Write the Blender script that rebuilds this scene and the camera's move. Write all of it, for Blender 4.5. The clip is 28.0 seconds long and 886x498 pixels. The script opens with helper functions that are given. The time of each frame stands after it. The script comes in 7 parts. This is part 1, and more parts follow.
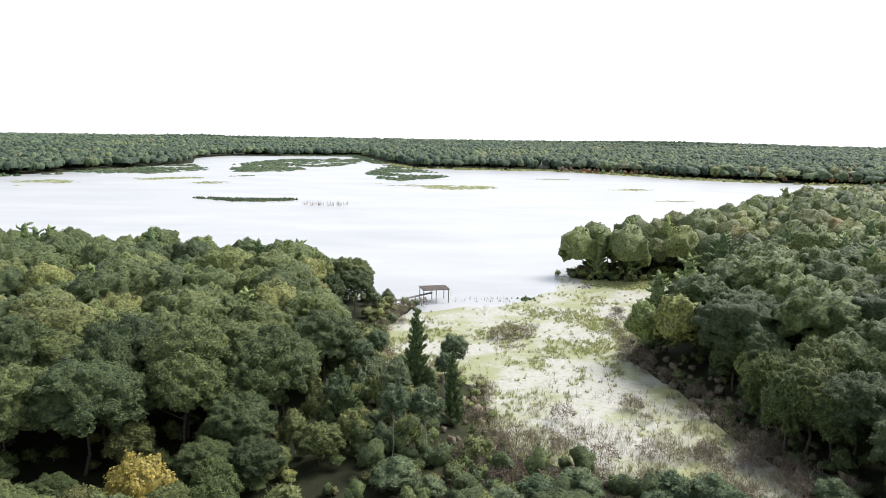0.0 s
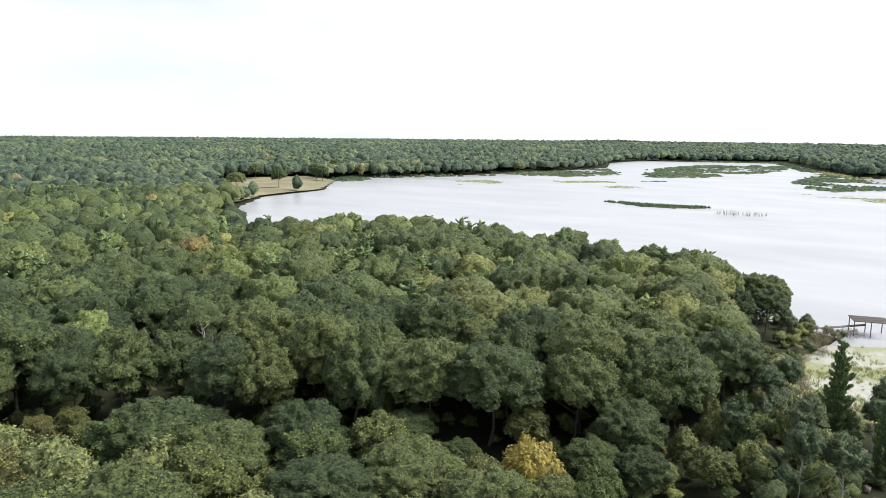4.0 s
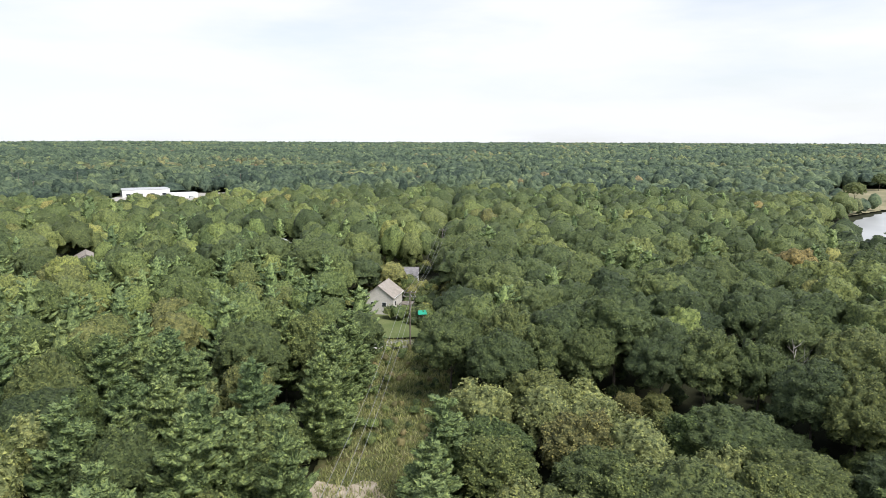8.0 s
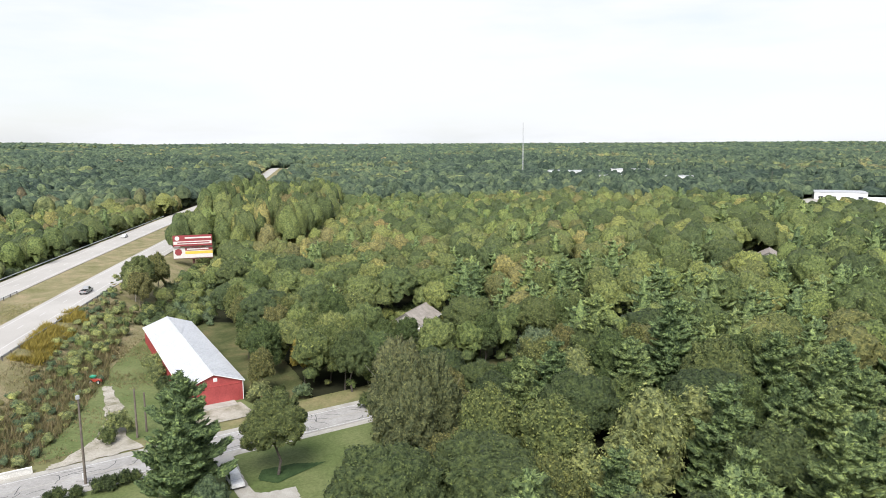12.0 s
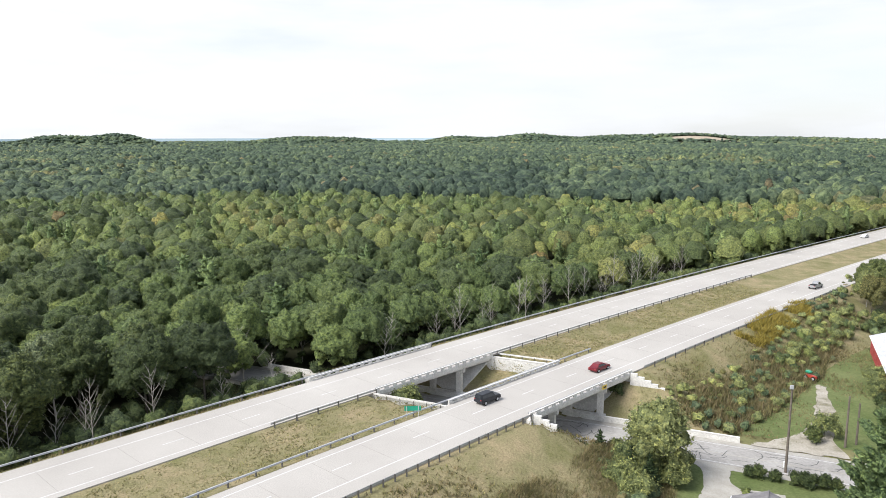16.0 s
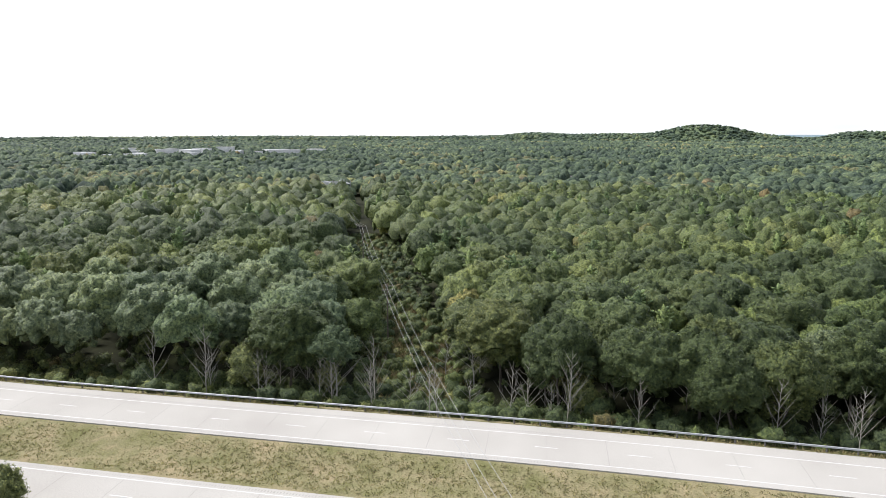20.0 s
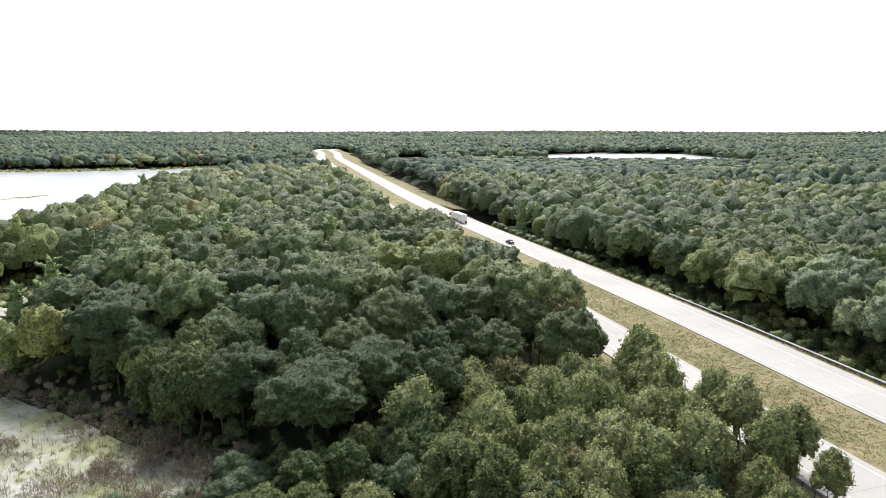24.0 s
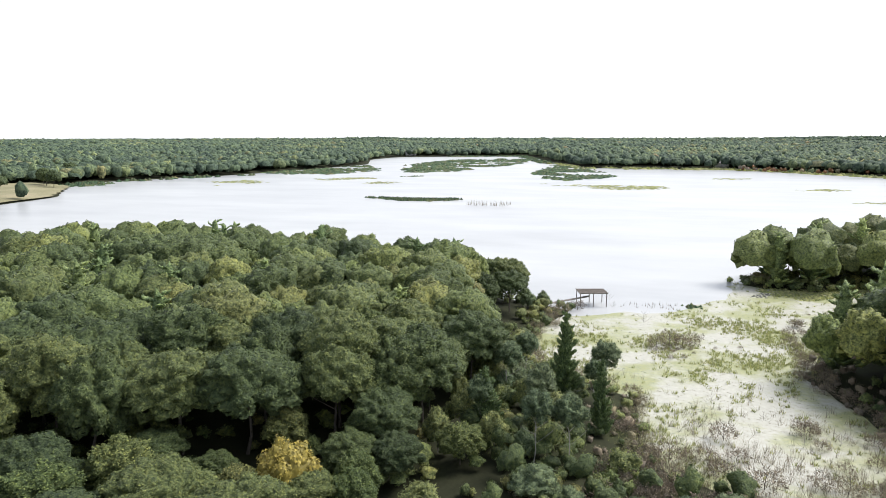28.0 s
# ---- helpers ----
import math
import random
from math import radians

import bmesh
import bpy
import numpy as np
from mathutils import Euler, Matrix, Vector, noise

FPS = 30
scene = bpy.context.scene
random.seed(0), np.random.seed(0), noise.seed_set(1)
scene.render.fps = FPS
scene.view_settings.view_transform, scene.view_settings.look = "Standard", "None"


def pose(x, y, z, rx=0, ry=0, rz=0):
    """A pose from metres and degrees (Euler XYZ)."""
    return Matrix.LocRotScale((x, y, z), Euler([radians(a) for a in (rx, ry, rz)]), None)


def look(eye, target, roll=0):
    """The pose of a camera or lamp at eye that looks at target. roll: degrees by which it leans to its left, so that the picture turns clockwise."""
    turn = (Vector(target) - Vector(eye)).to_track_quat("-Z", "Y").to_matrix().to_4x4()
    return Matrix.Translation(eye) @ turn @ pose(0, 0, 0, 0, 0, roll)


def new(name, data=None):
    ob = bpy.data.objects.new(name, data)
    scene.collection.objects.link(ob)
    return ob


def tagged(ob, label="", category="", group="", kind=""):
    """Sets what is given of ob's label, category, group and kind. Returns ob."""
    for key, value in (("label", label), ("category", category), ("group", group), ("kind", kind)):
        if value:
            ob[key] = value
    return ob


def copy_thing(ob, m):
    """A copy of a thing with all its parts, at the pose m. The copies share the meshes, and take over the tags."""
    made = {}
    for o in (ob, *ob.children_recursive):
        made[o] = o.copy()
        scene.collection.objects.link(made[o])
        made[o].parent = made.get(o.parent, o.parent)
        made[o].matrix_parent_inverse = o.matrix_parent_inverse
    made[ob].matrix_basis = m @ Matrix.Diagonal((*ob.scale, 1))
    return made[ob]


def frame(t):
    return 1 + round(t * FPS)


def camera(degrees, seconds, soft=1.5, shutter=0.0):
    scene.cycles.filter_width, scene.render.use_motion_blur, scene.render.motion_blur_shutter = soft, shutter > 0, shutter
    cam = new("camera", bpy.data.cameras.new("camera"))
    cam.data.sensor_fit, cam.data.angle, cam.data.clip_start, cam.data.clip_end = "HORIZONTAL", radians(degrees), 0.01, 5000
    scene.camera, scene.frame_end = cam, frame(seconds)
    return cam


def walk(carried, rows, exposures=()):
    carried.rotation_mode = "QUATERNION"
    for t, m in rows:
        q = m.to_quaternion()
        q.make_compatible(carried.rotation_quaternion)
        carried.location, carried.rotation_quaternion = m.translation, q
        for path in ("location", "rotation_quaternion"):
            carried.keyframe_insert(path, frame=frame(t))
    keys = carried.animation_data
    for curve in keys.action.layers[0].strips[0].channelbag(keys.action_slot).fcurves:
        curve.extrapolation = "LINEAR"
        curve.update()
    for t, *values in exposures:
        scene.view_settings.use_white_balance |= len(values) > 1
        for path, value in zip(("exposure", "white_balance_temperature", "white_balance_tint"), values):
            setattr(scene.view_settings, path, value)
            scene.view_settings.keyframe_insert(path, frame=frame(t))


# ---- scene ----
cam = camera(64.82, 28.0, 0.6)
# The camera: a drone hovering 50 m over the lake, turning once round
PATH = [
    (0.0, look((-0.00, -0.00, 50), (0.00, 98.68, 33.80), 0.97)),
    (0.5, look((0.02, 0.16, 50), (-1.74, 98.83, 33.79), 0.84)),
    (1.0, look((0.09, 0.39, 50), (-5.40, 98.91, 33.72), 0.82)),
    (1.5, look((0.14, 0.67, 50), (-12.81, 98.47, 33.66), 0.72)),
    (2.0, look((0.08, 0.90, 50), (-20.74, 97.33, 33.67), 0.69)),
    (2.5, look((-0.02, 0.99, 50), (-28.73, 95.38, 33.69), 0.68)),
    (3.0, look((-0.04, 0.98, 50), (-36.84, 92.52, 33.71), 0.59)),
    (3.5, look((-0.02, 0.92, 50), (-45.34, 88.56, 33.74), 0.57)),
    (5.5, look((-1.00, 1.42, 50), (-76.24, 65.32, 34.00), 0.34)),
    (6.0, look((-0.98, 1.47, 50), (-82.44, 57.22, 34.01), 0.24)),
    (6.5, look((-0.94, 1.44, 50), (-87.77, 48.42, 34.04), 0.20)),
    (7.0, look((-0.87, 1.33, 50), (-92.15, 38.97, 34.13), 0.15)),
    (7.5, look((-0.78, 1.19, 50), (-95.50, 29.10, 34.17), 0.13)),
    (8.0, look((-0.67, 1.10, 50), (-97.87, 18.52, 34.20), 0.14)),
    (8.5, look((-0.52, 1.10, 50), (-99.03, 7.78, 34.18), 0.06)),
    (9.0, look((-0.30, 1.14, 50), (-98.95, -3.28, 34.22), 0.07)),
    (9.5, look((-0.00, 1.16, 50), (-97.50, -14.48, 34.20), 0.03)),
    (10.0, look((0.29, 1.17, 50), (-94.77, -25.57, 34.21), 0.01)),
    (10.5, look((0.49, 1.22, 50), (-90.80, -36.40, 34.19), -0.15)),
    (11.0, look((0.64, 1.29, 50), (-85.65, -46.73, 34.24), -0.23)),
    (11.5, look((0.77, 1.36, 50), (-79.31, -56.45, 34.31), -0.25)),
    (12.0, look((0.89, 1.43, 50), (-71.83, -65.41, 34.40), -0.31)),
    (12.5, look((1.00, 1.51, 50), (-63.31, -73.47, 34.43), -0.23)),
    (14.5, look((1.17, 1.43, 50), (-20.18, -94.97, 34.17), -0.14)),
    (15.0, look((1.32, 1.61, 50), (-8.08, -96.68, 34.13), -0.13)),
    (15.5, look((1.52, 1.77, 50), (4.34, -96.92, 34.11), -0.15)),
    (16.0, look((1.82, 1.85, 50), (16.59, -95.74, 33.95), -0.11)),
    (16.5, look((2.17, 1.89, 50), (28.61, -93.19, 33.88), -0.15)),
    (17.0, look((2.60, 2.04, 50), (40.63, -89.03, 33.89), -0.20)),
    (17.5, look((3.21, 2.31, 50), (51.96, -83.50, 33.88), -0.11)),
    (18.0, look((3.82, 2.51, 50), (62.72, -76.65, 33.74), -0.05)),
    (18.5, look((4.14, 2.57, 50), (73.02, -68.05, 33.61), -0.03)),
    (19.0, look((4.15, 2.59, 50), (82.16, -57.79, 33.61), -0.11)),
    (19.5, look((4.07, 2.61, 50), (89.59, -46.55, 33.56), 0.05)),
    (20.0, look((4.01, 2.60, 50), (95.36, -34.60, 33.53), -0.04)),
    (20.5, look((3.92, 2.56, 50), (99.36, -22.31, 33.48), -0.18)),
    (21.0, look((3.81, 2.47, 50), (101.68, -9.57, 33.39), -0.31)),
    (21.5, look((3.69, 2.33, 50), (102.29, 3.50, 33.38), -0.52)),
    (23.5, look((3.92, 5.74, 50), (87.40, 58.08, 32.90), 0.13)),
    (24.0, look((3.67, 5.53, 50), (78.16, 69.98, 32.74), 0.01)),
    (24.5, look((3.45, 5.27, 50), (66.97, 80.53, 32.71), -0.19)),
    (25.0, look((3.24, 4.91, 50), (54.35, 89.12, 32.77), -0.26)),
    (25.5, look((3.06, 4.48, 50), (38.09, 96.57, 32.88), -0.41)),
    (26.0, look((2.86, 4.04, 50), (22.65, 100.58, 33.05), -0.39)),
    (26.5, look((2.71, 3.57, 50), (6.66, 102.08, 33.28), -0.40)),
    (27.0, look((2.69, 3.01, 50), (-9.62, 100.86, 33.47), -0.37)),
    (27.5, look((2.79, 2.43, 50), (-18.45, 98.75, 33.56), -0.16)),
    (28.0, look((2.90, 1.92, 50), (-20.64, 97.72, 33.61), -0.07)),
]
walk(cam, PATH, [(t, e, 6350, 11) for t, e in ((0, 0.16), (3, 0.12), (7, 0.0), (12, 0.0), (18, 0.02), (21, 0.08), (24, 0.22), (26, 0.2), (28, 0.16))])

# ---- daylight: high thin cloud with a veiled sun over the lake side ----
SUN_AZ, SUN_EL = radians(-55), radians(50)
sun_dir = Vector((-math.sin(SUN_AZ) * math.cos(SUN_EL), math.cos(SUN_AZ) * math.cos(SUN_EL), math.sin(SUN_EL)))
sun = new("sun", bpy.data.lights.new("sun", "SUN"))
sun.data.energy, sun.data.angle, sun.data.color = 5.0, radians(30), (1.0, 0.965, 0.90)
sun.matrix_world = look(sun_dir * 100, (0, 0, 0))
world = bpy.data.worlds.new("sky")
scene.world = world
world.use_nodes = True
wn, wl = world.node_tree.nodes, world.node_tree.links
wn.clear()


def wnode(kind, **values):
    n = wn.new(kind)
    for key, v in values.items():
        n.inputs[key].default_value = v
    return n


sky = wn.new("ShaderNodeTexSky")
sky.sky_type, sky.sun_disc = "NISHITA", False
sky.sun_elevation, sky.sun_rotation = SUN_EL, -SUN_AZ
geo = wn.new("ShaderNodeTexCoord")
cloud = wnode("ShaderNodeTexNoise", Scale=2.2, Detail=5.0, Roughness=0.55)
stretch = wn.new("ShaderNodeMapping")
stretch.inputs["Scale"].default_value = (1.0, 1.0, 5.0)
wl.new(geo.outputs["Generated"], stretch.inputs["Vector"])
wl.new(stretch.outputs["Vector"], cloud.inputs["Vector"])
thin = wn.new("ShaderNodeMapRange")
thin.inputs["From Min"].default_value, thin.inputs["From Max"].default_value = 0.34, 0.56
thin.inputs["To Min"].default_value, thin.inputs["To Max"].default_value = 0.70, 1.0
wl.new(cloud.outputs["Fac"], thin.inputs["Value"])
# the veil glows towards the sun and whitens all of the sky
toward = wn.new("ShaderNodeVectorMath")
toward.operation = "DOT_PRODUCT"
toward.inputs[1].default_value = sun_dir
wl.new(geo.outputs["Generated"], toward.inputs[0])
lobe = wn.new("ShaderNodeMapRange")
lobe.inputs["From Min"].default_value, lobe.inputs["From Max"].default_value = -0.2, 1.0
lobe.inputs["To Min"].default_value, lobe.inputs["To Max"].default_value = 1.02, 1.6
lobe.interpolation_type = "SMOOTHSTEP"
wl.new(toward.outputs["Value"], lobe.inputs["Value"])
veil = wn.new("ShaderNodeVectorMath")
veil.operation = "SCALE"
veil.inputs[0].default_value = (0.98, 1.0, 1.02)
wl.new(lobe.outputs["Result"], veil.inputs["Scale"])
blue = wn.new("ShaderNodeVectorMath")
blue.operation = "SCALE"
blue.inputs["Scale"].default_value = 0.15
wl.new(sky.outputs["Color"], blue.inputs[0])
mixed = wn.new("ShaderNodeMix")
mixed.data_type = "RGBA"
# the veil thins overhead, where the blue shows through
high = wn.new("ShaderNodeSeparateXYZ")
wl.new(geo.outputs["Generated"], high.inputs["Vector"])
open_up = wn.new("ShaderNodeMapRange")
open_up.inputs["From Min"].default_value, open_up.inputs["From Max"].default_value = 0.16, 0.75
open_up.inputs["To Min"].default_value, open_up.inputs["To Max"].default_value = 1.0, 0.3
open_up.interpolation_type = "SMOOTHSTEP"
wl.new(high.outputs["Z"], open_up.inputs["Value"])
cover = wn.new("ShaderNodeMath")
cover.operation = "MULTIPLY"
wl.new(thin.outputs["Result"], cover.inputs[0])
wl.new(open_up.outputs["Result"], cover.inputs[1])
wl.new(cover.outputs["Value"], mixed.inputs["Factor"])
wl.new(blue.outputs["Vector"], mixed.inputs["A"])
wl.new(veil.outputs["Vector"], mixed.inputs["B"])
back = wnode("ShaderNodeBackground", Strength=1.0)
wl.new(mixed.outputs["Result"], back.inputs["Color"])
outw = wn.new("ShaderNodeOutputWorld")
wl.new(back.outputs["Background"], outw.inputs["Surface"])

# ---- materials ----
def nodes_of(name):
    m = bpy.data.materials.new(name)
    m.use_nodes = True
    nt = m.node_tree
    return m, nt, nt.nodes["Principled BSDF"]


def link(nt, a, b):
    nt.links.new(a, b)


def noise_fac(nt, scale, detail=4.0, rough=0.6, coords="Object", stretch=None):
    tc = nt.nodes.new("ShaderNodeTexCoord")
    n = nt.nodes.new("ShaderNodeTexNoise")
    n.inputs["Scale"].default_value, n.inputs["Detail"].default_value, n.inputs["Roughness"].default_value = scale, detail, rough
    src = tc.outputs[coords]
    if stretch:
        mp = nt.nodes.new("ShaderNodeMapping")
        mp.inputs["Scale"].default_value = stretch
        link(nt, src, mp.inputs["Vector"])
        src = mp.outputs["Vector"]
    link(nt, src, n.inputs["Vector"])
    return n.outputs["Fac"]


def ramp(nt, fac, stops):
    r = nt.nodes.new("ShaderNodeValToRGB")
    e = r.color_ramp.elements
    while len(e) < len(stops):
        e.new(0.5)
    for el, (p, c) in zip(e, stops):
        el.position, el.color = p, (*c, 1)
    link(nt, fac, r.inputs["Fac"])
    return r.outputs["Color"]


def mixc(nt, fac, a, b, mode="MIX"):
    m = nt.nodes.new("ShaderNodeMix")
    m.data_type, m.blend_type = "RGBA", mode
    for s, v in (("Factor", fac), ("A", a), ("B", b)):
        if isinstance(v, (int, float)):
            m.inputs[s].default_value = v
        elif isinstance(v, tuple):
            m.inputs[s].default_value = (*v, 1)
        else:
            link(nt, v, m.inputs[s])
    return m.outputs["Result"]


def bump(nt, bsdf, fac, strength, distance):
    b = nt.nodes.new("ShaderNodeBump")
    b.inputs["Strength"].default_value, b.inputs["Distance"].default_value = strength, distance
    link(nt, fac, b.inputs["Height"])
    link(nt, b.outputs["Normal"], bsdf.inputs["Normal"])


def surface(name, dark, light, scale, rough=0.8, fine=None, bump_d=0.0, metal=0.0, mid=None, coords="Object", stretch=None, spread=(0.3, 0.7), grain=(0.6, 1.15)):
    """A material with blotches at one scale and a finer grain over it."""
    m, nt, b = nodes_of(name)
    f = noise_fac(nt, scale, 5.0, 0.6, coords, stretch)
    stops = [(spread[0], dark), (spread[1], light)] if mid is None else [(spread[0], dark), (0.5, mid), (spread[1], light)]
    col = ramp(nt, f, stops)
    g = noise_fac(nt, fine or scale * 12, 3.0, 0.7, coords)
    col = mixc(nt, 0.55, col, ramp(nt, g, [(0.3, (grain[0],) * 3), (0.7, (grain[1],) * 3)]), "MULTIPLY")
    link(nt, col, b.inputs["Base Color"])
    b.inputs["Roughness"].default_value, b.inputs["Metallic"].default_value = rough, metal
    b.inputs["Specular IOR Level"].default_value = 0.15 if rough > 0.78 else 0.5
    if bump_d:
        bump(nt, b, g, 0.8, bump_d)
    return m


def foliage(name, stops, through_light=0.1, rough=0.5, clumps=0.0, relief=0.9):
    """Leaves: one tone a tree, from its own number, varied leaf by leaf, with light passing through."""
    m, nt, b = nodes_of(name)
    at = nt.nodes.new("ShaderNodeAttribute")
    at.attribute_name = "tone"
    info = nt.nodes.new("ShaderNodeObjectInfo")
    pick = nt.nodes.new("ShaderNodeMath")
    pick.operation = "GREATER_THAN"
    pick.inputs[1].default_value = 0.001
    link(nt, at.outputs["Fac"], pick.inputs[0])
    own = nt.nodes.new("ShaderNodeMath")
    own.operation = "MULTIPLY_ADD"
    own.inputs[1].default_value, own.inputs[2].default_value = 0.9, 0.0
    link(nt, info.outputs["Random"], own.inputs[0])
    sel = nt.nodes.new("ShaderNodeMix")
    link(nt, pick.outputs[0], sel.inputs["Factor"])
    link(nt, own.outputs[0], sel.inputs["A"])
    link(nt, at.outputs["Fac"], sel.inputs["B"])
    col = ramp(nt, sel.outputs["Result"], stops)
    g = nt.nodes.new("ShaderNodeNewGeometry")
    leafy = ramp(nt, g.outputs["Random Per Island"], [(0.0, (0.62, 0.66, 0.66)), (0.5, (1.0, 1.0, 1.0)), (1.0, (1.45, 1.4, 1.2))])
    col = mixc(nt, 1.0, col, leafy, "MULTIPLY")
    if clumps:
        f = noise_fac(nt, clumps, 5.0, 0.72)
        # shade and sun put into the colour: hollows dark and cool, crests warm
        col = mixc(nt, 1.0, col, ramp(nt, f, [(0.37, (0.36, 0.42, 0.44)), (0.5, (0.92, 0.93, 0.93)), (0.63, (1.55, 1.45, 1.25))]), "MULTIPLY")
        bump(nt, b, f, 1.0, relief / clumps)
    link(nt, col, b.inputs["Base Color"])
    b.inputs["Roughness"].default_value = rough
    b.inputs["Specular IOR Level"].default_value = 0.18
    tr = nt.nodes.new("ShaderNodeBsdfTranslucent")
    link(nt, col, tr.inputs["Color"])
    mx = nt.nodes.new("ShaderNodeMixShader")
    mx.inputs["Fac"].default_value = through_light
    out = nt.nodes["Material Output"]
    link(nt, b.outputs[0], mx.inputs[1])
    link(nt, tr.outputs[0], mx.inputs[2])
    link(nt, mx.outputs[0], out.inputs["Surface"])
    return m


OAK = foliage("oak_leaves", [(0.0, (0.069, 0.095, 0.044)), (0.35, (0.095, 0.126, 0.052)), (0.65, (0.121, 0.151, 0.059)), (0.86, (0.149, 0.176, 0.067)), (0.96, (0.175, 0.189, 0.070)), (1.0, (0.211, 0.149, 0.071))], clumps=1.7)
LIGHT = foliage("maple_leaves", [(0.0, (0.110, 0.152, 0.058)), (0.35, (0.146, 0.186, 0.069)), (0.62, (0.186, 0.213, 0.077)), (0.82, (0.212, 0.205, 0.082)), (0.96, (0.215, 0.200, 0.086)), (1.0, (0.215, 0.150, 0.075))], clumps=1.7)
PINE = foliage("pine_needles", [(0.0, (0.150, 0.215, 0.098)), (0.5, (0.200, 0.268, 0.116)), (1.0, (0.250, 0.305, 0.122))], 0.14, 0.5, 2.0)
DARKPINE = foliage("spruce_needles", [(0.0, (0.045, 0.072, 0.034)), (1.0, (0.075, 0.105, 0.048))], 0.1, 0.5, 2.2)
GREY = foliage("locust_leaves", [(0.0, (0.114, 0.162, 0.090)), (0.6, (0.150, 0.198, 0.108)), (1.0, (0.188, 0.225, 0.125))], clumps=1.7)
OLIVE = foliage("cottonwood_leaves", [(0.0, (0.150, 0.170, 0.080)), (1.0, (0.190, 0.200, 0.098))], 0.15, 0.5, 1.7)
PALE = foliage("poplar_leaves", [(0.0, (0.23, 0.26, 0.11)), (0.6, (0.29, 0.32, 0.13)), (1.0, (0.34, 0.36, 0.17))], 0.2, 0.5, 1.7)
YELLOW = foliage("autumn_leaves", [(0.0, (0.24, 0.19, 0.045)), (1.0, (0.29, 0.235, 0.055))])
RUST = foliage("rusty_leaves", [(0.0, (0.16, 0.075, 0.04)), (1.0, (0.20, 0.11, 0.05))])
BROWN = foliage("brown_twigs", [(0.0, (0.19, 0.155, 0.12)), (0.6, (0.25, 0.21, 0.165)), (1.0, (0.22, 0.21, 0.12))], 0.25, 0.9)
CLEARING = surface("clearing_weeds", (0.06, 0.075, 0.026), (0.17, 0.145, 0.07), 0.18, 0.95, 2.0, 0.2, mid=(0.10, 0.11, 0.045))
WEED = foliage("weeds", [(0.0, (0.14, 0.145, 0.06)), (0.45, (0.21, 0.185, 0.095)), (1.0, (0.28, 0.225, 0.135))], 0.25, 0.8)
SEDGE = foliage("sedge_blades", [(0.0, (0.27, 0.30, 0.11)), (0.5, (0.34, 0.36, 0.16)), (1.0, (0.41, 0.40, 0.22))], 0.45, 0.8)
REED = foliage("reeds", [(0.0, (0.055, 0.095, 0.055)), (0.6, (0.08, 0.12, 0.06)), (1.0, (0.15, 0.145, 0.08))], 0.2, 0.8)
# distance haze mixed into the leaf colour: bluer than the near woods
HAZY_WOOD = foliage("hazy_wood_leaves", [(0.0, (0.066, 0.098, 0.074)), (0.4, (0.096, 0.136, 0.092)), (0.75, (0.132, 0.176, 0.104)), (0.93, (0.187, 0.217, 0.103)), (1.0, (0.214, 0.167, 0.106))], 0.1, 0.7, 0.3, 1.1)
BARK = surface("bark", (0.07, 0.06, 0.05), (0.16, 0.14, 0.12), 3.0, 0.95, bump_d=0.02)
PALE_BARK = surface("weathered_bark", (0.28, 0.26, 0.23), (0.45, 0.43, 0.39), 3.0, 0.95)
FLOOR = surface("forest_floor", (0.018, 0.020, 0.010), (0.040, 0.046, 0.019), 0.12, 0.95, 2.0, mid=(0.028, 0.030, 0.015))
DRYGRASS = foliage("short_grass", [(0.0, (0.21, 0.21, 0.085)), (0.5, (0.27, 0.25, 0.125)), (1.0, (0.33, 0.28, 0.165))], 0.3, 0.9)
GRASS = surface("rough_grass", (0.17, 0.165, 0.07), (0.32, 0.26, 0.155), 0.2, 0.95, 3.6, 0.2, mid=(0.24, 0.215, 0.115), spread=(0.32, 0.68), grain=(0.5, 1.35))
LAWN = surface("mown_lawn", (0.095, 0.13, 0.042), (0.17, 0.19, 0.08), 0.12, 0.9, 2.2, 0.05, grain=(0.5, 1.3))
SCRUB = surface("old_field", (0.13, 0.125, 0.055), (0.27, 0.225, 0.12), 0.15, 0.95, 2.0, 0.15, mid=(0.18, 0.18, 0.08))
IVY = surface("ivy_bed", (0.025, 0.05, 0.018), (0.06, 0.10, 0.035), 0.8, 0.9, 5.0, 0.08)
DIRT = surface("bare_sand", (0.30, 0.24, 0.17), (0.48, 0.42, 0.33), 0.4, 0.95, 4.0, 0.03)
TRACK = surface("worn_gravel", (0.20, 0.185, 0.12), (0.46, 0.42, 0.36), 0.35, 0.95, 4.0, 0.03, mid=(0.38, 0.35, 0.29), grain=(0.5, 1.2))
GRAVEL = surface("gravel", (0.34, 0.32, 0.28), (0.46, 0.44, 0.40), 0.5, 0.95, 8.0, 0.02)
CONCRETE = surface("worn_concrete", (0.41, 0.385, 0.355), (0.505, 0.48, 0.445), 0.05, 0.85, 6.0, 0.004)
WALLS = surface("bridge_concrete", (0.62, 0.60, 0.565), (0.80, 0.785, 0.75), 0.5, 0.85, 4.0, 0.004)
ASPHALT = surface("old_asphalt", (0.33, 0.315, 0.295), (0.42, 0.405, 0.385), 0.25, 0.9, 3.0, 0.006)
PAINT = surface("road_paint", (0.54, 0.535, 0.52), (0.72, 0.715, 0.70), 1.5, 0.7, 6.0)
SEALED = surface("sealed_joint", (0.28, 0.265, 0.245), (0.35, 0.335, 0.31), 2.0, 0.85)
TAR = surface("tar", (0.02, 0.02, 0.02), (0.05, 0.05, 0.05), 2.0, 0.6)
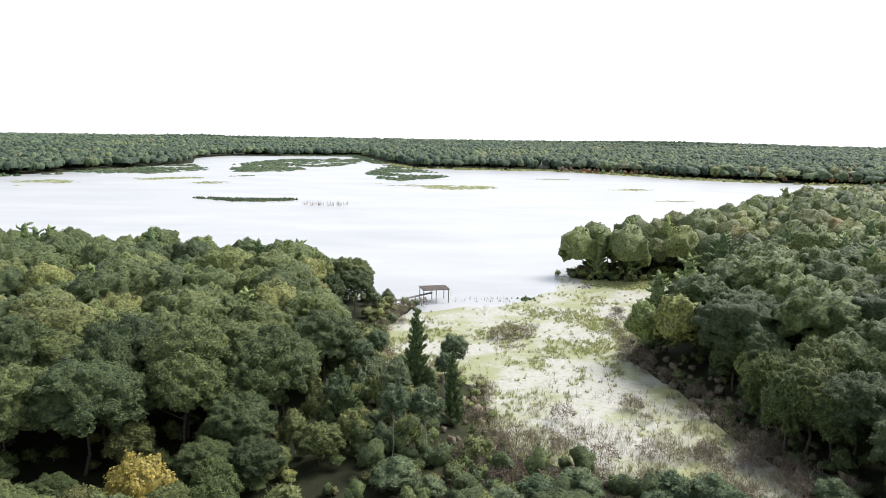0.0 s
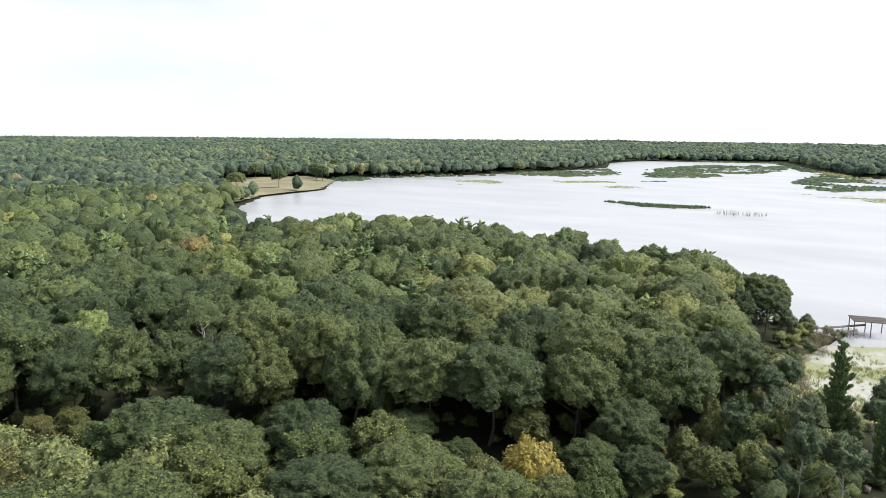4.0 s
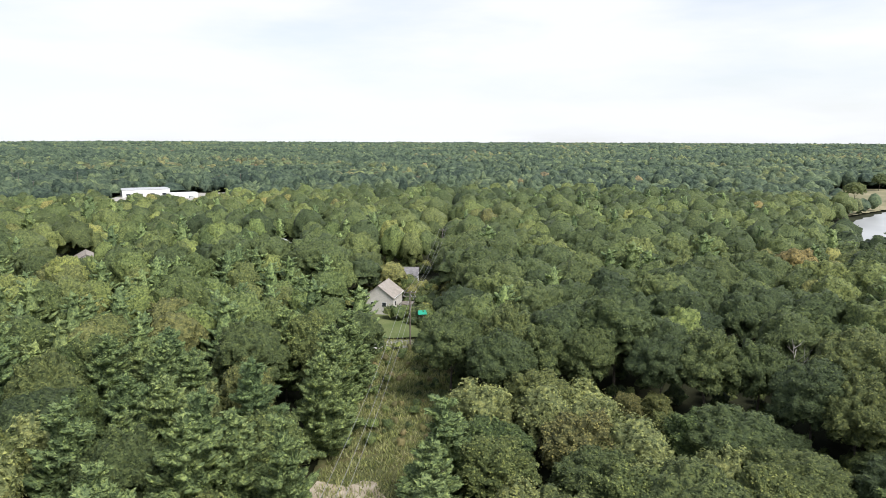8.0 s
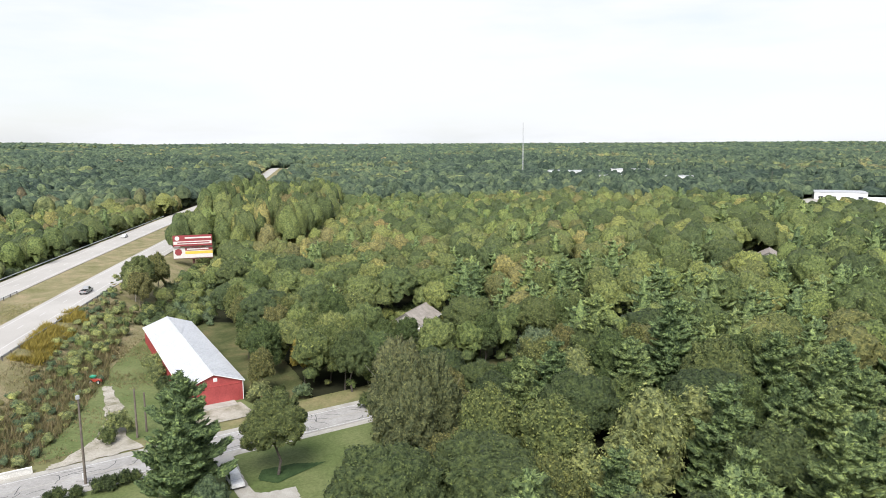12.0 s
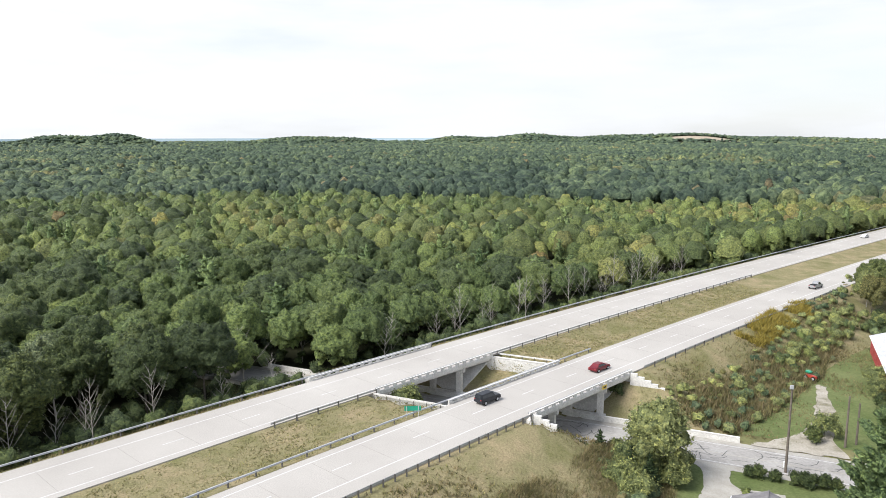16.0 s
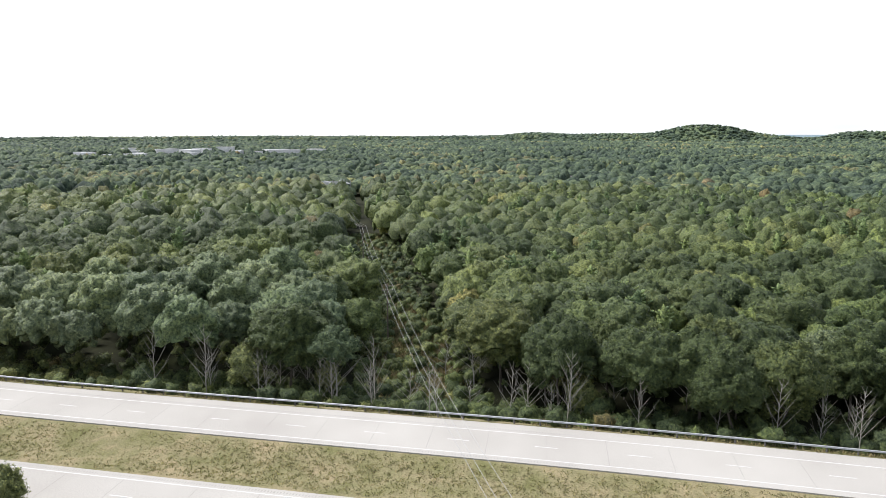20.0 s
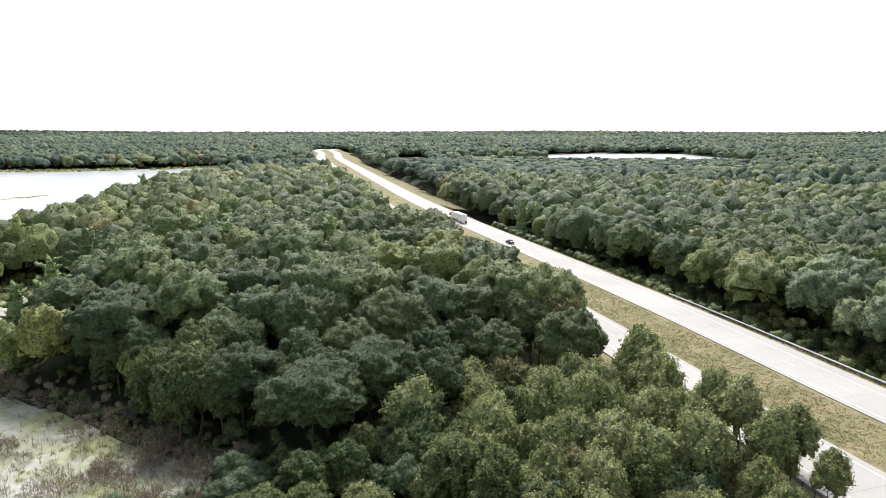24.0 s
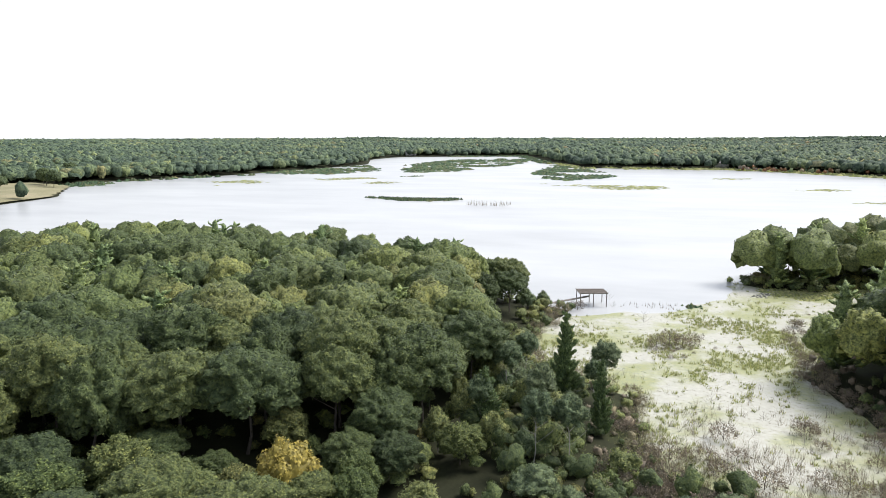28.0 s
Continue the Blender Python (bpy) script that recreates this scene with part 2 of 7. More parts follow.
STEEL = surface("galvanised_steel", (0.42, 0.43, 0.44), (0.58, 0.59, 0.60), 0.8, 0.55, 6.0, metal=0.15)
DARKSTEEL = surface("weathered_post", (0.08, 0.075, 0.07), (0.18, 0.17, 0.16), 1.5, 0.8)
WOOD = surface("grey_timber", (0.14, 0.12, 0.10), (0.27, 0.24, 0.21), 1.2, 0.9, 9.0)
POLEWOOD = surface("pole_timber", (0.12, 0.10, 0.08), (0.22, 0.19, 0.16), 1.0, 0.9, 9.0)
WIRE = surface("wire", (0.25, 0.25, 0.25), (0.35, 0.35, 0.35), 1.0, 0.5, metal=0.5)
WHITE = surface("white_metal", (0.72, 0.72, 0.72), (0.82, 0.82, 0.82), 0.3, 0.4, 3.0)
ROOFING = surface("pale_metal_roof", (0.50, 0.51, 0.53), (0.58, 0.59, 0.61), 0.3, 0.45, 3.0)
RED = surface("red_siding", (0.33, 0.055, 0.055), (0.45, 0.085, 0.08), 0.5, 0.6, 4.0)
SIDING = surface("pale_siding", (0.50, 0.47, 0.42), (0.62, 0.59, 0.54), 0.5, 0.7, 5.0)
SHINGLE = surface("grey_shingle", (0.14, 0.135, 0.14), (0.26, 0.25, 0.25), 0.8, 0.9, 5.0)
TANROOF = surface("tan_shingle", (0.26, 0.23, 0.20), (0.38, 0.34, 0.30), 0.8, 0.9, 5.0)
GLASS = surface("window_glass", (0.02, 0.025, 0.03), (0.05, 0.055, 0.06), 0.6, 0.08)
RUBBER = surface("tyre", (0.015, 0.015, 0.015), (0.03, 0.03, 0.03), 3.0, 0.8)
GREENSIGN = surface("green_sign", (0.01, 0.28, 0.17), (0.015, 0.36, 0.22), 1.0, 0.5)


def plain(name, col, rough=0.35, metal=0.0):
    return surface(name, tuple(v * 0.9 for v in col), tuple(min(1, v * 1.08) for v in col), 0.8, rough, 5.0, metal=metal)


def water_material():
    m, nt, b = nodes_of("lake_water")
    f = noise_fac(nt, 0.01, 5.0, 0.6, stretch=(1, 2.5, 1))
    # pale base colour paints in the white sky's reflection
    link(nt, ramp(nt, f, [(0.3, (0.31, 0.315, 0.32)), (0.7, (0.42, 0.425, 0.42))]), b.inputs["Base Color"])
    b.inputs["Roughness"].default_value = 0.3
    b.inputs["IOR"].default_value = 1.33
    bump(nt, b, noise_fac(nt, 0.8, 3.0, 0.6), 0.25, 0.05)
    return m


def marsh_material():
    """Duckweed and pollen film: a pale matt skin with open, glossy water between and greener drifts."""
    m, nt, b = nodes_of("duckweed_skin")
    big = noise_fac(nt, 0.055, 5.0, 0.62)
    fine = noise_fac(nt, 0.9, 5.0, 0.7)
    skin = ramp(nt, fine, [(0.30, (0.20, 0.19, 0.14)), (0.48, (0.37, 0.36, 0.30)), (0.72, (0.47, 0.46, 0.41))])
    green = ramp(nt, fine, [(0.3, (0.15, 0.17, 0.06)), (0.7, (0.36, 0.36, 0.19))])
    fac = ramp(nt, big, [(0.45, (0, 0, 0)), (0.58, (1, 1, 1))])
    link(nt, mixc(nt, fac, skin, green), b.inputs["Base Color"])
    link(nt, ramp(nt, fine, [(0.35, (0.2, 0.2, 0.2)), (0.55, (0.75, 0.75, 0.75))]), b.inputs["Roughness"])
    return m


WATER, MARSH = water_material(), marsh_material()

# ---- small building helpers ----


def mesh_from(name, verts, faces, mat, smooth=False):
    """One mesh from arrays; faces all of one size."""
    verts, faces = np.asarray(verts, np.float32), np.asarray(faces, np.int32)
    n, k = faces.shape
    me = bpy.data.meshes.new(name)
    me.vertices.add(len(verts))
    me.vertices.foreach_set("co", verts.ravel())
    me.loops.add(n * k)
    me.loops.foreach_set("vertex_index", faces.ravel())
    me.polygons.add(n)
    me.polygons.foreach_set("loop_start", np.arange(0, n * k, k, dtype=np.int32))
    me.polygons.foreach_set("use_smooth", np.full(n, smooth))
    me.update(calc_edges=True)
    me.validate()
    if mat:
        me.materials.append(mat)
    return me


def thing(name, label, category, group="", kind="", at=(0, 0, 0), turn=0.0):
    ob = new(name)
    ob.location, ob.rotation_euler = at, (0, 0, turn)
    return tagged(ob, label, category, group, kind)


def part(name, shape, mat, parent, label=""):
    """A bmesh, mesh or (verts, faces) as one mesh object under a thing or part."""
    if isinstance(shape, bmesh.types.BMesh):
        me = bpy.data.meshes.new(name)
        bmesh.ops.recalc_face_normals(shape, faces=shape.faces)
        shape.to_mesh(me)
        shape.free()
        me.materials.append(mat)
    elif isinstance(shape, tuple):
        me = bpy.data.meshes.new(name)
        me.from_pydata([tuple(v) for v in shape[0]], [], shape[1])
        me.materials.append(mat)
    else:
        me = shape
    ob = new(name, me)
    ob.parent = parent
    return tagged(ob, label)


def box(sx, sy, sz, at=(0, 0, 0), bevel=0.0, bm=None, turn=0.0):
    bm = bm or bmesh.new()
    m = Matrix.Translation(at) @ Matrix.Rotation(turn, 4, "Z") @ Matrix.Diagonal((sx, sy, sz, 1))
    made = bmesh.ops.create_cube(bm, size=1, matrix=m)["verts"]
    if bevel:
        edges = list({e for v in made for e in v.link_edges})
        bmesh.ops.bevel(bm, geom=edges, offset=bevel, segments=2, affect="EDGES")
    return bm


def rod(a, b, r0, r1=None, sides=8, bm=None):
    bm = bm or bmesh.new()
    a, b = Vector(a), Vector(b)
    q = (b - a).to_track_quat("Z", "Y").to_matrix().to_4x4()
    m = Matrix.Translation((a + b) / 2) @ q
    bmesh.ops.create_cone(bm, cap_ends=True, segments=sides, radius1=r0, radius2=r0 if r1 is None else r1, depth=(b - a).length, matrix=m)
    return bm


def prism(outline, z0, z1, bm=None):
    """A slab with that outline between two heights."""
    bm = bm or bmesh.new()
    lo = [bm.verts.new((x, y, z0)) for x, y in outline]
    hi = [bm.verts.new((x, y, z1)) for x, y in outline]
    n = len(outline)
    bm.faces.new(hi)
    bm.faces.new(lo[::-1])
    for i in range(n):
        bm.faces.new((lo[i], lo[(i + 1) % n], hi[(i + 1) % n], hi[i]))
    return bm


# ---- the plan: shores, highway line, roads ----
LAKE = np.array([(-8, 198), (-20, 205), (-36, 210), (-56, 214), (-80, 224), (-102, 230), (-146, 228), (-190, 214), (-208, 190), (-250, 211), (-300, 232), (-375, 325),
                 (-420, 389), (-428, 467), (-500, 560), (-524, 580), (-514, 631), (-448, 764), (-433, 817), (-407, 941), (-388, 1080), (-455, 1281),
                 (-443, 1425), (-341, 1482), (-181, 1531), (-92, 1180), (-39, 1040), (36, 1032), (145, 1035), (197, 1005), (297, 888), (352, 848),
                 (434, 810), (500, 770), (470, 640), (424, 580), (330, 510), (235, 442), (150, 364), (96, 294), (66, 263), (50, 254),
                 (42, 252), (50, 242), (66, 240), (84, 248), (82, 230), (62, 192), (50, 170), (43, 152), (48, 134), (50, 113), (54, 94),
                 (46, 86), (31, 93), (14, 102), (9, 107), (8, 119), (8, 133), (-14, 149), (-18, 164), (-14, 182)], float)
POND = np.array([(990, 700), (861, 538), (880, 470), (930, 340), (1010, 330), (1122, 394), (1250, 520), (1180, 640)], float)
RAIL = np.array([(912, 1047), (848, 1000), (760, 880), (640, 735), (520, 572), (367, 364), (280, 242), (171, 76), (135, 24.5), (113, -8), (85, -50), (68, -74),
                 (43, -108), (5, -157), (-30, -200), (-85, -265), (-178, -372), (-330, -548), (-600, -900)], float)[::-1]
ROAD_N, ROAD_D = np.array([0.26, 0.966]), -107.6
ROAD_U = np.array([-0.966, 0.26])


def smooth_line(pts, step):
    """A Catmull-Rom line through the points, at even steps."""
    p = np.vstack([2 * pts[0] - pts[1], pts, 2 * pts[-1] - pts[-2]])
    out = []
    for a, b, c, d in zip(p, p[1:], p[2:], p[3:]):
        t = np.linspace(0, 1, 24, endpoint=False)[:, None]
        out.append(0.5 * (2 * b + (c - a) * t + (2 * a - 5 * b + 4 * c - d) * t**2 + (3 * b - a - 3 * c + d) * t**3))
    out = np.vstack(out + [pts[-1:]])
    s = np.concatenate([[0], np.cumsum(np.linalg.norm(np.diff(out, axis=0), axis=1))])
    u = np.arange(0, s[-1], step)
    return np.stack([np.interp(u, s, out[:, 0]), np.interp(u, s, out[:, 1])], 1)


def normals_of(line):
    d = np.gradient(line, axis=0)
    d /= np.linalg.norm(d, axis=1, keepdims=True)
    return np.stack([d[:, 1], -d[:, 0]], 1)


rail_line = smooth_line(RAIL, 4.0)
MEDIAN = rail_line - 18.4 * normals_of(rail_line)
MEDIAN = smooth_line(MEDIAN[::6], 2.0)
MED_N = normals_of(MEDIAN)


def inside(poly, p):
    x, y = p[:, 0], p[:, 1]
    hit = np.zeros(len(p), bool)
    for (x0, y0), (x1, y1) in zip(poly, np.roll(poly, -1, 0)):
        cross = (y0 > y) != (y1 > y)
        hit ^= cross & (x < (x1 - x0) * (y - y0) / (y1 - y0 + 1e-12) + x0)
    return hit


def edge_distance(poly, p, closed=True):
    best = np.full(len(p), 1e9)
    ends = np.roll(poly, -1, 0) if closed else poly[1:]
    for a, b in zip(poly, ends):
        d = b - a
        t = np.clip(((p - a) @ d) / (d @ d), 0, 1)
        best = np.minimum(best, np.hypot(*(p - a - t[:, None] * d).T))
    return best


def water_depth(poly, p):
    """Metres inside the shore; negative on land."""
    return np.where(inside(poly, p), 1, -1) * edge_distance(poly, p)


def off_median(p):
    """Metres east of the highway's middle line, negative west."""
    coarse = MEDIAN[::5]
    best, side = np.full(len(p), 1e9), np.zeros(len(p))
    for a, b in zip(coarse, coarse[1:]):
        d = b - a
        t = np.clip(((p - a) @ d) / (d @ d), 0, 1)
        w = p - a - t[:, None] * d
        r = np.hypot(*w.T)
        s = np.sign(w @ np.array([d[1], -d[0]]))
        side = np.where(r < best, s, side)
        best = np.minimum(best, r)
    return best * side


def step01(a, b, v):
    t = np.clip((v - a) / (b - a), 0, 1)
    return t * t * (3 - 2 * t)


def bump_at(p, x, y, r, h):
    return h * np.exp(-((p[:, 0] - x) ** 2 + (p[:, 1] - y) ** 2) / (2 * r * r))


HILLS = [(228.7, 3100, 95, 55), (225.9, 3150, 85, 44), (223.0, 3250, 90, 20), (232.5, 3200, 120, 18), (236.0, 3300, 170, 22), (240.7, 3400, 120, 24), (246, 3500, 220, 14), (255, 3600, 300, 12), (265, 3700, 320, 14), (277, 3800, 320, 12),
         (217.6, 3300, 95, 38), (213.3, 3250, 95, 44), (200.2, 3400, 150, 31), (195.8, 3450, 110, 18), (187.6, 3400, 110, 28), (181.7, 3400, 150, 38), (175.3, 3450, 150, 26), (170.6, 3500, 170, 22), (165.5, 3600, 190, 20), (160, 3700, 200, 14),
         (169.0, 3440, 110, 16), (150, 3900, 420, 12), (19.5, 4200, 150, 12), (342, 4200, 420, 14), (302, 3900, 500, 10), (105, 4000, 500, 8)]


def land_height(p):
    """The height of the ground, without the highway's bank."""
    r = np.hypot(*p.T)
    z = 1.6 + 1.2 * step01(300, 1500, r) + 3.5 * step01(1500, 4500, r)
    z += bump_at(p, -110, 150, 60, 2) + bump_at(p, 120, 150, 45, 4) + bump_at(p, 210, 300, 70, 6) + bump_at(p, 330, 430, 90, 6)
    z += bump_at(p, 190, 20, 50, 2)
    for az, d, w, h in HILLS:
        a = radians(az)
        z += bump_at(p, -math.sin(a) * d, math.cos(a) * d, w, h)
    w = np.maximum(water_depth(LAKE, p), water_depth(POND, p))
    z = np.where(w > -30, z * step01(0, 30, -w) + 0.45 * step01(-2, 5, -w), z)
    z = np.where(w > 0, -1.2 * step01(0, 10, w), z)
    d = np.abs(p @ ROAD_N - ROAD_D)
    along = p @ ROAD_U
    near = (along > -90) & (along < 140)
    z = np.where(near & (d < 26), 1.3 + (z - 1.3) * step01(6, 26, d), z)
    return z


BANK_OFF = np.array([-46, -40, -34, -28, -23, -20.5, -18.6, -17.5, -7.5, -6.0, -3, 0, 3, 6.0, 7.5, 17.5, 18.6, 20.0, 23, 28, 36, 46.0])
BANK_Z = np.array([-1.0, 0.6, 1.9, 4.3, 6.4, 7.5, 7.86, 7.62, 7.62, 7.88, 7.45, 7.2, 7.45, 7.88, 7.62, 7.62, 7.86, 7.4, 5.8, 3.6, 1.6, 0.0])

# ---- the ground sheet, lake and marsh ----
u = np.linspace(-1, 1, 280)
gx = 120 * np.sinh(u * 4.405)
X, Y = np.meshgrid(gx, gx)
P = np.stack([X.ravel(), Y.ravel()], 1)
Z = land_height(P)
Z = Z - np.where((off_median(P) > 16) & (off_median(P) < 50) & (np.hypot(*P.T) > 400) & (P[:, 1] > 0), 6.0, 0)
Z = Z - np.where(np.abs(off_median(P)) < 30, 1.2, np.where((np.hypot(*P.T) < 300) & (P[:, 1] < 60), 0.3, 0))
n = len(u)
idx = np.arange(n * n).reshape(n, n)
quads = np.stack([idx[:-1, :-1], idx[:-1, 1:], idx[1:, 1:], idx[1:, :-1]], -1).reshape(-1, 4)
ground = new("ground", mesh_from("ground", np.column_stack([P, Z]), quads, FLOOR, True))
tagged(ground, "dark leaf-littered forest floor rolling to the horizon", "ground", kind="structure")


def sheet(name, outline, z, mat, label, category, kind="structure"):
    bm = bmesh.new()
    vs = [bm.verts.new((x, y, z)) for x, y in outline]
    bm.faces.new(vs)
    bmesh.ops.triangulate(bm, faces=bm.faces)
    bmesh.ops.recalc_face_normals(bm, faces=bm.faces)
    for f in bm.faces:
        if f.normal.z < 0:
            f.normal_flip()
    me = bpy.data.meshes.new(name)
    bm.to_mesh(me)
    bm.free()
    me.materials.append(mat)
    return tagged(new(name, me), label, category, kind=kind)


def grown(poly, d):
    """The outline pushed outwards, for a sheet that runs in under the bank."""
    line = np.vstack([poly[-1:], poly, poly[:1]])
    t = line[2:] - line[:-2]
    nrm = np.stack([t[:, 1], -t[:, 0]], 1) / np.linalg.norm(t, axis=1)[:, None]
    area = np.sum(poly[:, 0] * np.roll(poly[:, 1], -1) - poly[:, 1] * np.roll(poly[:, 0], -1))
    return poly + nrm * d * np.sign(area)


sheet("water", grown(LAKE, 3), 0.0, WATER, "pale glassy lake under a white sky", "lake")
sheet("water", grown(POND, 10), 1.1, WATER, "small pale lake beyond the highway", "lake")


def wavy(outline, amount, step=4.0, seed=3):
    """An outline with an uneven edge."""
    r = np.random.default_rng(seed)
    p = np.asarray(outline, float)
    out = []
    for a, b in zip(p, np.roll(p, -1, 0)):
        k = max(2, int(np.linalg.norm(b - a) / step))
        for i in range(k):
            out.append(a + (b - a) * i / k + r.normal(0, amount, 2) * (i > 0))
    return np.array(out)


COVE = [(-9, 192), (20, 203), (38, 226), (44, 250), (52, 240), (68, 238), (88, 250), (86, 230), (67, 192), (55, 170), (48, 152), (53, 134), (55, 113), (59, 92),
        (48, 82), (31, 88), (14, 98), (4, 106), (4, 119), (4, 130), (-18, 148), (-22, 164), (-18, 182)]
sheet("water", wavy(COVE, 0.8), 0.03, MARSH, "shallow cove filmed over with pale yellow-green duckweed", "marsh")

# the great lake's edge, a plain pale band behind the farthest hills
m, nt, b = nodes_of("open_lake")
link(nt, ramp(nt, noise_fac(nt, 0.002, 3.0), [(0.3, (0.40, 0.52, 0.60)), (0.7, (0.48, 0.59, 0.66))]), b.inputs["Base Color"])
for a0, a1 in ((188, 214), (219, 223)):
    aa = np.radians(np.linspace(a0, a1, 20))
    edge = np.stack([-np.sin(aa) * 4920, np.cos(aa) * 4920], 1)
    v = np.vstack([np.column_stack([edge, np.full(20, -2.0)]), np.column_stack([edge * 1.002, np.full(20, 34.0)])])
    far_band = new("backdrop", mesh_from("backdrop", v, [(k, k + 1, k + 21, k + 20) for k in range(19)], m))
    tagged(far_band, "pale blue line of open water on the horizon", "backdrop", kind="structure")

# ---- trees: leaves in puffs round a rounded crown, or in tiers of plumes ----
def icosphere(level):
    bm = bmesh.new()
    bmesh.ops.create_icosphere(bm, subdivisions=level, radius=1)
    v = np.array([q.co[:] for q in bm.verts])
    f = np.array([[q.index for q in p.verts] for p in bm.faces])
    bm.free()
    return v, f


ICOS = {k: icosphere(k) for k in (1, 2, 3, 4, 5)}


def unit(v):
    return v / (np.linalg.norm(v, axis=-1, keepdims=True) + 1e-9)


def leaf_tris(r, at, nrm, size, long=1.0, along=None):
    """Leaf sprays, one triangle each, facing nrm and pointing at random or along a direction."""
    n = len(at)
    ref = unit(r.normal(size=(n, 3)))
    a = unit(np.cross(nrm, ref)) if along is None else unit(along - nrm * np.sum(along * nrm, 1, keepdims=True))
    b = np.cross(nrm, a)
    s = size * r.uniform(0.65, 1.35, (n, 1))
    v = np.stack([at + a * s * long, at - a * s * 0.5 + b * s * 0.75, at - a * s * 0.45 - b * s * 0.8], 1)
    return v.reshape(-1, 3)


def sphere_dirs(r, n, low, jit=0.12):
    """n directions spread evenly from the top down to that height."""
    i = np.arange(n) + 0.5
    up = 1 - (1 - low) * i / n
    th = i * 2.39996 + r.uniform(0, 6.28)
    h = np.sqrt(np.maximum(0, 1 - up**2))
    return unit(np.stack([h * np.cos(th), h * np.sin(th), up], 1) + r.normal(0, jit, (n, 3)))


def crown_round(r, rad, high, base, lobes=22, puffs=6, leaves=2600, size=0.17, lumpy=0.2, level=5, lobe=0.4, low=-0.45, ragged=0.06, fluff=0.14, lift=0.5):
    """A broad crown from base to high: great lobes with crevices between, each billowing into small clumps, and all of it feathered with leaf sprays."""
    rz = (high - base) / 2
    mid, scale = np.array([0, 0, high - rz]), np.array([rad, rad, rz])
    d = sphere_dirs(r, lobes, low)
    lr = lobe * r.uniform(0.66, 1.2, lobes)
    pc = d * (1 - lr[:, None]) * r.uniform(1 - lumpy, 1.04, (lobes, 1))
    pr = lr
    if puffs > 1:
        cs, rs = [], []
        for i in range(lobes):
            q = sphere_dirs(r, puffs, -0.1, 0.2)
            out = unit(d[i] * 0.8 + np.array([0, 0, 0.5]))
            ax = unit(np.cross(out, np.array([0.3, 0.9, 0.1])))
            w = q[:, :1] * ax + q[:, 1:2] * np.cross(out, ax) + q[:, 2:] * out
            cs.append(pc[i] + w * lr[i] * r.uniform(0.6, 0.95, (puffs, 1)))
            rs.append(lr[i] * r.uniform(0.75, 1.25, puffs) * 1.08 / math.sqrt(puffs))
        pc, pr = np.vstack(cs), np.concatenate(rs)
    v, f = ICOS[level]
    a = r.uniform(0, 6.283)
    v = np.stack([v[:, 0] * math.cos(a) - v[:, 1] * math.sin(a), v[:, 0] * math.sin(a) + v[:, 1] * math.cos(a), v[:, 2]], 1)
    b = v @ pc.T
    disc = b * b - (np.sum(pc * pc, 1) - pr * pr)
    t = np.where(disc > 0, b + np.sqrt(np.maximum(disc, 0)), 0).max(1)
    t = np.maximum(t, lift) * r.uniform(1 - ragged, 1 + ragged, len(v))
    body = v * t[:, None] * scale + mid
    nrm = np.cross(body[f[:, 1]] - body[f[:, 0]], body[f[:, 2]] - body[f[:, 0]])
    area = np.linalg.norm(nrm, axis=1)
    nrm = nrm / (area[:, None] + 1e-9)
    f2 = f[~((nrm[:, 2] < -0.45) & (body[f].mean(1)[:, 2] < mid[2]))]
    if not leaves:
        return body, f2, 0
    crest = np.clip((t[f].mean(1) - 0.72) / 0.2, 0.25, 1.0)
    area = area * np.clip(nrm[:, 2] + 0.75, 0.08, 1.3) * crest
    k = r.choice(len(f), leaves, p=area / area.sum())
    w = r.dirichlet((1, 1, 1), leaves)
    pos = np.einsum("ij,ijk->ik", w, body[f[k]]) + nrm[k] * r.uniform(-0.3, 1.0, (leaves, 1)) * fluff * 2.5
    face = unit(0.8 * nrm[k] + 0.3 * unit(pos - mid) + np.array([0, 0, 0.2]) + r.normal(0, 0.42, (leaves, 3)))
    lv = leaf_tris(r, pos, face, size)
    return np.vstack([lv, body]), np.vstack([np.arange(len(lv)).reshape(-1, 3), f2 + len(lv)]), 0


def crown_sparse(r, rad, high, puffs, leaves, size, long=6.0):
    """Bare-looking twigs in loose sprays."""
    d = sphere_dirs(r, puffs, -0.5)
    pc = np.array([0, 0, high / 2]) + d * np.array([rad, rad, high / 2]) * r.uniform(0.4, 0.95, (puffs, 1))
    k = np.repeat(np.arange(puffs), leaves)
    dd = unit(r.normal(size=(len(k), 3)))
    lv = leaf_tris(r, pc[k] + dd * rad * 0.3 * r.uniform(0.3, 1.1, (len(k), 1)), dd, size, long, d[k] + np.array([0, 0, 0.7]) + r.normal(0, 0.5, dd.shape))
    return lv, np.arange(len(lv)).reshape(-1, 3), 0


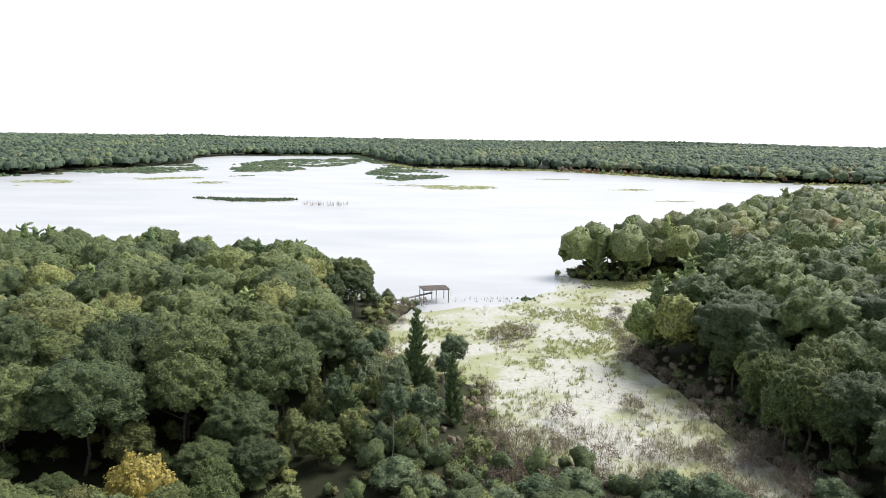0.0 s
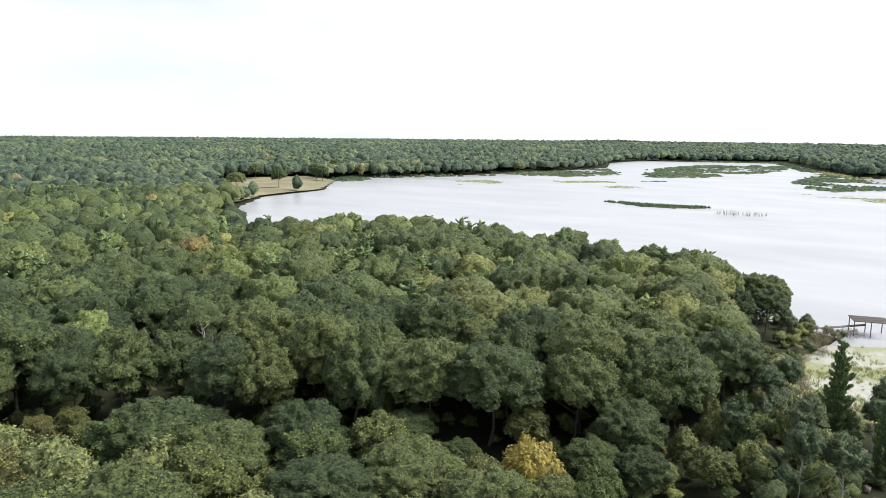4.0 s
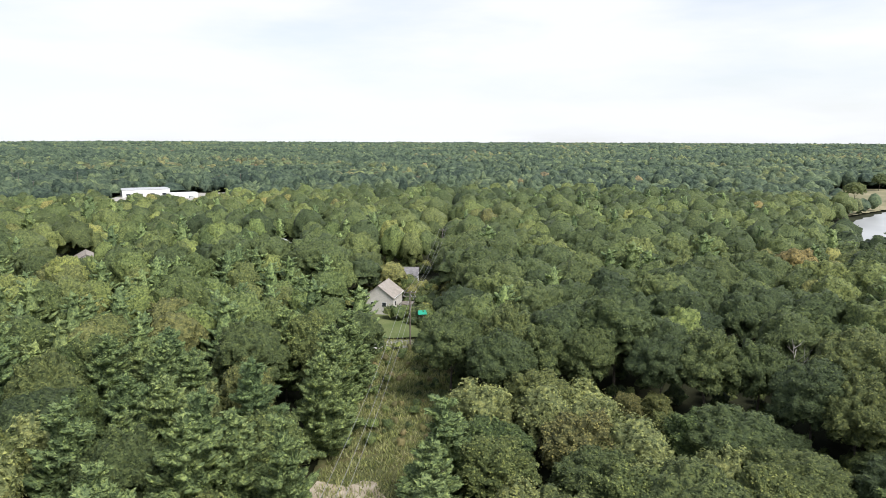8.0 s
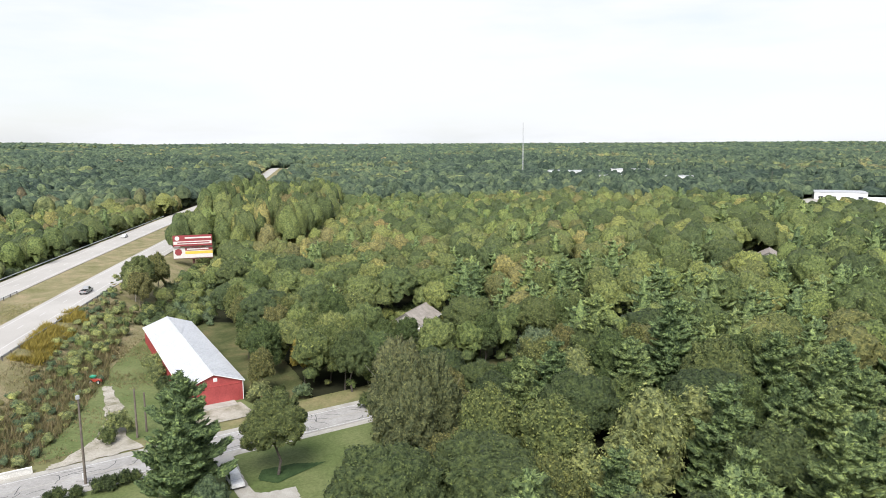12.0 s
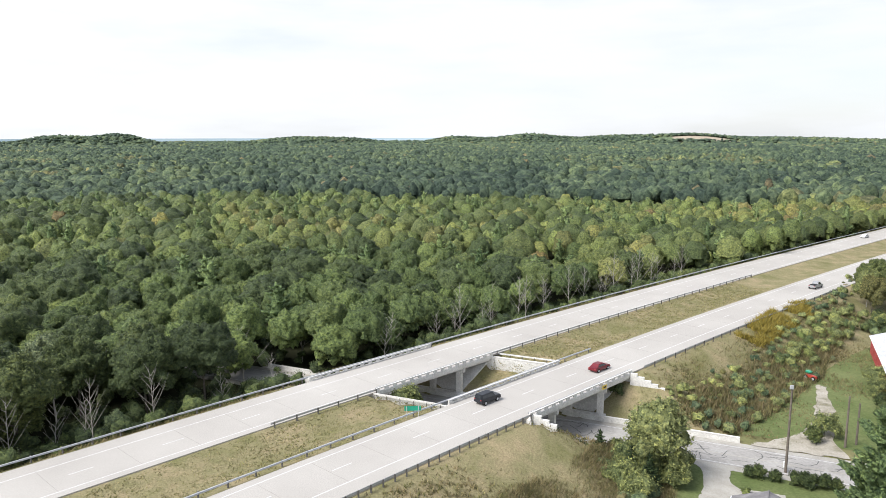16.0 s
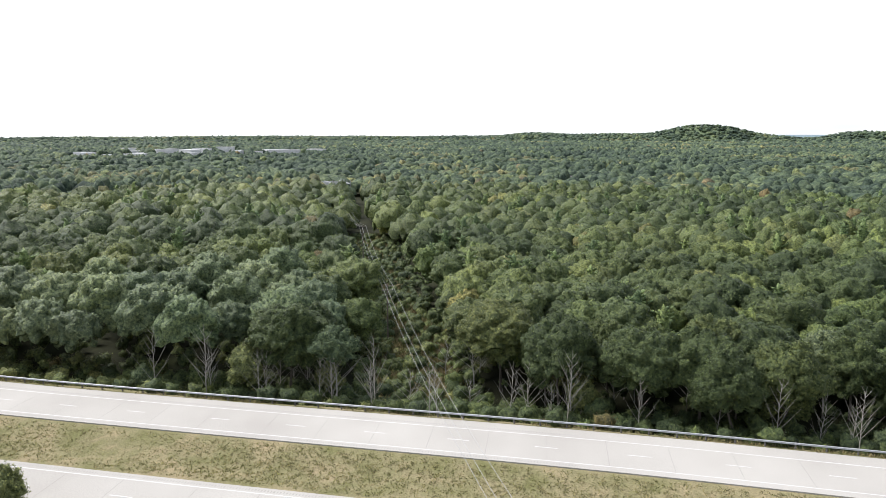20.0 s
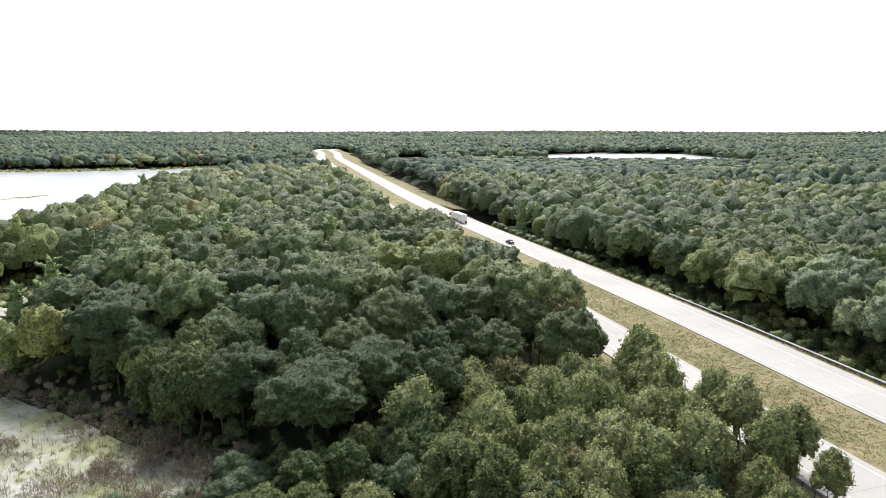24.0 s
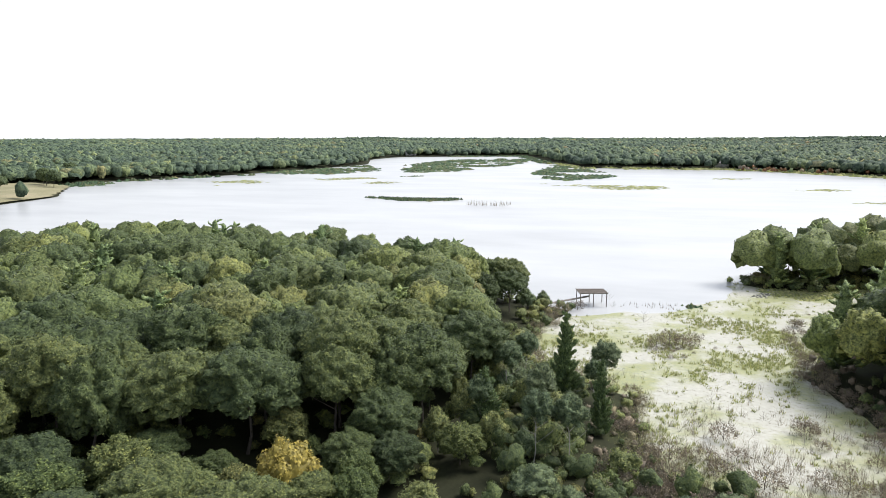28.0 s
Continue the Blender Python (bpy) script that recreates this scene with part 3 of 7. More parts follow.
def crown_pine(r, rad, high, base, tiers, per, leaves, size, droop=0.0, taper=0.45, plumes=3, level=1, fat=0.13):
    """A conifer: whorls of uneven boughs that shorten towards the top, each of feathered plumes that lift at the tip, round a slim dense heart."""
    bv, bf = ICOS[level]
    vs, fs, at = [], [], 0
    for i in range(tiers):
        f = (i + 0.2) / tiers
        length = rad * ((1 - f) ** taper * 0.88 + 0.12)
        nb = max(3, int(round(per * (1 - 0.4 * f))))
        for j in range(nb):
            a = (j + r.uniform(-0.35, 0.35)) * 6.283 / nb + i * 0.9
            ln = length * r.uniform(0.6, 1.18)
            z = base + (high - base) * f + r.uniform(-0.8, 0.8) * (high - base) / tiers
            for k in range(plumes):
                g = 0.6 if plumes == 1 else (0.42, 0.78, 0.7)[k]
                half = ln * (0.36 if plumes == 1 else 0.24) * r.uniform(0.8, 1.2)
                b = bv * np.array([half, fat * ln + 0.25, 0.2 + 0.05 * ln]) * r.uniform(0.7, 1.25, (len(bv), 1))
                tilt = 0.35 - droop * 4 + 0.35 * g
                turn = a + (0 if k < 1 else r.normal(0, 0.26))
                b = np.stack([b[:, 0] + ln * g, b[:, 1], b[:, 2] + b[:, 0] * tilt + ln * g * (0.22 - droop * 5)], 1)
                ca, sa = math.cos(turn), math.sin(turn)
                vs.append(np.stack([b[:, 0] * ca - b[:, 1] * sa, b[:, 0] * sa + b[:, 1] * ca, b[:, 2] + z], 1))
                fs.append(bf + at)
                at += len(bv)
    cv, cf = ICOS[3 if leaves > 1500 else 2]
    f = (cv[:, 2:] + 1) / 2
    core = np.column_stack([unit(cv[:, :2] + 1e-6) * rad * 0.42 * (1.02 - f) ** taper * np.sqrt(np.clip(f * 6, 0, 1)), base + (high + 0.6 - base) * f])
    core[:, :2] *= r.uniform(0.6, 1.3, (len(cv), 1))
    vs.append(core)
    fs.append(cf + at)
    body, f = np.vstack(vs), np.vstack(fs)
    if not leaves:
        return body, f, 0
    nrm = np.cross(body[f[:, 1]] - body[f[:, 0]], body[f[:, 2]] - body[f[:, 0]])
    area = np.linalg.norm(nrm, axis=1)
    nrm = nrm / (area[:, None] + 1e-9)
    area = area * np.clip(nrm[:, 2] + 0.6, 0.1, 1.2)
    k = r.choice(len(f), leaves, p=area / area.sum())
    pos = np.einsum("ij,ijk->ik", r.dirichlet((1, 1, 1), leaves), body[f[k]])
    out = unit(pos * np.array([1, 1, 0]) + 1e-6)
    lv = leaf_tris(r, pos + nrm[k] * size * 0.5, unit(nrm[k] + r.normal(0, 0.4, pos.shape)), size, 2.2, out + np.array([0, 0, 0.45]) + r.normal(0, 0.45, pos.shape))
    return np.vstack([lv, body]), np.vstack([np.arange(len(lv)).reshape(-1, 3), f + len(lv)]), 0


def crown_mesh(name, made, mat):
    return mesh_from(name, made[0], made[1], mat, True)


def limb_mesh(name, r, high, r0, limbs, mat, spread=0.5, from_f=0.45):
    """A tapered trunk with limbs that rise into the crown."""
    bm = bmesh.new()
    pts = [Vector((0, 0, -0.6))]
    for i in range(1, 5):
        pts.append(Vector((r.normal(0, 0.02) * high, r.normal(0, 0.02) * high, high * i / 4)))
    for i in range(4):
        rod(pts[i], pts[i + 1], r0 * (1 - 0.22 * i), r0 * (1 - 0.22 * (i + 1)), 7, bm)
    for i in range(limbs):
        f = from_f + (0.95 - from_f) * i / max(1, limbs)
        k = min(3, int(f * 4))
        a = pts[k].lerp(pts[k + 1], f * 4 - k)
        t = i * 2.4 + r.uniform(0, 1)
        ln = high * spread * (1.1 - f) * r.uniform(0.8, 1.2)
        b = a + Vector((math.cos(t) * ln, math.sin(t) * ln, ln * r.uniform(0.5, 1.1)))
        rod(a, b, r0 * 0.38, r0 * 0.12, 5, bm)
        if limbs > 7:
            c = b + Vector((math.cos(t + 0.7) * ln * 0.5, math.sin(t + 0.7) * ln * 0.5, ln * 0.5))
            rod(a.lerp(b, 0.6), c, r0 * 0.2, r0 * 0.05, 4, bm)
    me = bpy.data.meshes.new(name)
    bm.to_mesh(me)
    bm.free()
    me.materials.append(mat)
    return me


def tree_kind(name, label, crown, trunk, group="trees of the near woods"):
    ob = thing(name, label, "tree", group)
    if trunk:
        part("trunk", trunk, None, ob)
    if crown:
        part("crown", crown, None, ob)
    return ob


rt = np.random.default_rng(11)
KINDS = {}
KINDS["oak"] = [tree_kind("oak_tree", "broad dark-green oak with a dense billowing crown",
                          crown_mesh("oak_crown", crown_round(rt, rad, hi, base, n, 7, 6200, 0.17, lump, lobe=0.36), OAK), limb_mesh("oak_trunk", rt, hi * 0.75, 0.28, 6, BARK))
                for rad, hi, base, n, lump in ((6.2, 16.0, 4.0, 28, 0.3), (7.0, 17.0, 5.0, 34, 0.28), (5.4, 15.0, 3.5, 24, 0.32), (6.4, 18.0, 4.5, 30, 0.38), (5.8, 16.5, 3.0, 26, 0.4), (7.4, 16.0, 5.0, 36, 0.32))]
KINDS["maple"] = [tree_kind("maple_tree", "light yellow-green maple with an upright leafy crown",
                            crown_mesh("maple_crown", crown_round(rt, rad, hi, base, 26, 5, 5200, 0.17, lump, lobe=0.32, ragged=0.1, fluff=0.2), LIGHT), limb_mesh("maple_trunk", rt, hi * 0.8, 0.2, 6, BARK))
                  for rad, hi, base, lump in ((4.3, 14.5, 2.0, 0.3), (5.0, 13.0, 1.5, 0.34), (3.6, 12.0, 1.0, 0.3), (4.6, 15.0, 3.0, 0.36))]
KINDS["pine"] = [tree_kind("pine_tree", "tall white pine with blue-green plumed branches in tiers",
                           crown_mesh("pine_crown", crown_pine(rt, rad, hi, base, 11, 9, 15000, 0.19, taper=0.62, fat=0.11), PINE), limb_mesh("pine_trunk", rt, hi * 0.96, 0.24, 5, BARK, 0.2))
                 for rad, hi, base in ((5.4, 18.0, 1.5), (6.2, 17.0, 1.5), (5.0, 16.5, 1.0), (5.8, 18.5, 2.5))]
KINDS["locust"] = [tree_kind("locust_tree", "grey-green locust with a bare pale leaning trunk",
                             crown_mesh("locust_crown", crown_round(rt, rad, hi, base, 20, 4, 3400, 0.17, 0.4, 4, lobe=0.3, ragged=0.1, fluff=0.25, lift=0.3), GREY), limb_mesh("locust_trunk", rt, hi * 0.85, 0.17, 8, PALE_BARK, 0.4, 0.35))
                   for rad, hi, base in ((4.4, 17.5, 8.0), (4.0, 16.0, 7.0))]
KINDS["spruce"] = [tree_kind("spruce_tree", "narrow dark spruce with drooping pointed tiers",
                             crown_mesh("spruce_crown", crown_pine(rt, 3.4, 16.0, 0.4, 15, 7, 3600, 0.13, 0.05, 1.0, 1, 2, 0.12), DARKPINE), limb_mesh("spruce_trunk", rt, 15.4, 0.18, 3, BARK, 0.1))]
KINDS["dead"] = [tree_kind("dead_tree", "bare bleached dead tree with broken limbs", None, limb_mesh("dead_trunk", rt, hi, 0.13, 14, PALE_BARK, 0.42, 0.2)) for hi in (10.0, 8.0)]
KINDS["autumn"] = [tree_kind("maple_tree", "young maple turned orange-yellow",
                             crown_mesh("autumn_crown", crown_round(rt, 2.7, 9.5, 1.0, 16, 4, 2200, 0.16, 0.3, 4, ragged=0.1), YELLOW), limb_mesh("autumn_trunk", rt, 7, 0.14, 5, BARK))]
KINDS["poplar"] = [tree_kind("poplar_tree", "light yellow-green poplar with an airy leafy crown",
                             crown_mesh("poplar_crown", crown_round(rt, rad, hi, base, 24, 4, 3400, 0.17, 0.42, 4, lobe=0.28, ragged=0.13, fluff=0.28, lift=0.3), m), limb_mesh("poplar_trunk", rt, hi * 0.85, 0.12, 9, PALE_BARK, 0.35, 0.3))
                   for rad, hi, base, m in ((3.3, 11.5, 0.3, PALE), (2.9, 10.0, 0.2, PALE), (3.1, 10.5, 0.4, PALE))]
KINDS["cottonwood"] = [tree_kind("cottonwood_tree", "tall grey-green cottonwood at the end of the lawn",
                                 crown_mesh("cottonwood_crown", crown_round(rt, rad, hi, 0.3, 30, 5, 6000, 0.16, 0.42, 5, lobe=0.27, ragged=0.13, fluff=0.28, lift=0.3), OLIVE), limb_mesh("cottonwood_trunk", rt, hi * 0.85, 0.26, 9, PALE_BARK, 0.3, 0.3))
                       for rad, hi in ((4.6, 20.0), (4.0, 18.0))]
KINDS["willow"] = [tree_kind("willow_tree", "pale grey-green willow at the highway wood's edge",
                             crown_mesh("willow_crown", crown_round(rt, 3.2, 7.5, -0.2, 18, 4, 2400, 0.16, 0.3, 4, lobe=0.36, ragged=0.1, fluff=0.2), GREY), limb_mesh("willow_trunk", rt, 5, 0.14, 6, BARK))]
KINDS["shrub"] = [tree_kind("shrub", "rounded green roadside shrub", crown_mesh("shrub_crown", crown_round(rt, rad, hi, -0.5, 14, 3, 1300, 0.13, 0.5, 3, lobe=0.32, ragged=0.18, fluff=0.2, lift=0.35), m),
                            limb_mesh("shrub_stem", rt, hi * 0.7, 0.05, 4, BARK), "shrubs") for rad, hi, m in ((1.7, 2.6, OAK), (2.2, 3.6, PALE), (1.5, 2.2, GREY))]
KINDS["brush"] = [tree_kind("dogwood_bush", "brown leafless-looking marsh bush", crown_mesh("brush_crown", crown_sparse(rt, 2.0, 2.3, 27, 22, 0.05), BROWN),
                            limb_mesh("brush_stem", rt, 2.4, 0.05, 12, BARK, 0.6, 0.1), "marsh bushes")]
first_used = set()


def plant(kind, x, y, size=1.0, turn=None, sink=0.15, which=None, label="", z=None, wide=1.0):
    """Stand a tree of that kind on the ground."""
    protos = KINDS[kind]
    p = protos[which if which is not None else int(rt.integers(len(protos)))]
    if z is None:
        z = float(land_height(np.array([[x, y]], float))[0])
    m = pose(x, y, z - sink, rt.normal(0, 1.5), rt.normal(0, 1.5), rt.uniform(0, 360) if turn is None else turn)
    if p.name in first_used:
        ob = copy_thing(p, m)
    else:
        first_used.add(p.name)
        p.matrix_basis = m
        ob = p
    ob.scale = (size * wide, size * wide, size)
    if label:
        ob["label"] = label
    return ob


def bank_height(p):
    """The top of the ground or of the highway's bank."""
    om = off_median(p)
    rd = np.abs(p @ ROAD_N - ROAD_D)
    b = np.minimum(np.interp(om, BANK_OFF, BANK_Z), 0.6 + np.maximum(0, rd - 5.6) * 0.82)
    return np.maximum(land_height(p), np.where(np.abs(om) < 46, b, -9))


# ---- where woods grow ----
LINE_A, LINE_U = np.array([0.0, -13.0]), np.array([0.974, -0.226])
LINE_N = np.array([0.226, 0.974])


def off_powerline(p):
    return (p - LINE_A) @ LINE_N


CLEAR = [np.array(q, float) for q in (
    [(-62, -54), (-10, -45), (12, -62), (12, -90), (-6, -112), (-30, -112), (-78, -103), (-86, -90), (-74, -72)], [(-50, -108), (-76, -103), (-94, -160), (-82, -174), (-66, -168)],
    [(-26, -104), (-45, -101), (-62, -100), (-66, -112), (-80, -150), (-86, -166), (-72, -176), (-52, -150)],
    [(-5, -108), (-16, -132), (-44, -172), (-80, -212), (-74, -178), (-52, -146), (-28, -106)],
    [(-30, 205), (-32, 165), (-24, 142), (-8, 124), (-4, 106), (14, 96), (20, 140), (0, 200)], [(-134, -240), (-106, -252), (-72, -178), (-90, -164)],
    [(-158, 5), (-158, 38), (-200, 40), (-203, 12), (-190, 4)], [(-216, 18), (-216, 42), (-247, 42), (-247, 16)],
    [(-572, 446), (-530, 425), (-380, 322), (-424, 389), (-432, 464), (-500, 556), (-545, 565), (-570, 520)], [(-600, -150), (-600, -60), (-440, -50), (-430, -120), (-515, -150)], [(-232, -17), (-232, -5), (-262, -1), (-292, -2), (-292, -26), (-262, -20)], [(-226, -64), (-226, -76), (-250, -92), (-280, -96), (-282, -74), (-250, -70)],
    [(-700, -500), (-640, -500), (-640, -470), (-700, -470)], [(760, 760), (640, 640), (560, 560), (600, 530), (720, 640), (840, 780)],
    [(-130, -129), (-114, -131), (-95, -103), (-99, -94), (-116, -99), (-130, -112)], [(492, -98), (492, -122), (520, -124), (520, -98)], [(-100, -3), (-84, -3), (-84, 14), (-100, 14)])]
TOWN = ((1441, -222, 50, 26, 17), (1444, -303, 36, 22, 17), (1327, 36, 34, 20, 14), (1737, -150, 40, 22, 17), (1500, -60, 46, 22, 17), (1620, -90, 40, 20, 17), (1560, -10, 30, 18, 17), (1400, 120, 40, 20, 16), (1700, 60, 36, 18, 17), (1465, -262, 22, 16, 15), (1410, -180, 18, 14, 14), (1480, -150, 20, 14, 14), (1430, -345, 20, 14, 14), (1350, 80, 18, 12, 12), (1540, 40, 18, 14, 14), (1590, -130, 20, 14, 15), (1660, -30, 22, 14, 15), (1420, 30, 16, 12, 13), (1380, -60, 16, 12, 13))
CLEAR += [np.array([(x - 170, y - 0.55 * w), (x + 30, y - 0.6 * w), (x + 30, y + 0.6 * w), (x - 170, y + 0.55 * w)], float) for x, y, w, _, _ in TOWN]


def polar(az, d):
    return -math.sin(radians(az)) * d, math.cos(radians(az)) * d


SAND = np.array([polar(a, d) for a, d in ((165.6, 3330), (167.2, 3315), (169.6, 3300), (171.8, 3310), (172.6, 3350), (170.6, 3400), (168.0, 3420), (166.0, 3400))])
CLEAR += [SAND, np.array([(30, -112), (46, -98), (58, -112), (62, -130), (40, -124)], float), np.array([(42, 160), (58, 166), (70, 186), (88, 214), (94, 242), (76, 250), (50, 210)], float)]
COVE_A = np.array(COVE, float)


def may_grow(p, margin=2.0):
    ok = np.maximum(water_depth(LAKE, p), water_depth(POND, p)) < -margin
    om = off_median(p)
    d0 = np.hypot(*p.T)
    ok &= (om < -34) | (om > 29) | ((p[:, 1] < -235) & (np.abs(om) > 20.5)) | ((om < -26) & (d0 > 116) & ((p[:, 1] > 18) | (p[:, 1] < -205)))
    ok &= (om > 48) | (om < -30) | (d0 < 430) | (p[:, 1] < 0)
    rd = np.abs(p @ ROAD_N - ROAD_D)
    along = p @ ROAD_U
    ok &= ~((rd < 8) & (along > -62) & (along < 118))
    op = np.abs(off_powerline(p))
    reach = p @ LINE_U
    ok &= ~((op < np.where(reach > 60, np.where(reach > 300, 6.0, 11.0), 7.5)) & (reach < 540) & (reach > -168)) & ~((op < 3) & (reach < -160) & (reach > -500))
    ok &= ~(inside(COVE_A, p) & (edge_distance(COVE_A, p) > 3))
    for c in CLEAR:
        ok &= ~inside(c, p)
    return ok


def azimuth(p):
    return np.degrees(np.arctan2(-p[:, 0], p[:, 1])) % 360


def scatter(r0, r1, gap, seed, jitter=0.36):
    """A jittered triangular grid in a ring round the middle."""
    r = np.random.default_rng(seed)
    k = int(r1 / gap) + 2
    i, j = np.meshgrid(np.arange(-k, k + 1), np.arange(-k, k + 1))
    p = np.stack([(i + 0.5 * (j % 2)).ravel() * gap, j.ravel() * gap * 0.866], 1) + r.uniform(-jitter, jitter, (i.size, 2)) * gap
    d = np.hypot(*p.T)
    return p[(d >= r0) & (d < r1)]


def scatter_far(r0, r1, ratio, seed):
    """Places whose spacing grows with their distance."""
    r = np.random.default_rng(seed)
    out, d = [], r0
    while d < r1:
        gap = d * ratio
        k = int(6.283 * d / gap)
        a = (np.arange(k) + r.uniform(0, 1)) * 6.283 / k + r.normal(0, 0.3, k) * gap / d
        q = d + r.normal(0, 0.35, k) * gap
        out.append(np.stack([-np.sin(a) * q, np.cos(a) * q], 1))
        d += gap * 0.9
    return np.vstack(out)


NEAR = 132.0
near = scatter(48, NEAR, 9.4, 21)
near = near[may_grow(near, 1.0)]
near_z = bank_height(near)
for (x, y), z, a in zip(near, near_z, azimuth(near)):
    d = math.hypot(x, y)
    roll = rt.uniform()
    if -22 < x < 10 and 96 < y < 140:
        if x < -2:
            plant(("poplar", "oak", "locust", "pine")[int(roll * 4)], x, y, rt.uniform(0.6, 0.8), z=z, wide=0.9)
        continue
    if -10 < x < 60 and 46 < y < 106 and d < 112:
        if y < 74:
            plant("poplar" if roll < 0.45 else "maple" if roll < 0.8 else "oak", x, y, rt.uniform(0.6, 0.8) if roll < 0.45 else rt.uniform(0.42, 0.62), z=z, wide=1.3)
        continue
    if -12 < x < 26 and -68 < y < -44:
        plant("willow", x, y, rt.uniform(0.5, 0.7), z=z)
        continue
    if 40 < x < 92 and 14 < y < 72:
        plant("poplar" if roll < 0.65 else "maple", x, y, rt.uniform(0.9, 1.2) if roll < 0.65 else rt.uniform(0.6, 0.85), z=z, wide=1.2)
        continue
    size, wide = rt.uniform(0.85, 1.12), rt.uniform(0.92, 1.15)
    if a < 83:
        # a lower, lighter belt before a dark gully, with the tall oaks behind it
        front = np.interp(a, (0, 20, 30, 35, 50, 64, 76), (86, 82, 84, 87, 101, 107, 112))
        if d < front:
            kind = "maple" if roll < 0.38 else "poplar" if roll < 0.72 else "oak"
            size *= np.interp(a, (0, 20, 30, 50, 83), (0.48, 0.52, 0.7, 0.8, 0.86)) * (1.3 if kind == "poplar" else 1)
            wide = rt.uniform(1.2, 1.5)
            if a > 78:
                kind, size = "pine" if roll < 0.8 else "oak", size * 0.9
        elif d < np.interp(a, (0, 20, 35, 50, 64, 76), (104, 101, 101, 111, 117, 112)):
            if roll < 0.85:
                plant("oak" if roll < 0.3 else "maple", x, y, rt.uniform(0.4, 0.62), z=z, wide=1.35)
            continue
        else:
            kind = "oak" if roll < 0.84 else "maple" if roll < 0.94 else "pine"
    elif a < 126:
        kind = "pine" if roll < 0.6 else "maple" if roll < 0.82 else "poplar" if roll < 0.9 else "oak"
        if kind == "poplar":
            size *= 1.35
    elif a < 200:
        kind = "maple" if roll < 0.6 else "oak" if roll < 0.85 else "pine"
        if 126 < a < 143 and d > 95:
            size *= 0.68
    elif x > 60 and y < 60:
        kind = "oak" if roll < 0.7 else "maple" if roll < 0.84 else "dead" if roll < 0.9 else "locust"
    else:
        kind = "oak" if roll < 0.84 else "maple"
    plant(kind, x, y, size, z=z, wide=wide)


fill = scatter(52, 104, 4.6, 23)
fill = fill[may_grow(fill, 1.0)]
for (x, y), z in zip(fill, bank_height(fill)):
    if -12 < x < 62 and 46 < y < 90:
        if y < 76:
            k = int(rt.integers(4))
            plant(("willow", "maple", "poplar", "brush")[k], x, y, rt.uniform(0.4, 0.6), z=z, wide=1.4)
        else:
            plant(("brush", "brush", "willow")[int(rt.integers(3))], x, y, rt.uniform(0.45, 0.7), z=z, wide=1.4)
    elif 42 < x < 92 and 12 < y < 74:
        plant(("poplar", "maple", "poplar", "willow")[int(rt.integers(4))], x, y, rt.uniform(0.6, 0.95), z=z, which=None)


def woods(name, places, protos, mats, label, seed, size=(0.82, 1.16), pick=None, high=None, grow=None, smooth=False):
    """Many joined trees as one mesh: each place takes one of the crowns."""
    r = np.random.default_rng(seed)
    z = bank_height(places)
    choice = pick if pick is not None else r.integers(len(protos), size=len(places))
    vs, fs, tones, mi, at = [], [], [], [], 0
    for k, (pv, pf, _) in enumerate(protos):
        sel = np.flatnonzero(choice == k)
        if not len(sel):
            continue
        s = r.uniform(*size, len(sel)) * (1 if grow is None else grow[sel])
        sx = s if high is None else high[sel]
        a = r.uniform(0, 6.283, len(sel))
        c, sn = np.cos(a), np.sin(a)
        v = np.empty((len(sel), len(pv), 3), np.float32)
        v[:, :, 0] = (pv[None, :, 0] * c[:, None] - pv[None, :, 1] * sn[:, None]) * sx[:, None] + places[sel, 0][:, None]
        v[:, :, 1] = (pv[None, :, 0] * sn[:, None] + pv[None, :, 1] * c[:, None]) * sx[:, None] + places[sel, 1][:, None]
        v[:, :, 2] = pv[None, :, 2] * s[:, None] + z[sel][:, None]
        f = pf[None] + (np.arange(len(sel)) * len(pv))[:, None, None] + at
        vs.append(v.reshape(-1, 3))
        fs.append(f.reshape(-1, 3))
        drift = np.array([0.7 * noise.noise((x * 0.009, y * 0.009, 9.0)) + 0.6 * noise.noise((x * 0.0026, y * 0.0026, 4.0)) for x, y in places[sel]])
        tone = np.clip(0.45 + 0.75 * drift + r.uniform(-0.33, 0.33, len(sel)), 0.02, 0.955)
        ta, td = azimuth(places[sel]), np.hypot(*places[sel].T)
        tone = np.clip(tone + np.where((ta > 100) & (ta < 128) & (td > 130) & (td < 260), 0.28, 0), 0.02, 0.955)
        tone = np.where(r.uniform(size=len(sel)) > 0.997, 0.985, tone)
        tones.append(np.repeat(tone, len(pv)))
        mi.append(np.full(len(pf) * len(sel), k))
        at += len(sel) * len(pv)
    me = mesh_from(name, np.vstack(vs), np.vstack(fs), None, smooth)
    for m in mats:
        me.materials.append(m)
    me.polygons.foreach_set("material_index", np.concatenate(mi).astype(np.int32))
    me.attributes.new("tone", "FLOAT", "POINT").data.foreach_set("value", np.concatenate(tones).astype(np.float32))
    return tagged(new(name, me), label, "woods", kind="stuff")


rm = np.random.default_rng(5)


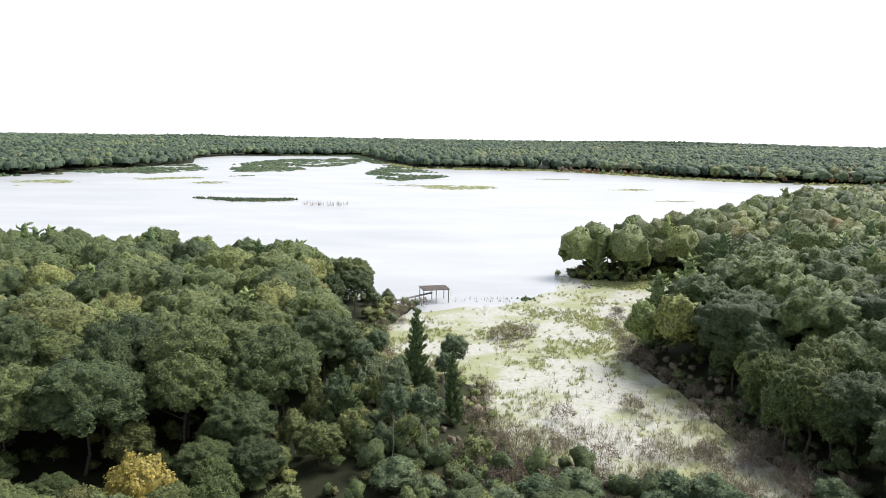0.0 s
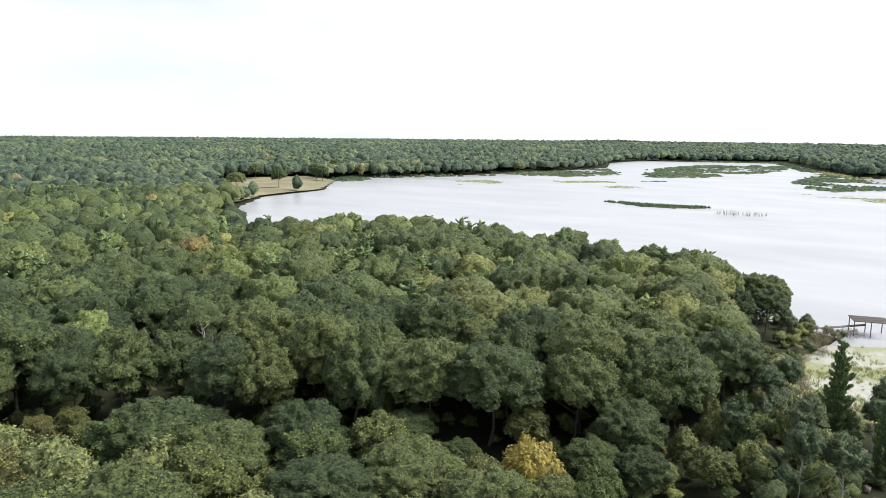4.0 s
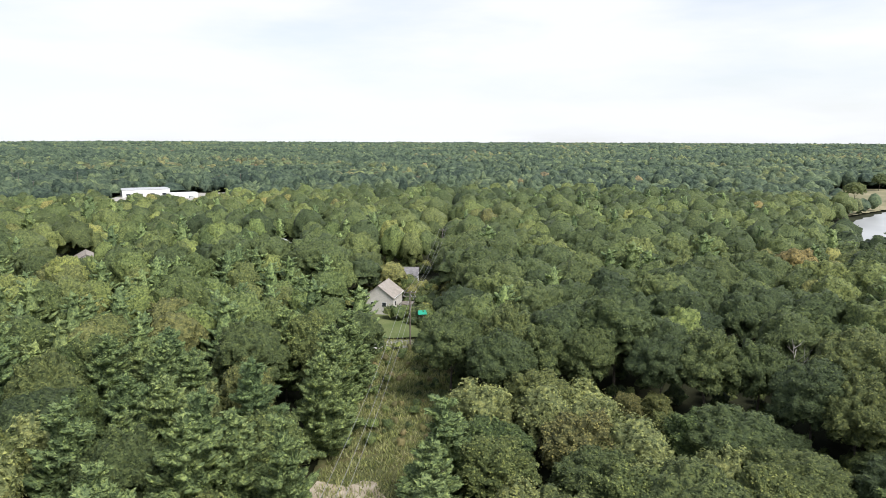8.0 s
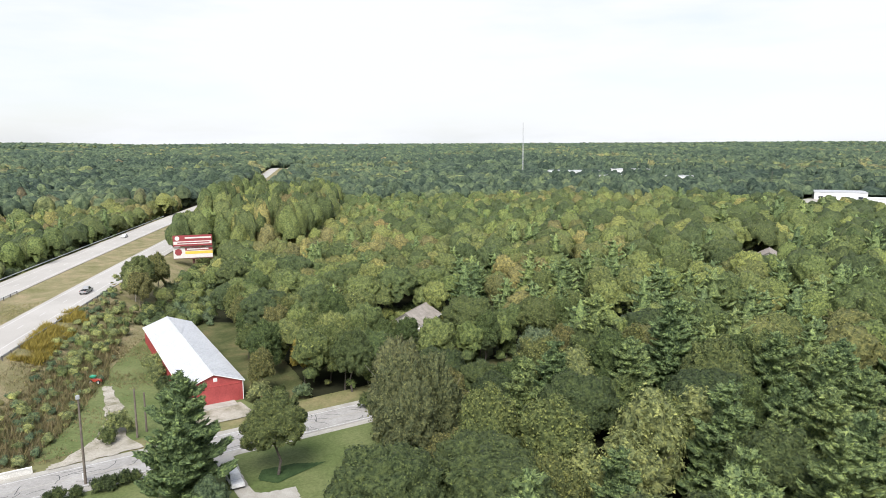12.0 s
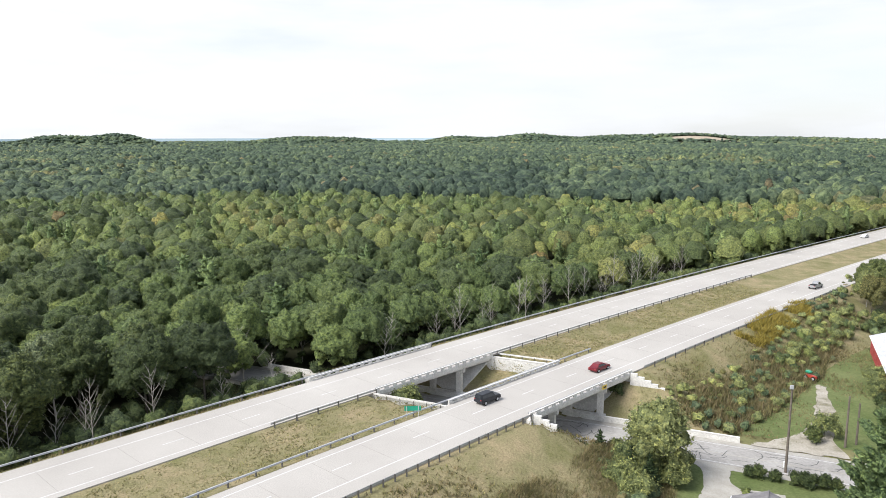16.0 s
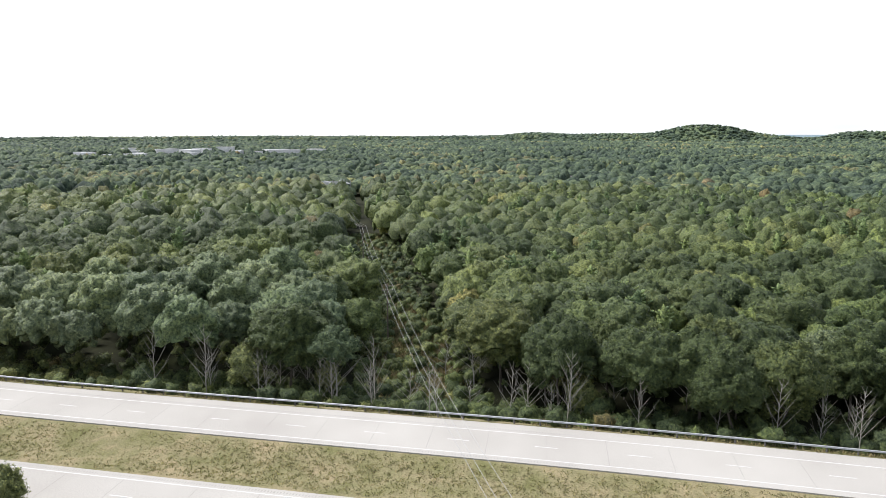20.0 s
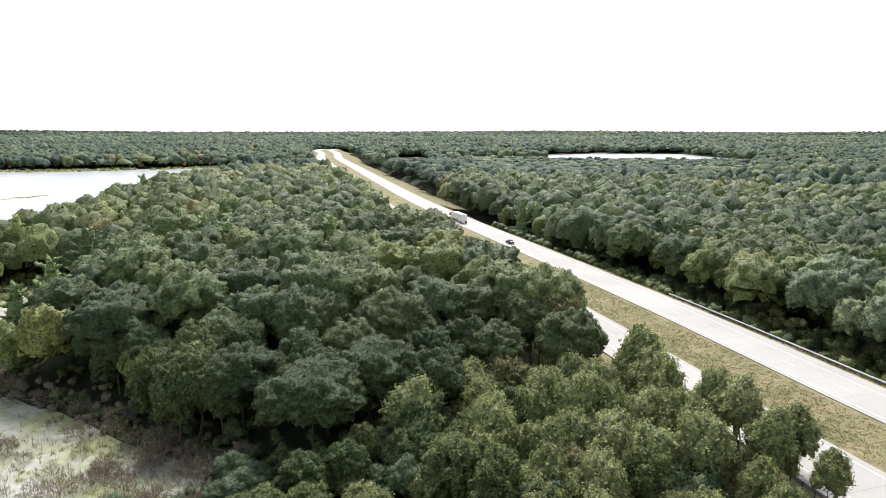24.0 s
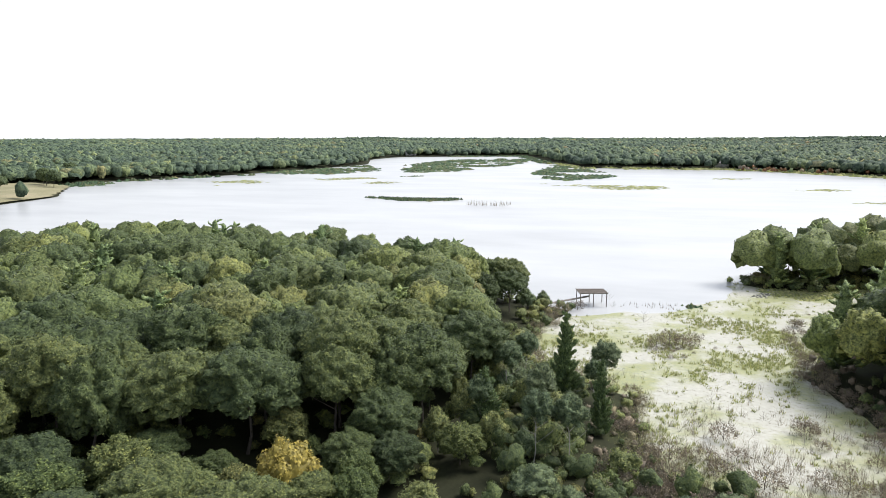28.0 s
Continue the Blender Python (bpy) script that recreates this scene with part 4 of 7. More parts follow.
def mid_crowns(lobes, puffs, leaves, size, level):
    """Two oaks, two maples, a pine and a locust, as fine as their distance asks."""
    kinds = ((6.2, 16.0, 4.0, 0.2, 1.0), (7.0, 17.0, 4.5, 0.24, 1.05), (4.9, 15.5, 2.5, 0.3, 0.9), (5.4, 13.5, 2.5, 0.28, 0.95), None, (5.2, 17.5, 6, 0.36, 0.9))
    return [crown_round(rm, q[0], q[1], q[2] if level > 3 else q[2] - 3.0, lobes, puffs, leaves, size * q[4], q[3] + 0.1, level, lobe=0.36, ragged=0.08) if q else crown_pine(rm, 5.6, 17.0, 1.5, 8 if level > 3 else 6, 7, leaves, size * 0.8, taper=0.5, plumes=2 if level > 3 else 1, level=1) for q in kinds]


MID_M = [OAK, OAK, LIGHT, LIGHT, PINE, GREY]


def mixed_wood(name, r0, r1, gap, seed, protos, margin):
    q, young = scatter(r0, r1, gap, seed), scatter(r0, r1, gap * 0.8, seed + 7)
    qa, ya = azimuth(q), azimuth(young)
    q = np.vstack([q[(qa < 122) | (qa > 248)], young[(ya >= 122) & (ya <= 248)]])
    q = q[may_grow(q, margin)]
    a, d, roll = azimuth(q), np.hypot(*q.T), np.random.default_rng(seed + 1).uniform(size=len(q))
    drift = np.array([noise.noise((x * 0.012, y * 0.012, 3.0)) for x, y in q])
    light = np.interp(a, [0, 80, 100, 160, 180, 205, 240, 300, 360], [0.1, 0.12, 0.58, 0.6, 0.72, 0.72, 0.3, 0.12, 0.1]) + drift * 0.45
    pines = np.where((a > 84) & (a < 132) & (d < 210), 0.6, 0.08)
    grove = (q[:, 0] > 120) & (q[:, 0] < 185) & (q[:, 1] > -30) & (q[:, 1] < 45)
    pick = np.where(grove, 5, np.where(roll < light, 2 + (roll * 977 % 1 > 0.5), np.where(roll > 1 - pines, 4, roll * 1373 % 1 > 0.5)))
    grow = np.interp(a, (0, 80, 115, 130, 165, 185, 245, 255, 290, 300, 360), (0.95, 0.98, 0.95, 0.74, 0.74, 0.82, 0.88, 1.02, 1.02, 1.05, 1.05))
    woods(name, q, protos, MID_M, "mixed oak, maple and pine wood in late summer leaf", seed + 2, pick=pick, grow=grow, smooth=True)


# saplings and bushes under and between the trees
LOW = [crown_round(rm, rad, hi, 0.0, 8, 2, 110, 0.22, 0.45, 2, lobe=0.36, ragged=0.2, fluff=0.2) for rad, hi in ((2.2, 4.6), (1.8, 3.4), (2.6, 6.2))]
q = scatter(46, 200, 5.4, 27, 0.5)
q = q[(np.hypot(*q.T) < 150) | (off_median(q) > 20) & (off_median(q) < 60)]
q = q[may_grow(q, 0.6)]
woods("understorey", q, LOW, [OAK, LIGHT, OAK], "saplings and bushes filling the gaps under the trees", 28, size=(0.45, 1.0), smooth=True)

mixed_wood("woodland", NEAR, 245, 9.6, 31, mid_crowns(26, 5, 900, 0.27, 4), 1.0)
mixed_wood("woodland", 245, 480, 9.6, 35, mid_crowns(18, 3, 160, 0.46, 3), 1.0)


# further off: plainer crowns, spaced wider with distance
def far_wood(name, r0, r1, ratio, lobes, level, seed, label, wide=1.0, places=None):
    q = scatter_far(r0, r1, ratio, seed) if places is None else places
    q = q[may_grow(q, 3.0)]
    a, d = azimuth(q), np.hypot(*q.T)
    swell = 1 + 0.3 * np.array([noise.noise((x * 0.0045, y * 0.0045, 6.0)) for x, y in q])
    young = swell * np.where((a > 287) & (a < 309) & (d > 560) & (d < 1020), 0.5, 1.0)
    crowns = [crown_round(rm, rad, hi, -1.5, lobes, 1, 0, 0.5, 0.25, level, lobe=0.42, low=-0.2, ragged=0.1, lift=0.6) for rad, hi in ((6.2, 15.0), (5.0, 16.5), (7.2, 14.0), (5.6, 12.5), (4.2, 17.5))]
    woods(name, q, crowns, [HAZY_WOOD] * 5, label, seed + 1, size=(0.88, 1.14), grow=young, high=np.clip(d * ratio / 8.4, 1.0, 3.0) * wide * np.random.default_rng(seed).uniform(0.8, 1.25, len(q)), smooth=True)


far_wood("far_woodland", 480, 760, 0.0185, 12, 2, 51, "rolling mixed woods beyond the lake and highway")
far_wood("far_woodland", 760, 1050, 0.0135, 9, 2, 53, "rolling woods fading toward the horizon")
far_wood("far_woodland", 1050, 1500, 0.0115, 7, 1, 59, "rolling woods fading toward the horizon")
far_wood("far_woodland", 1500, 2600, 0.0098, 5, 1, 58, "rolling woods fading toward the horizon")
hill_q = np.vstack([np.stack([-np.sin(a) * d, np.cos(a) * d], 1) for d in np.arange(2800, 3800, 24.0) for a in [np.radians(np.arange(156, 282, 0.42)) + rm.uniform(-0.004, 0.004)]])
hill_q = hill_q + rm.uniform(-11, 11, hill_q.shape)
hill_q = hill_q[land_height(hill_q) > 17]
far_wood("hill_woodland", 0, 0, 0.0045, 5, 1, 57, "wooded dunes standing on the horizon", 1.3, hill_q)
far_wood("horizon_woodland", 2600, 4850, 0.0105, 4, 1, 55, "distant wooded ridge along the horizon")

# the closed canopy between the far crowns
far_p = np.hypot(*P.T) > 620
closed = far_p & may_grow(P, 12.0) & (np.abs(off_median(P)) > 40)
lift = np.where(closed, np.where((azimuth(P) > 286) & (azimuth(P) < 310) & (np.hypot(*P.T) < 1020), 2.0, np.where(np.hypot(*P.T) > 2500, 4.0, 7.0)) + 1.5 * np.random.default_rng(2).uniform(-1, 1, len(P)), -1.0)
okq = closed[quads].all(1)
used, inv = np.unique(quads[okq], return_inverse=True)
canopy = new("far_canopy", mesh_from("far_canopy", np.column_stack([P, Z + lift])[used], inv.reshape(-1, 4), HAZY_WOOD, True))
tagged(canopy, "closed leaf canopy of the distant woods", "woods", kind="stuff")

# tall wood along the highway beyond the billboard
q = scatter(230, 480, 8.6, 41)
om = off_median(q)
ba = azimuth(q)
q = q[~((ba > 149.5) & (ba < 155.5) & (np.hypot(*q.T) < 272)) & (om < -20) & (om > -75) & (q[:, 1] < -238) & (q[:, 0] < -95) & ~inside(np.array([(-134, -240), (-106, -252), (-72, -178), (-90, -164)], float), q)]
woods("woodland", q, mid_crowns(18, 3, 160, 0.46, 3)[:4], [OAK, OAK, LIGHT, LIGHT], "tall oaks and maples close beside the highway", 42, size=(1.0, 1.2), grow=np.where(np.hypot(*q.T) > 285, 1.25, 1.0), high=np.full(len(q), 0.8), smooth=True)

# ---- the highway: two concrete carriageways on a grassed bank, carried over a road ----
def along_strip(line, nrm, off0, off1, z_top, name, mat, label, category, thick=0.0, ob_kind="structure", z_of=None):
    n = len(line)
    a, b = line + nrm * off0, line + nrm * off1
    z = np.full(n, z_top)
    v = [np.column_stack([a, z]), np.column_stack([b, z])]
    f = []
    i = np.arange(n - 1)
    f.append(np.stack([i, i + 1, n + i + 1, n + i], 1)[:, ::-1])
    if thick:
        v += [np.column_stack([a, z - thick]), np.column_stack([b, z - thick])]
        f.append(np.stack([i, i + 1, 2 * n + i + 1, 2 * n + i], 1))
        f.append(np.stack([n + i, n + i + 1, 3 * n + i + 1, 3 * n + i], 1)[:, ::-1])
        f.append(np.stack([2 * n + i, 2 * n + i + 1, 3 * n + i + 1, 3 * n + i], 1))
    ob = new(name, mesh_from(name, np.vstack(v), np.vstack(f), mat))
    return tagged(ob, label, category, kind=ob_kind)


DECK = 8.0
along_strip(MEDIAN, MED_N, 6.3, 18.0, DECK, "road", CONCRETE, "sun-bleached concrete carriageway beside the eastern woods", "road", 0.3)
along_strip(MEDIAN, MED_N, -18.0, -6.3, DECK, "road", CONCRETE, "sun-bleached concrete carriageway beside the lake woods", "road", 0.3)

offs, prof = BANK_OFF, BANK_Z
d_road = np.abs(MEDIAN @ ROAD_N - ROAD_D)
keep = [i for i in range(len(MEDIAN)) if d_road[i] < 70 or i % 6 == 0]
rows, nr = MEDIAN[keep], MED_N[keep]
EX = rows[:, None, :] + nr[:, None, :] * offs[None, :, None]
rd = np.abs(EX @ ROAD_N - ROAD_D)
wobble = np.array([[noise.noise((x * 0.05, y * 0.05, 0)) for x, y in row] for row in EX])
EZ = np.broadcast_to(prof, rd.shape) + wobble * np.where(np.abs(offs) > 19, 0.5, np.where(np.abs(offs) < 5, 0.15, 0.0))
EZ = np.minimum(EZ, 0.6 + np.maximum(0, rd - 5.6) * 0.82)
side = EX @ ROAD_N - ROAD_D
EZ = np.where((np.abs(offs) < 6.2) & (side < 0) & (rd < 15.4), np.minimum(EZ, 0.6 + np.maximum(0, rd - 5.6) * 0.6), EZ)
n, k = EZ.shape
idx = np.arange(n * k).reshape(n, k)
q = np.stack([idx[:-1, :-1], idx[:-1, 1:], idx[1:, 1:], idx[1:, :-1]], -1).reshape(-1, 4)[:, ::-1]
bank = new("embankment", mesh_from("embankment", np.column_stack([EX.reshape(-1, 2), EZ.ravel()]), q, GRASS, True))
tagged(bank, "dry mown grass on the highway bank and median", "embankment", kind="structure")


def s_at(x, y):
    return int(np.argmin(np.hypot(*(MEDIAN - (x, y)).T)))


# the road below
s = np.arange(-120, 121, 4.0)
base = ROAD_N * ROAD_D
mid_line = base + ROAD_U * s[:, None]
rn = np.broadcast_to(ROAD_N, mid_line.shape)
along_strip(mid_line, rn, -3.7, 3.7, 1.5, "road", ASPHALT, "cracked grey two-lane road under the highway bridges", "road", 0.4)
along_strip(mid_line, rn, -5.2, 5.2, 1.42, "pavement", GRAVEL, "pale gravel shoulder of the lower road", "road shoulder", 0.4)

edge = mid_line[s >= -64]
along_strip(edge, np.broadcast_to(ROAD_N, edge.shape), -11.0, -5.0, 1.385, "ground", SCRUB, "weedy edge of the lower road below the barn", "verge")
along_strip(edge, np.broadcast_to(ROAD_N, edge.shape), 5.0, 10.0, 1.385, "ground", LAWN, "mown edge of the lower road", "verge")

# ---- the two bridges ----
I0 = int(np.argmin(np.abs(MEDIAN @ ROAD_N - ROAD_D) + (np.abs(MEDIAN[:, 0] - 10) > 60) * 1e3))
M0, BN = MEDIAN[I0], MED_N[I0]
BH = np.array([-BN[1], BN[0]])


def bp(off, d):
    """The plan place that far off the median and that far from the lower road's middle."""
    p = M0 + BN * off
    return p + BH * ((d + ROAD_D - p @ ROAD_N) / (BH @ ROAD_N))


def bar_between(p, q, z0, z1, width, bm=None):
    """An upright-sided beam from p to q."""
    p, q = np.asarray(p, float), np.asarray(q, float)
    u = (q - p) / np.linalg.norm(q - p)
    w = np.array([-u[1], u[0]]) * width / 2
    return prism([tuple(p - w), tuple(q - w), tuple(q + w), tuple(p + w)], z0, z1, bm)


END = 13.2
for inner, outer, label in ((6.3, 18.0, "pale concrete girder bridge beside the eastern woods"), (-6.3, -18.0, "pale concrete girder bridge beside the lake woods")):
    bridge = thing("bridge", label, "bridge", "highway bridges")
    sg = 1 if outer > 0 else -1
    for k in range(6):
        o = inner + (outer - inner) * (k + 0.06) / 5.12
        part("girder", bar_between(bp(o, -END), bp(o, END), 7.02, 7.72, 0.5 if k in (0, 5) else 0.4), WALLS, bridge)
    part("deck_slab", prism([tuple(bp(inner - 0.35 * sg, -END)), tuple(bp(outer + 0.35 * sg, -END)), tuple(bp(outer + 0.35 * sg, END)), tuple(bp(inner - 0.35 * sg, END))], 7.70, 7.78), WALLS, bridge)
    for o in (inner - 0.28 * sg, outer + 0.28 * sg):
        part("curb", bar_between(bp(o, -END), bp(o, END), 7.45, 8.12, 0.36), WALLS, bridge)
        rail = part("bridge_rail", bar_between(bp(o, -END), bp(o, END), 8.5, 8.7, 0.26), WALLS, bridge)
        for d in np.linspace(-END + 0.3, END - 0.3, 16):
            c = bp(o, d)
            part("rail_post", box(0.26, 0.7, 0.4, (c[0], c[1], 8.31), turn=math.atan2(BH[1], BH[0]) + 1.57), WALLS, rail)
        part("rail_beam", bar_between(bp(o - 0.22 * np.sign(o - (inner + outer) / 2), -END), bp(o - 0.22 * np.sign(o - (inner + outer) / 2), END), 8.5, 8.74, 0.08), STEEL, bridge, "galvanised steel rail")
    for d in (-6.3, 6.3):
        cap = bar_between(bp(inner - 0.1 * sg, d), bp(outer + 0.1 * sg, d), 6.3, 7.03, 1.0)
        part("pier_cap", cap, WALLS, bridge)
        for f in (0.07, 0.5, 0.93):
            c = bp(inner + (outer - inner) * f, d)
            part("column", box(1.05, 1.0, 5.4, (c[0], c[1], 3.62), 0.05, turn=math.atan2(ROAD_U[1], ROAD_U[0])), WALLS, bridge)
        part("crash_wall", bar_between(bp(inner - 0.1 * sg, d), bp(outer + 0.1 * sg, d), 0.9, 2.35, 0.6), WALLS, bridge)
    for d in (-END, END):
        part("abutment", bar_between(bp(inner - 0.6 * sg, d), bp(outer + 0.6 * sg, d), 5.2, 7.69, 0.8), WALLS, bridge)
        a, b = 7.4 * np.sign(d), (END - 0.3) * np.sign(d)
        edge_in, edge_out = inner + 1.2 * sg, outer - 2.4 * sg
        q = [bp(edge_in, a), bp(edge_out, a), bp(edge_out + 1.6 * sg, b), bp(edge_in - 0.8 * sg, b)]
        z = [2.16, 2.16, 6.72, 6.72]
        v = [(p[0], p[1], h) for p, h in zip(q, z)] + [(p[0], p[1], h - 0.3) for p, h in zip(q, z)]
        part("slope_paving", (v, [(0, 1, 2, 3), (7, 6, 5, 4), (0, 4, 5, 1), (1, 5, 6, 2), (2, 6, 7, 3), (3, 7, 4, 0)]), WALLS, bridge)
        # wing walls that step down the bank outside the bridge
        for k in range((5 if d < 0 else 3) if sg < 0 else 1):
            p0, p1 = bp(outer + sg * (0.5 + 1.1 * k), d * 0.95), bp(outer + sg * (1.6 + 1.1 * k), d * 0.95)
            part("wing_wall", bar_between(p0, p1, 3.2, 8.25 - 0.5 * k, 0.5), WALLS, bridge)
for d, lo in ((-END - 0.2, 4.6), (END + 0.2, 6.2)):
    wall = thing("retaining_wall", "long pale concrete wall across the highway median", "wall", "median walls")
    part("wall", bar_between(bp(-5.9, d), bp(5.9, d), lo - 1.5, 7.55, 0.4), WALLS, wall)
    part("coping", bar_between(bp(-5.9, d), bp(5.9, d), 7.55, 7.72, 0.5), WALLS, wall)
    top = part("hand_rail", bar_between(bp(-5.7, d * 1.06), bp(5.7, d * 1.06), 8.0, 8.28, 0.1), WALLS, wall)
    for o in np.linspace(-5.5, 5.5, 6):
        c = bp(o, d * 1.06)
        part("rail_post", box(0.12, 0.12, 1.2, (c[0], c[1], 7.5)), DARKSTEEL, top)
for p, q in (((-28.4, -105.9), (-0.5, -113.4)), ((0.5, -113.7), (30.5, -121.8)), ((31.5, -122.0), (62, -130.3))):
    low = thing("road_wall", "low concrete wall along the lower road", "wall", "low walls")
    shift = ROAD_N * (ROAD_D - 5.5)
    p, q = (np.array(e) - ROAD_N * (np.array(e) @ ROAD_N) + shift for e in (p, q))
    part("wall", bar_between(p, q, 0.9, 2.25, 0.3), WALLS, low)
    part("coping", bar_between(p, q, 2.25, 2.36, 0.42), WALLS, low)


# ---- guard rails ----
def rail_run(off, p_from, p_to, label, face, gap=3.81):
    i, j = sorted((s_at(*p_from), s_at(*p_to)))
    run = thing("guardrail", label, "guardrail", "highway guardrails")
    idx = np.arange(i, j + 1, 2)
    line = MEDIAN[idx] + MED_N[idx] * off
    nn = MED_N[idx] * face
    prof = [(0.0, 0.84), (0.09, 0.78), (0.01, 0.69), (0.09, 0.60), (0.0, 0.54), (-0.03, 0.54), (-0.03, 0.84)]
    v = np.concatenate([np.column_stack([line + nn * o, np.full(len(line), DECK + h - 0.08)])[:, None] for o, h in prof], 1).reshape(-1, 3)
    m, k = len(line), len(prof)
    f = [(a * k + b, a * k + (b + 1) % k, (a + 1) * k + (b + 1) % k, (a + 1) * k + b) for a in range(m - 1) for b in range(k)]
    part("rail_beam", mesh_from("rail_beam", v, f, STEEL), None, run)
    s = np.concatenate([[0], np.cumsum(np.linalg.norm(np.diff(line, axis=0), axis=1))])
    u = np.arange(0.5, s[-1], gap)
    for x, y in zip(np.interp(u, s, line[:, 0]), np.interp(u, s, line[:, 1])):
        if math.hypot(x, y) < 230:
            c = np.array([x, y])
            d = abs(c @ ROAD_N - ROAD_D)
            if d > END - 0.5:
                post = new("post", POST)
                post.parent = run
                near_n = MED_N[s_at(x, y)]
                post.location = (x - near_n[0] * face * 0.14, y - near_n[1] * face * 0.14, DECK + 0.25)
    return run


POST = bpy.data.meshes.new("post")
bm = box(0.18, 0.18, 1.1)
bm.to_mesh(POST)
bm.free()
POST.materials.append(DARKSTEEL)
rail_run(18.75, (171, 76), (-178, -372), "long steel guardrail along the edge of the eastern woods", -1)
rail_run(-18.75, (113, 38), bp(-18, END + 0.5), "steel guardrail on dark posts above the grassy bank", 1, 1.905)
rail_run(-18.75, bp(-18, -END - 0.5), (-60, -212), "steel guardrail running away above the rough field", 1)
rail_run(5.75, (46, -93), bp(6, END + 0.5), "short steel guardrail ending in the median", 1)
rail_run(5.75, bp(6, -END - 0.5), (-56, -218), "steel guardrail along the median", 1)
rail_run(-5.75, (62, -46), bp(-6, -END - 9), "steel guardrail along the median before the bridge", -1)


# ---- paint and joints on the concrete ----
def paint_run(off, p_from, p_to, width, name, label, mat=PAINT, dz=0.006):
    i, j = sorted((s_at(*p_from), s_at(*p_to)))
    along_strip(MEDIAN[i:j:2], MED_N[i:j:2], off - width / 2, off + width / 2, DECK + dz, name, mat, label, "road marking")


FAR_A, FAR_B = (640, 740), (-330, -548)
for off, lab in ((15.2, "white outer edge line"), (7.6, "worn inner edge line"), (-15.2, "white outer edge line"), (-7.6, "worn inner edge line")):
    paint_run(off, FAR_A, FAR_B, 0.17, "trim", lab + " on the concrete carriageway")
dash = bpy.data.meshes.new("lane_dash")
bm = box(3.05, 0.15, 0.008)
bm.to_mesh(dash)
bm.free()
dash.materials.append(PAINT)
joint = bpy.data.meshes.new("joint")
bm = box(0.045, 7.4, 0.006)
bm.to_mesh(joint)
bm.free()
joint.materials.append(SEALED)
roads = [o for o in scene.objects if o.name.startswith("road")][:2]
for road, sg in zip(roads, (1, -1)):
    i, j = sorted((s_at(*FAR_A), s_at(*FAR_B)))
    seg = MEDIAN[i:j]
    s = np.concatenate([[0], np.cumsum(np.linalg.norm(np.diff(seg, axis=0), axis=1))])
    for u in np.arange(3.0, s[-1], 12.19):
        k = int(np.searchsorted(s, u))
        p = seg[k] + MED_N[i + k] * 11.4 * sg
        if math.hypot(*p) < 420:
            ob = new("lane_dash", dash)
            ob.parent = road
            t = np.array([-MED_N[i + k][1], MED_N[i + k][0]])
            ob.location, ob.rotation_euler = (p[0], p[1], DECK + 0.008), (0, 0, math.atan2(t[1], t[0]))
    for u in np.arange(1.0, s[-1], 8.2):
        k = int(np.searchsorted(s, u))
        p = seg[k] + MED_N[i + k] * 11.4 * sg
        if math.hypot(*p) < 170:
            ob = new("joint", joint)
            ob.parent = road
            t = np.array([-MED_N[i + k][1], MED_N[i + k][0]])
            ob.location, ob.rotation_euler = (p[0], p[1], DECK + 0.005), (0, 0, math.atan2(t[1], t[0]) + 0.06)


def rumble_strip(off, p_from, p_to, label):
    """Milled grooves along the shoulder, too many to part."""
    i, j = sorted((s_at(*p_from), s_at(*p_to)))
    v, f = [], []
    for k in range(i, j):
        for h in range(5):
            c = MEDIAN[k] + (MEDIAN[k + 1] - MEDIAN[k]) * h / 5 + MED_N[k] * off
            t = np.array([-MED_N[k][1], MED_N[k][0]])
            a = len(v)
            for e, w in ((-0.08, -0.22), (0.08, -0.22), (0.08, 0.22), (-0.08, 0.22)):
                q = c + t * e + MED_N[k] * w
                v.append((q[0], q[1], DECK + 0.006))
            f.append((a, a + 1, a + 2, a + 3))
    tagged(new("trim", mesh_from("rumble", v, f, ASPHALT)), label, "rumble strip", kind="stuff")


for off in (16.0, 6.95, -6.95, -16.0):
    rumble_strip(off, (190, 110), (84, -50), "milled rumble grooves along the highway shoulder")
# the lower road's lines and tarred cracks
for off, w, lab in ((-3.3, 0.12, "white edge line"), (3.3, 0.12, "white edge line"), (0.0, 0.22, "faded centre line")):
    along_strip(mid_line, rn, off - w / 2, off + w / 2, 1.507, "trim", PAINT if off else GRAVEL, lab + " on the lower road", "road marking")
r = np.random.default_rng(3)
v, f = [], []
for i in range(150):
    s0 = r.uniform(-45, 100)
    o = r.uniform(-3.2, 3.2)
    c = base + ROAD_U * s0 + ROAD_N * o
    heading = (r.normal(0, 0.25) if r.uniform() < 0.55 else 1.57 + r.normal(0, 0.3))
    for k in range(int(r.integers(3, 9))):
        heading += r.normal(0, 0.35)
        e = ROAD_U * math.cos(heading) + ROAD_N * math.sin(heading)
        n2 = np.array([-e[1], e[0]])
        d = c + e * r.uniform(0.35, 0.8)
        if abs(d @ ROAD_N - ROAD_D) > 3.5:
            break
        a = len(v)
        for q in (c - n2 * 0.05, d - n2 * 0.05, d + n2 * 0.05, c + n2 * 0.05):
            v.append((q[0], q[1], 1.511))
        f.append((a, a + 1, a + 2, a + 3))
        c = d
tagged(new("trim", mesh_from("tar_cracks", v, f, TAR)), "black tar-sealed cracks wandering over the lower road", "cracks", kind="stuff")

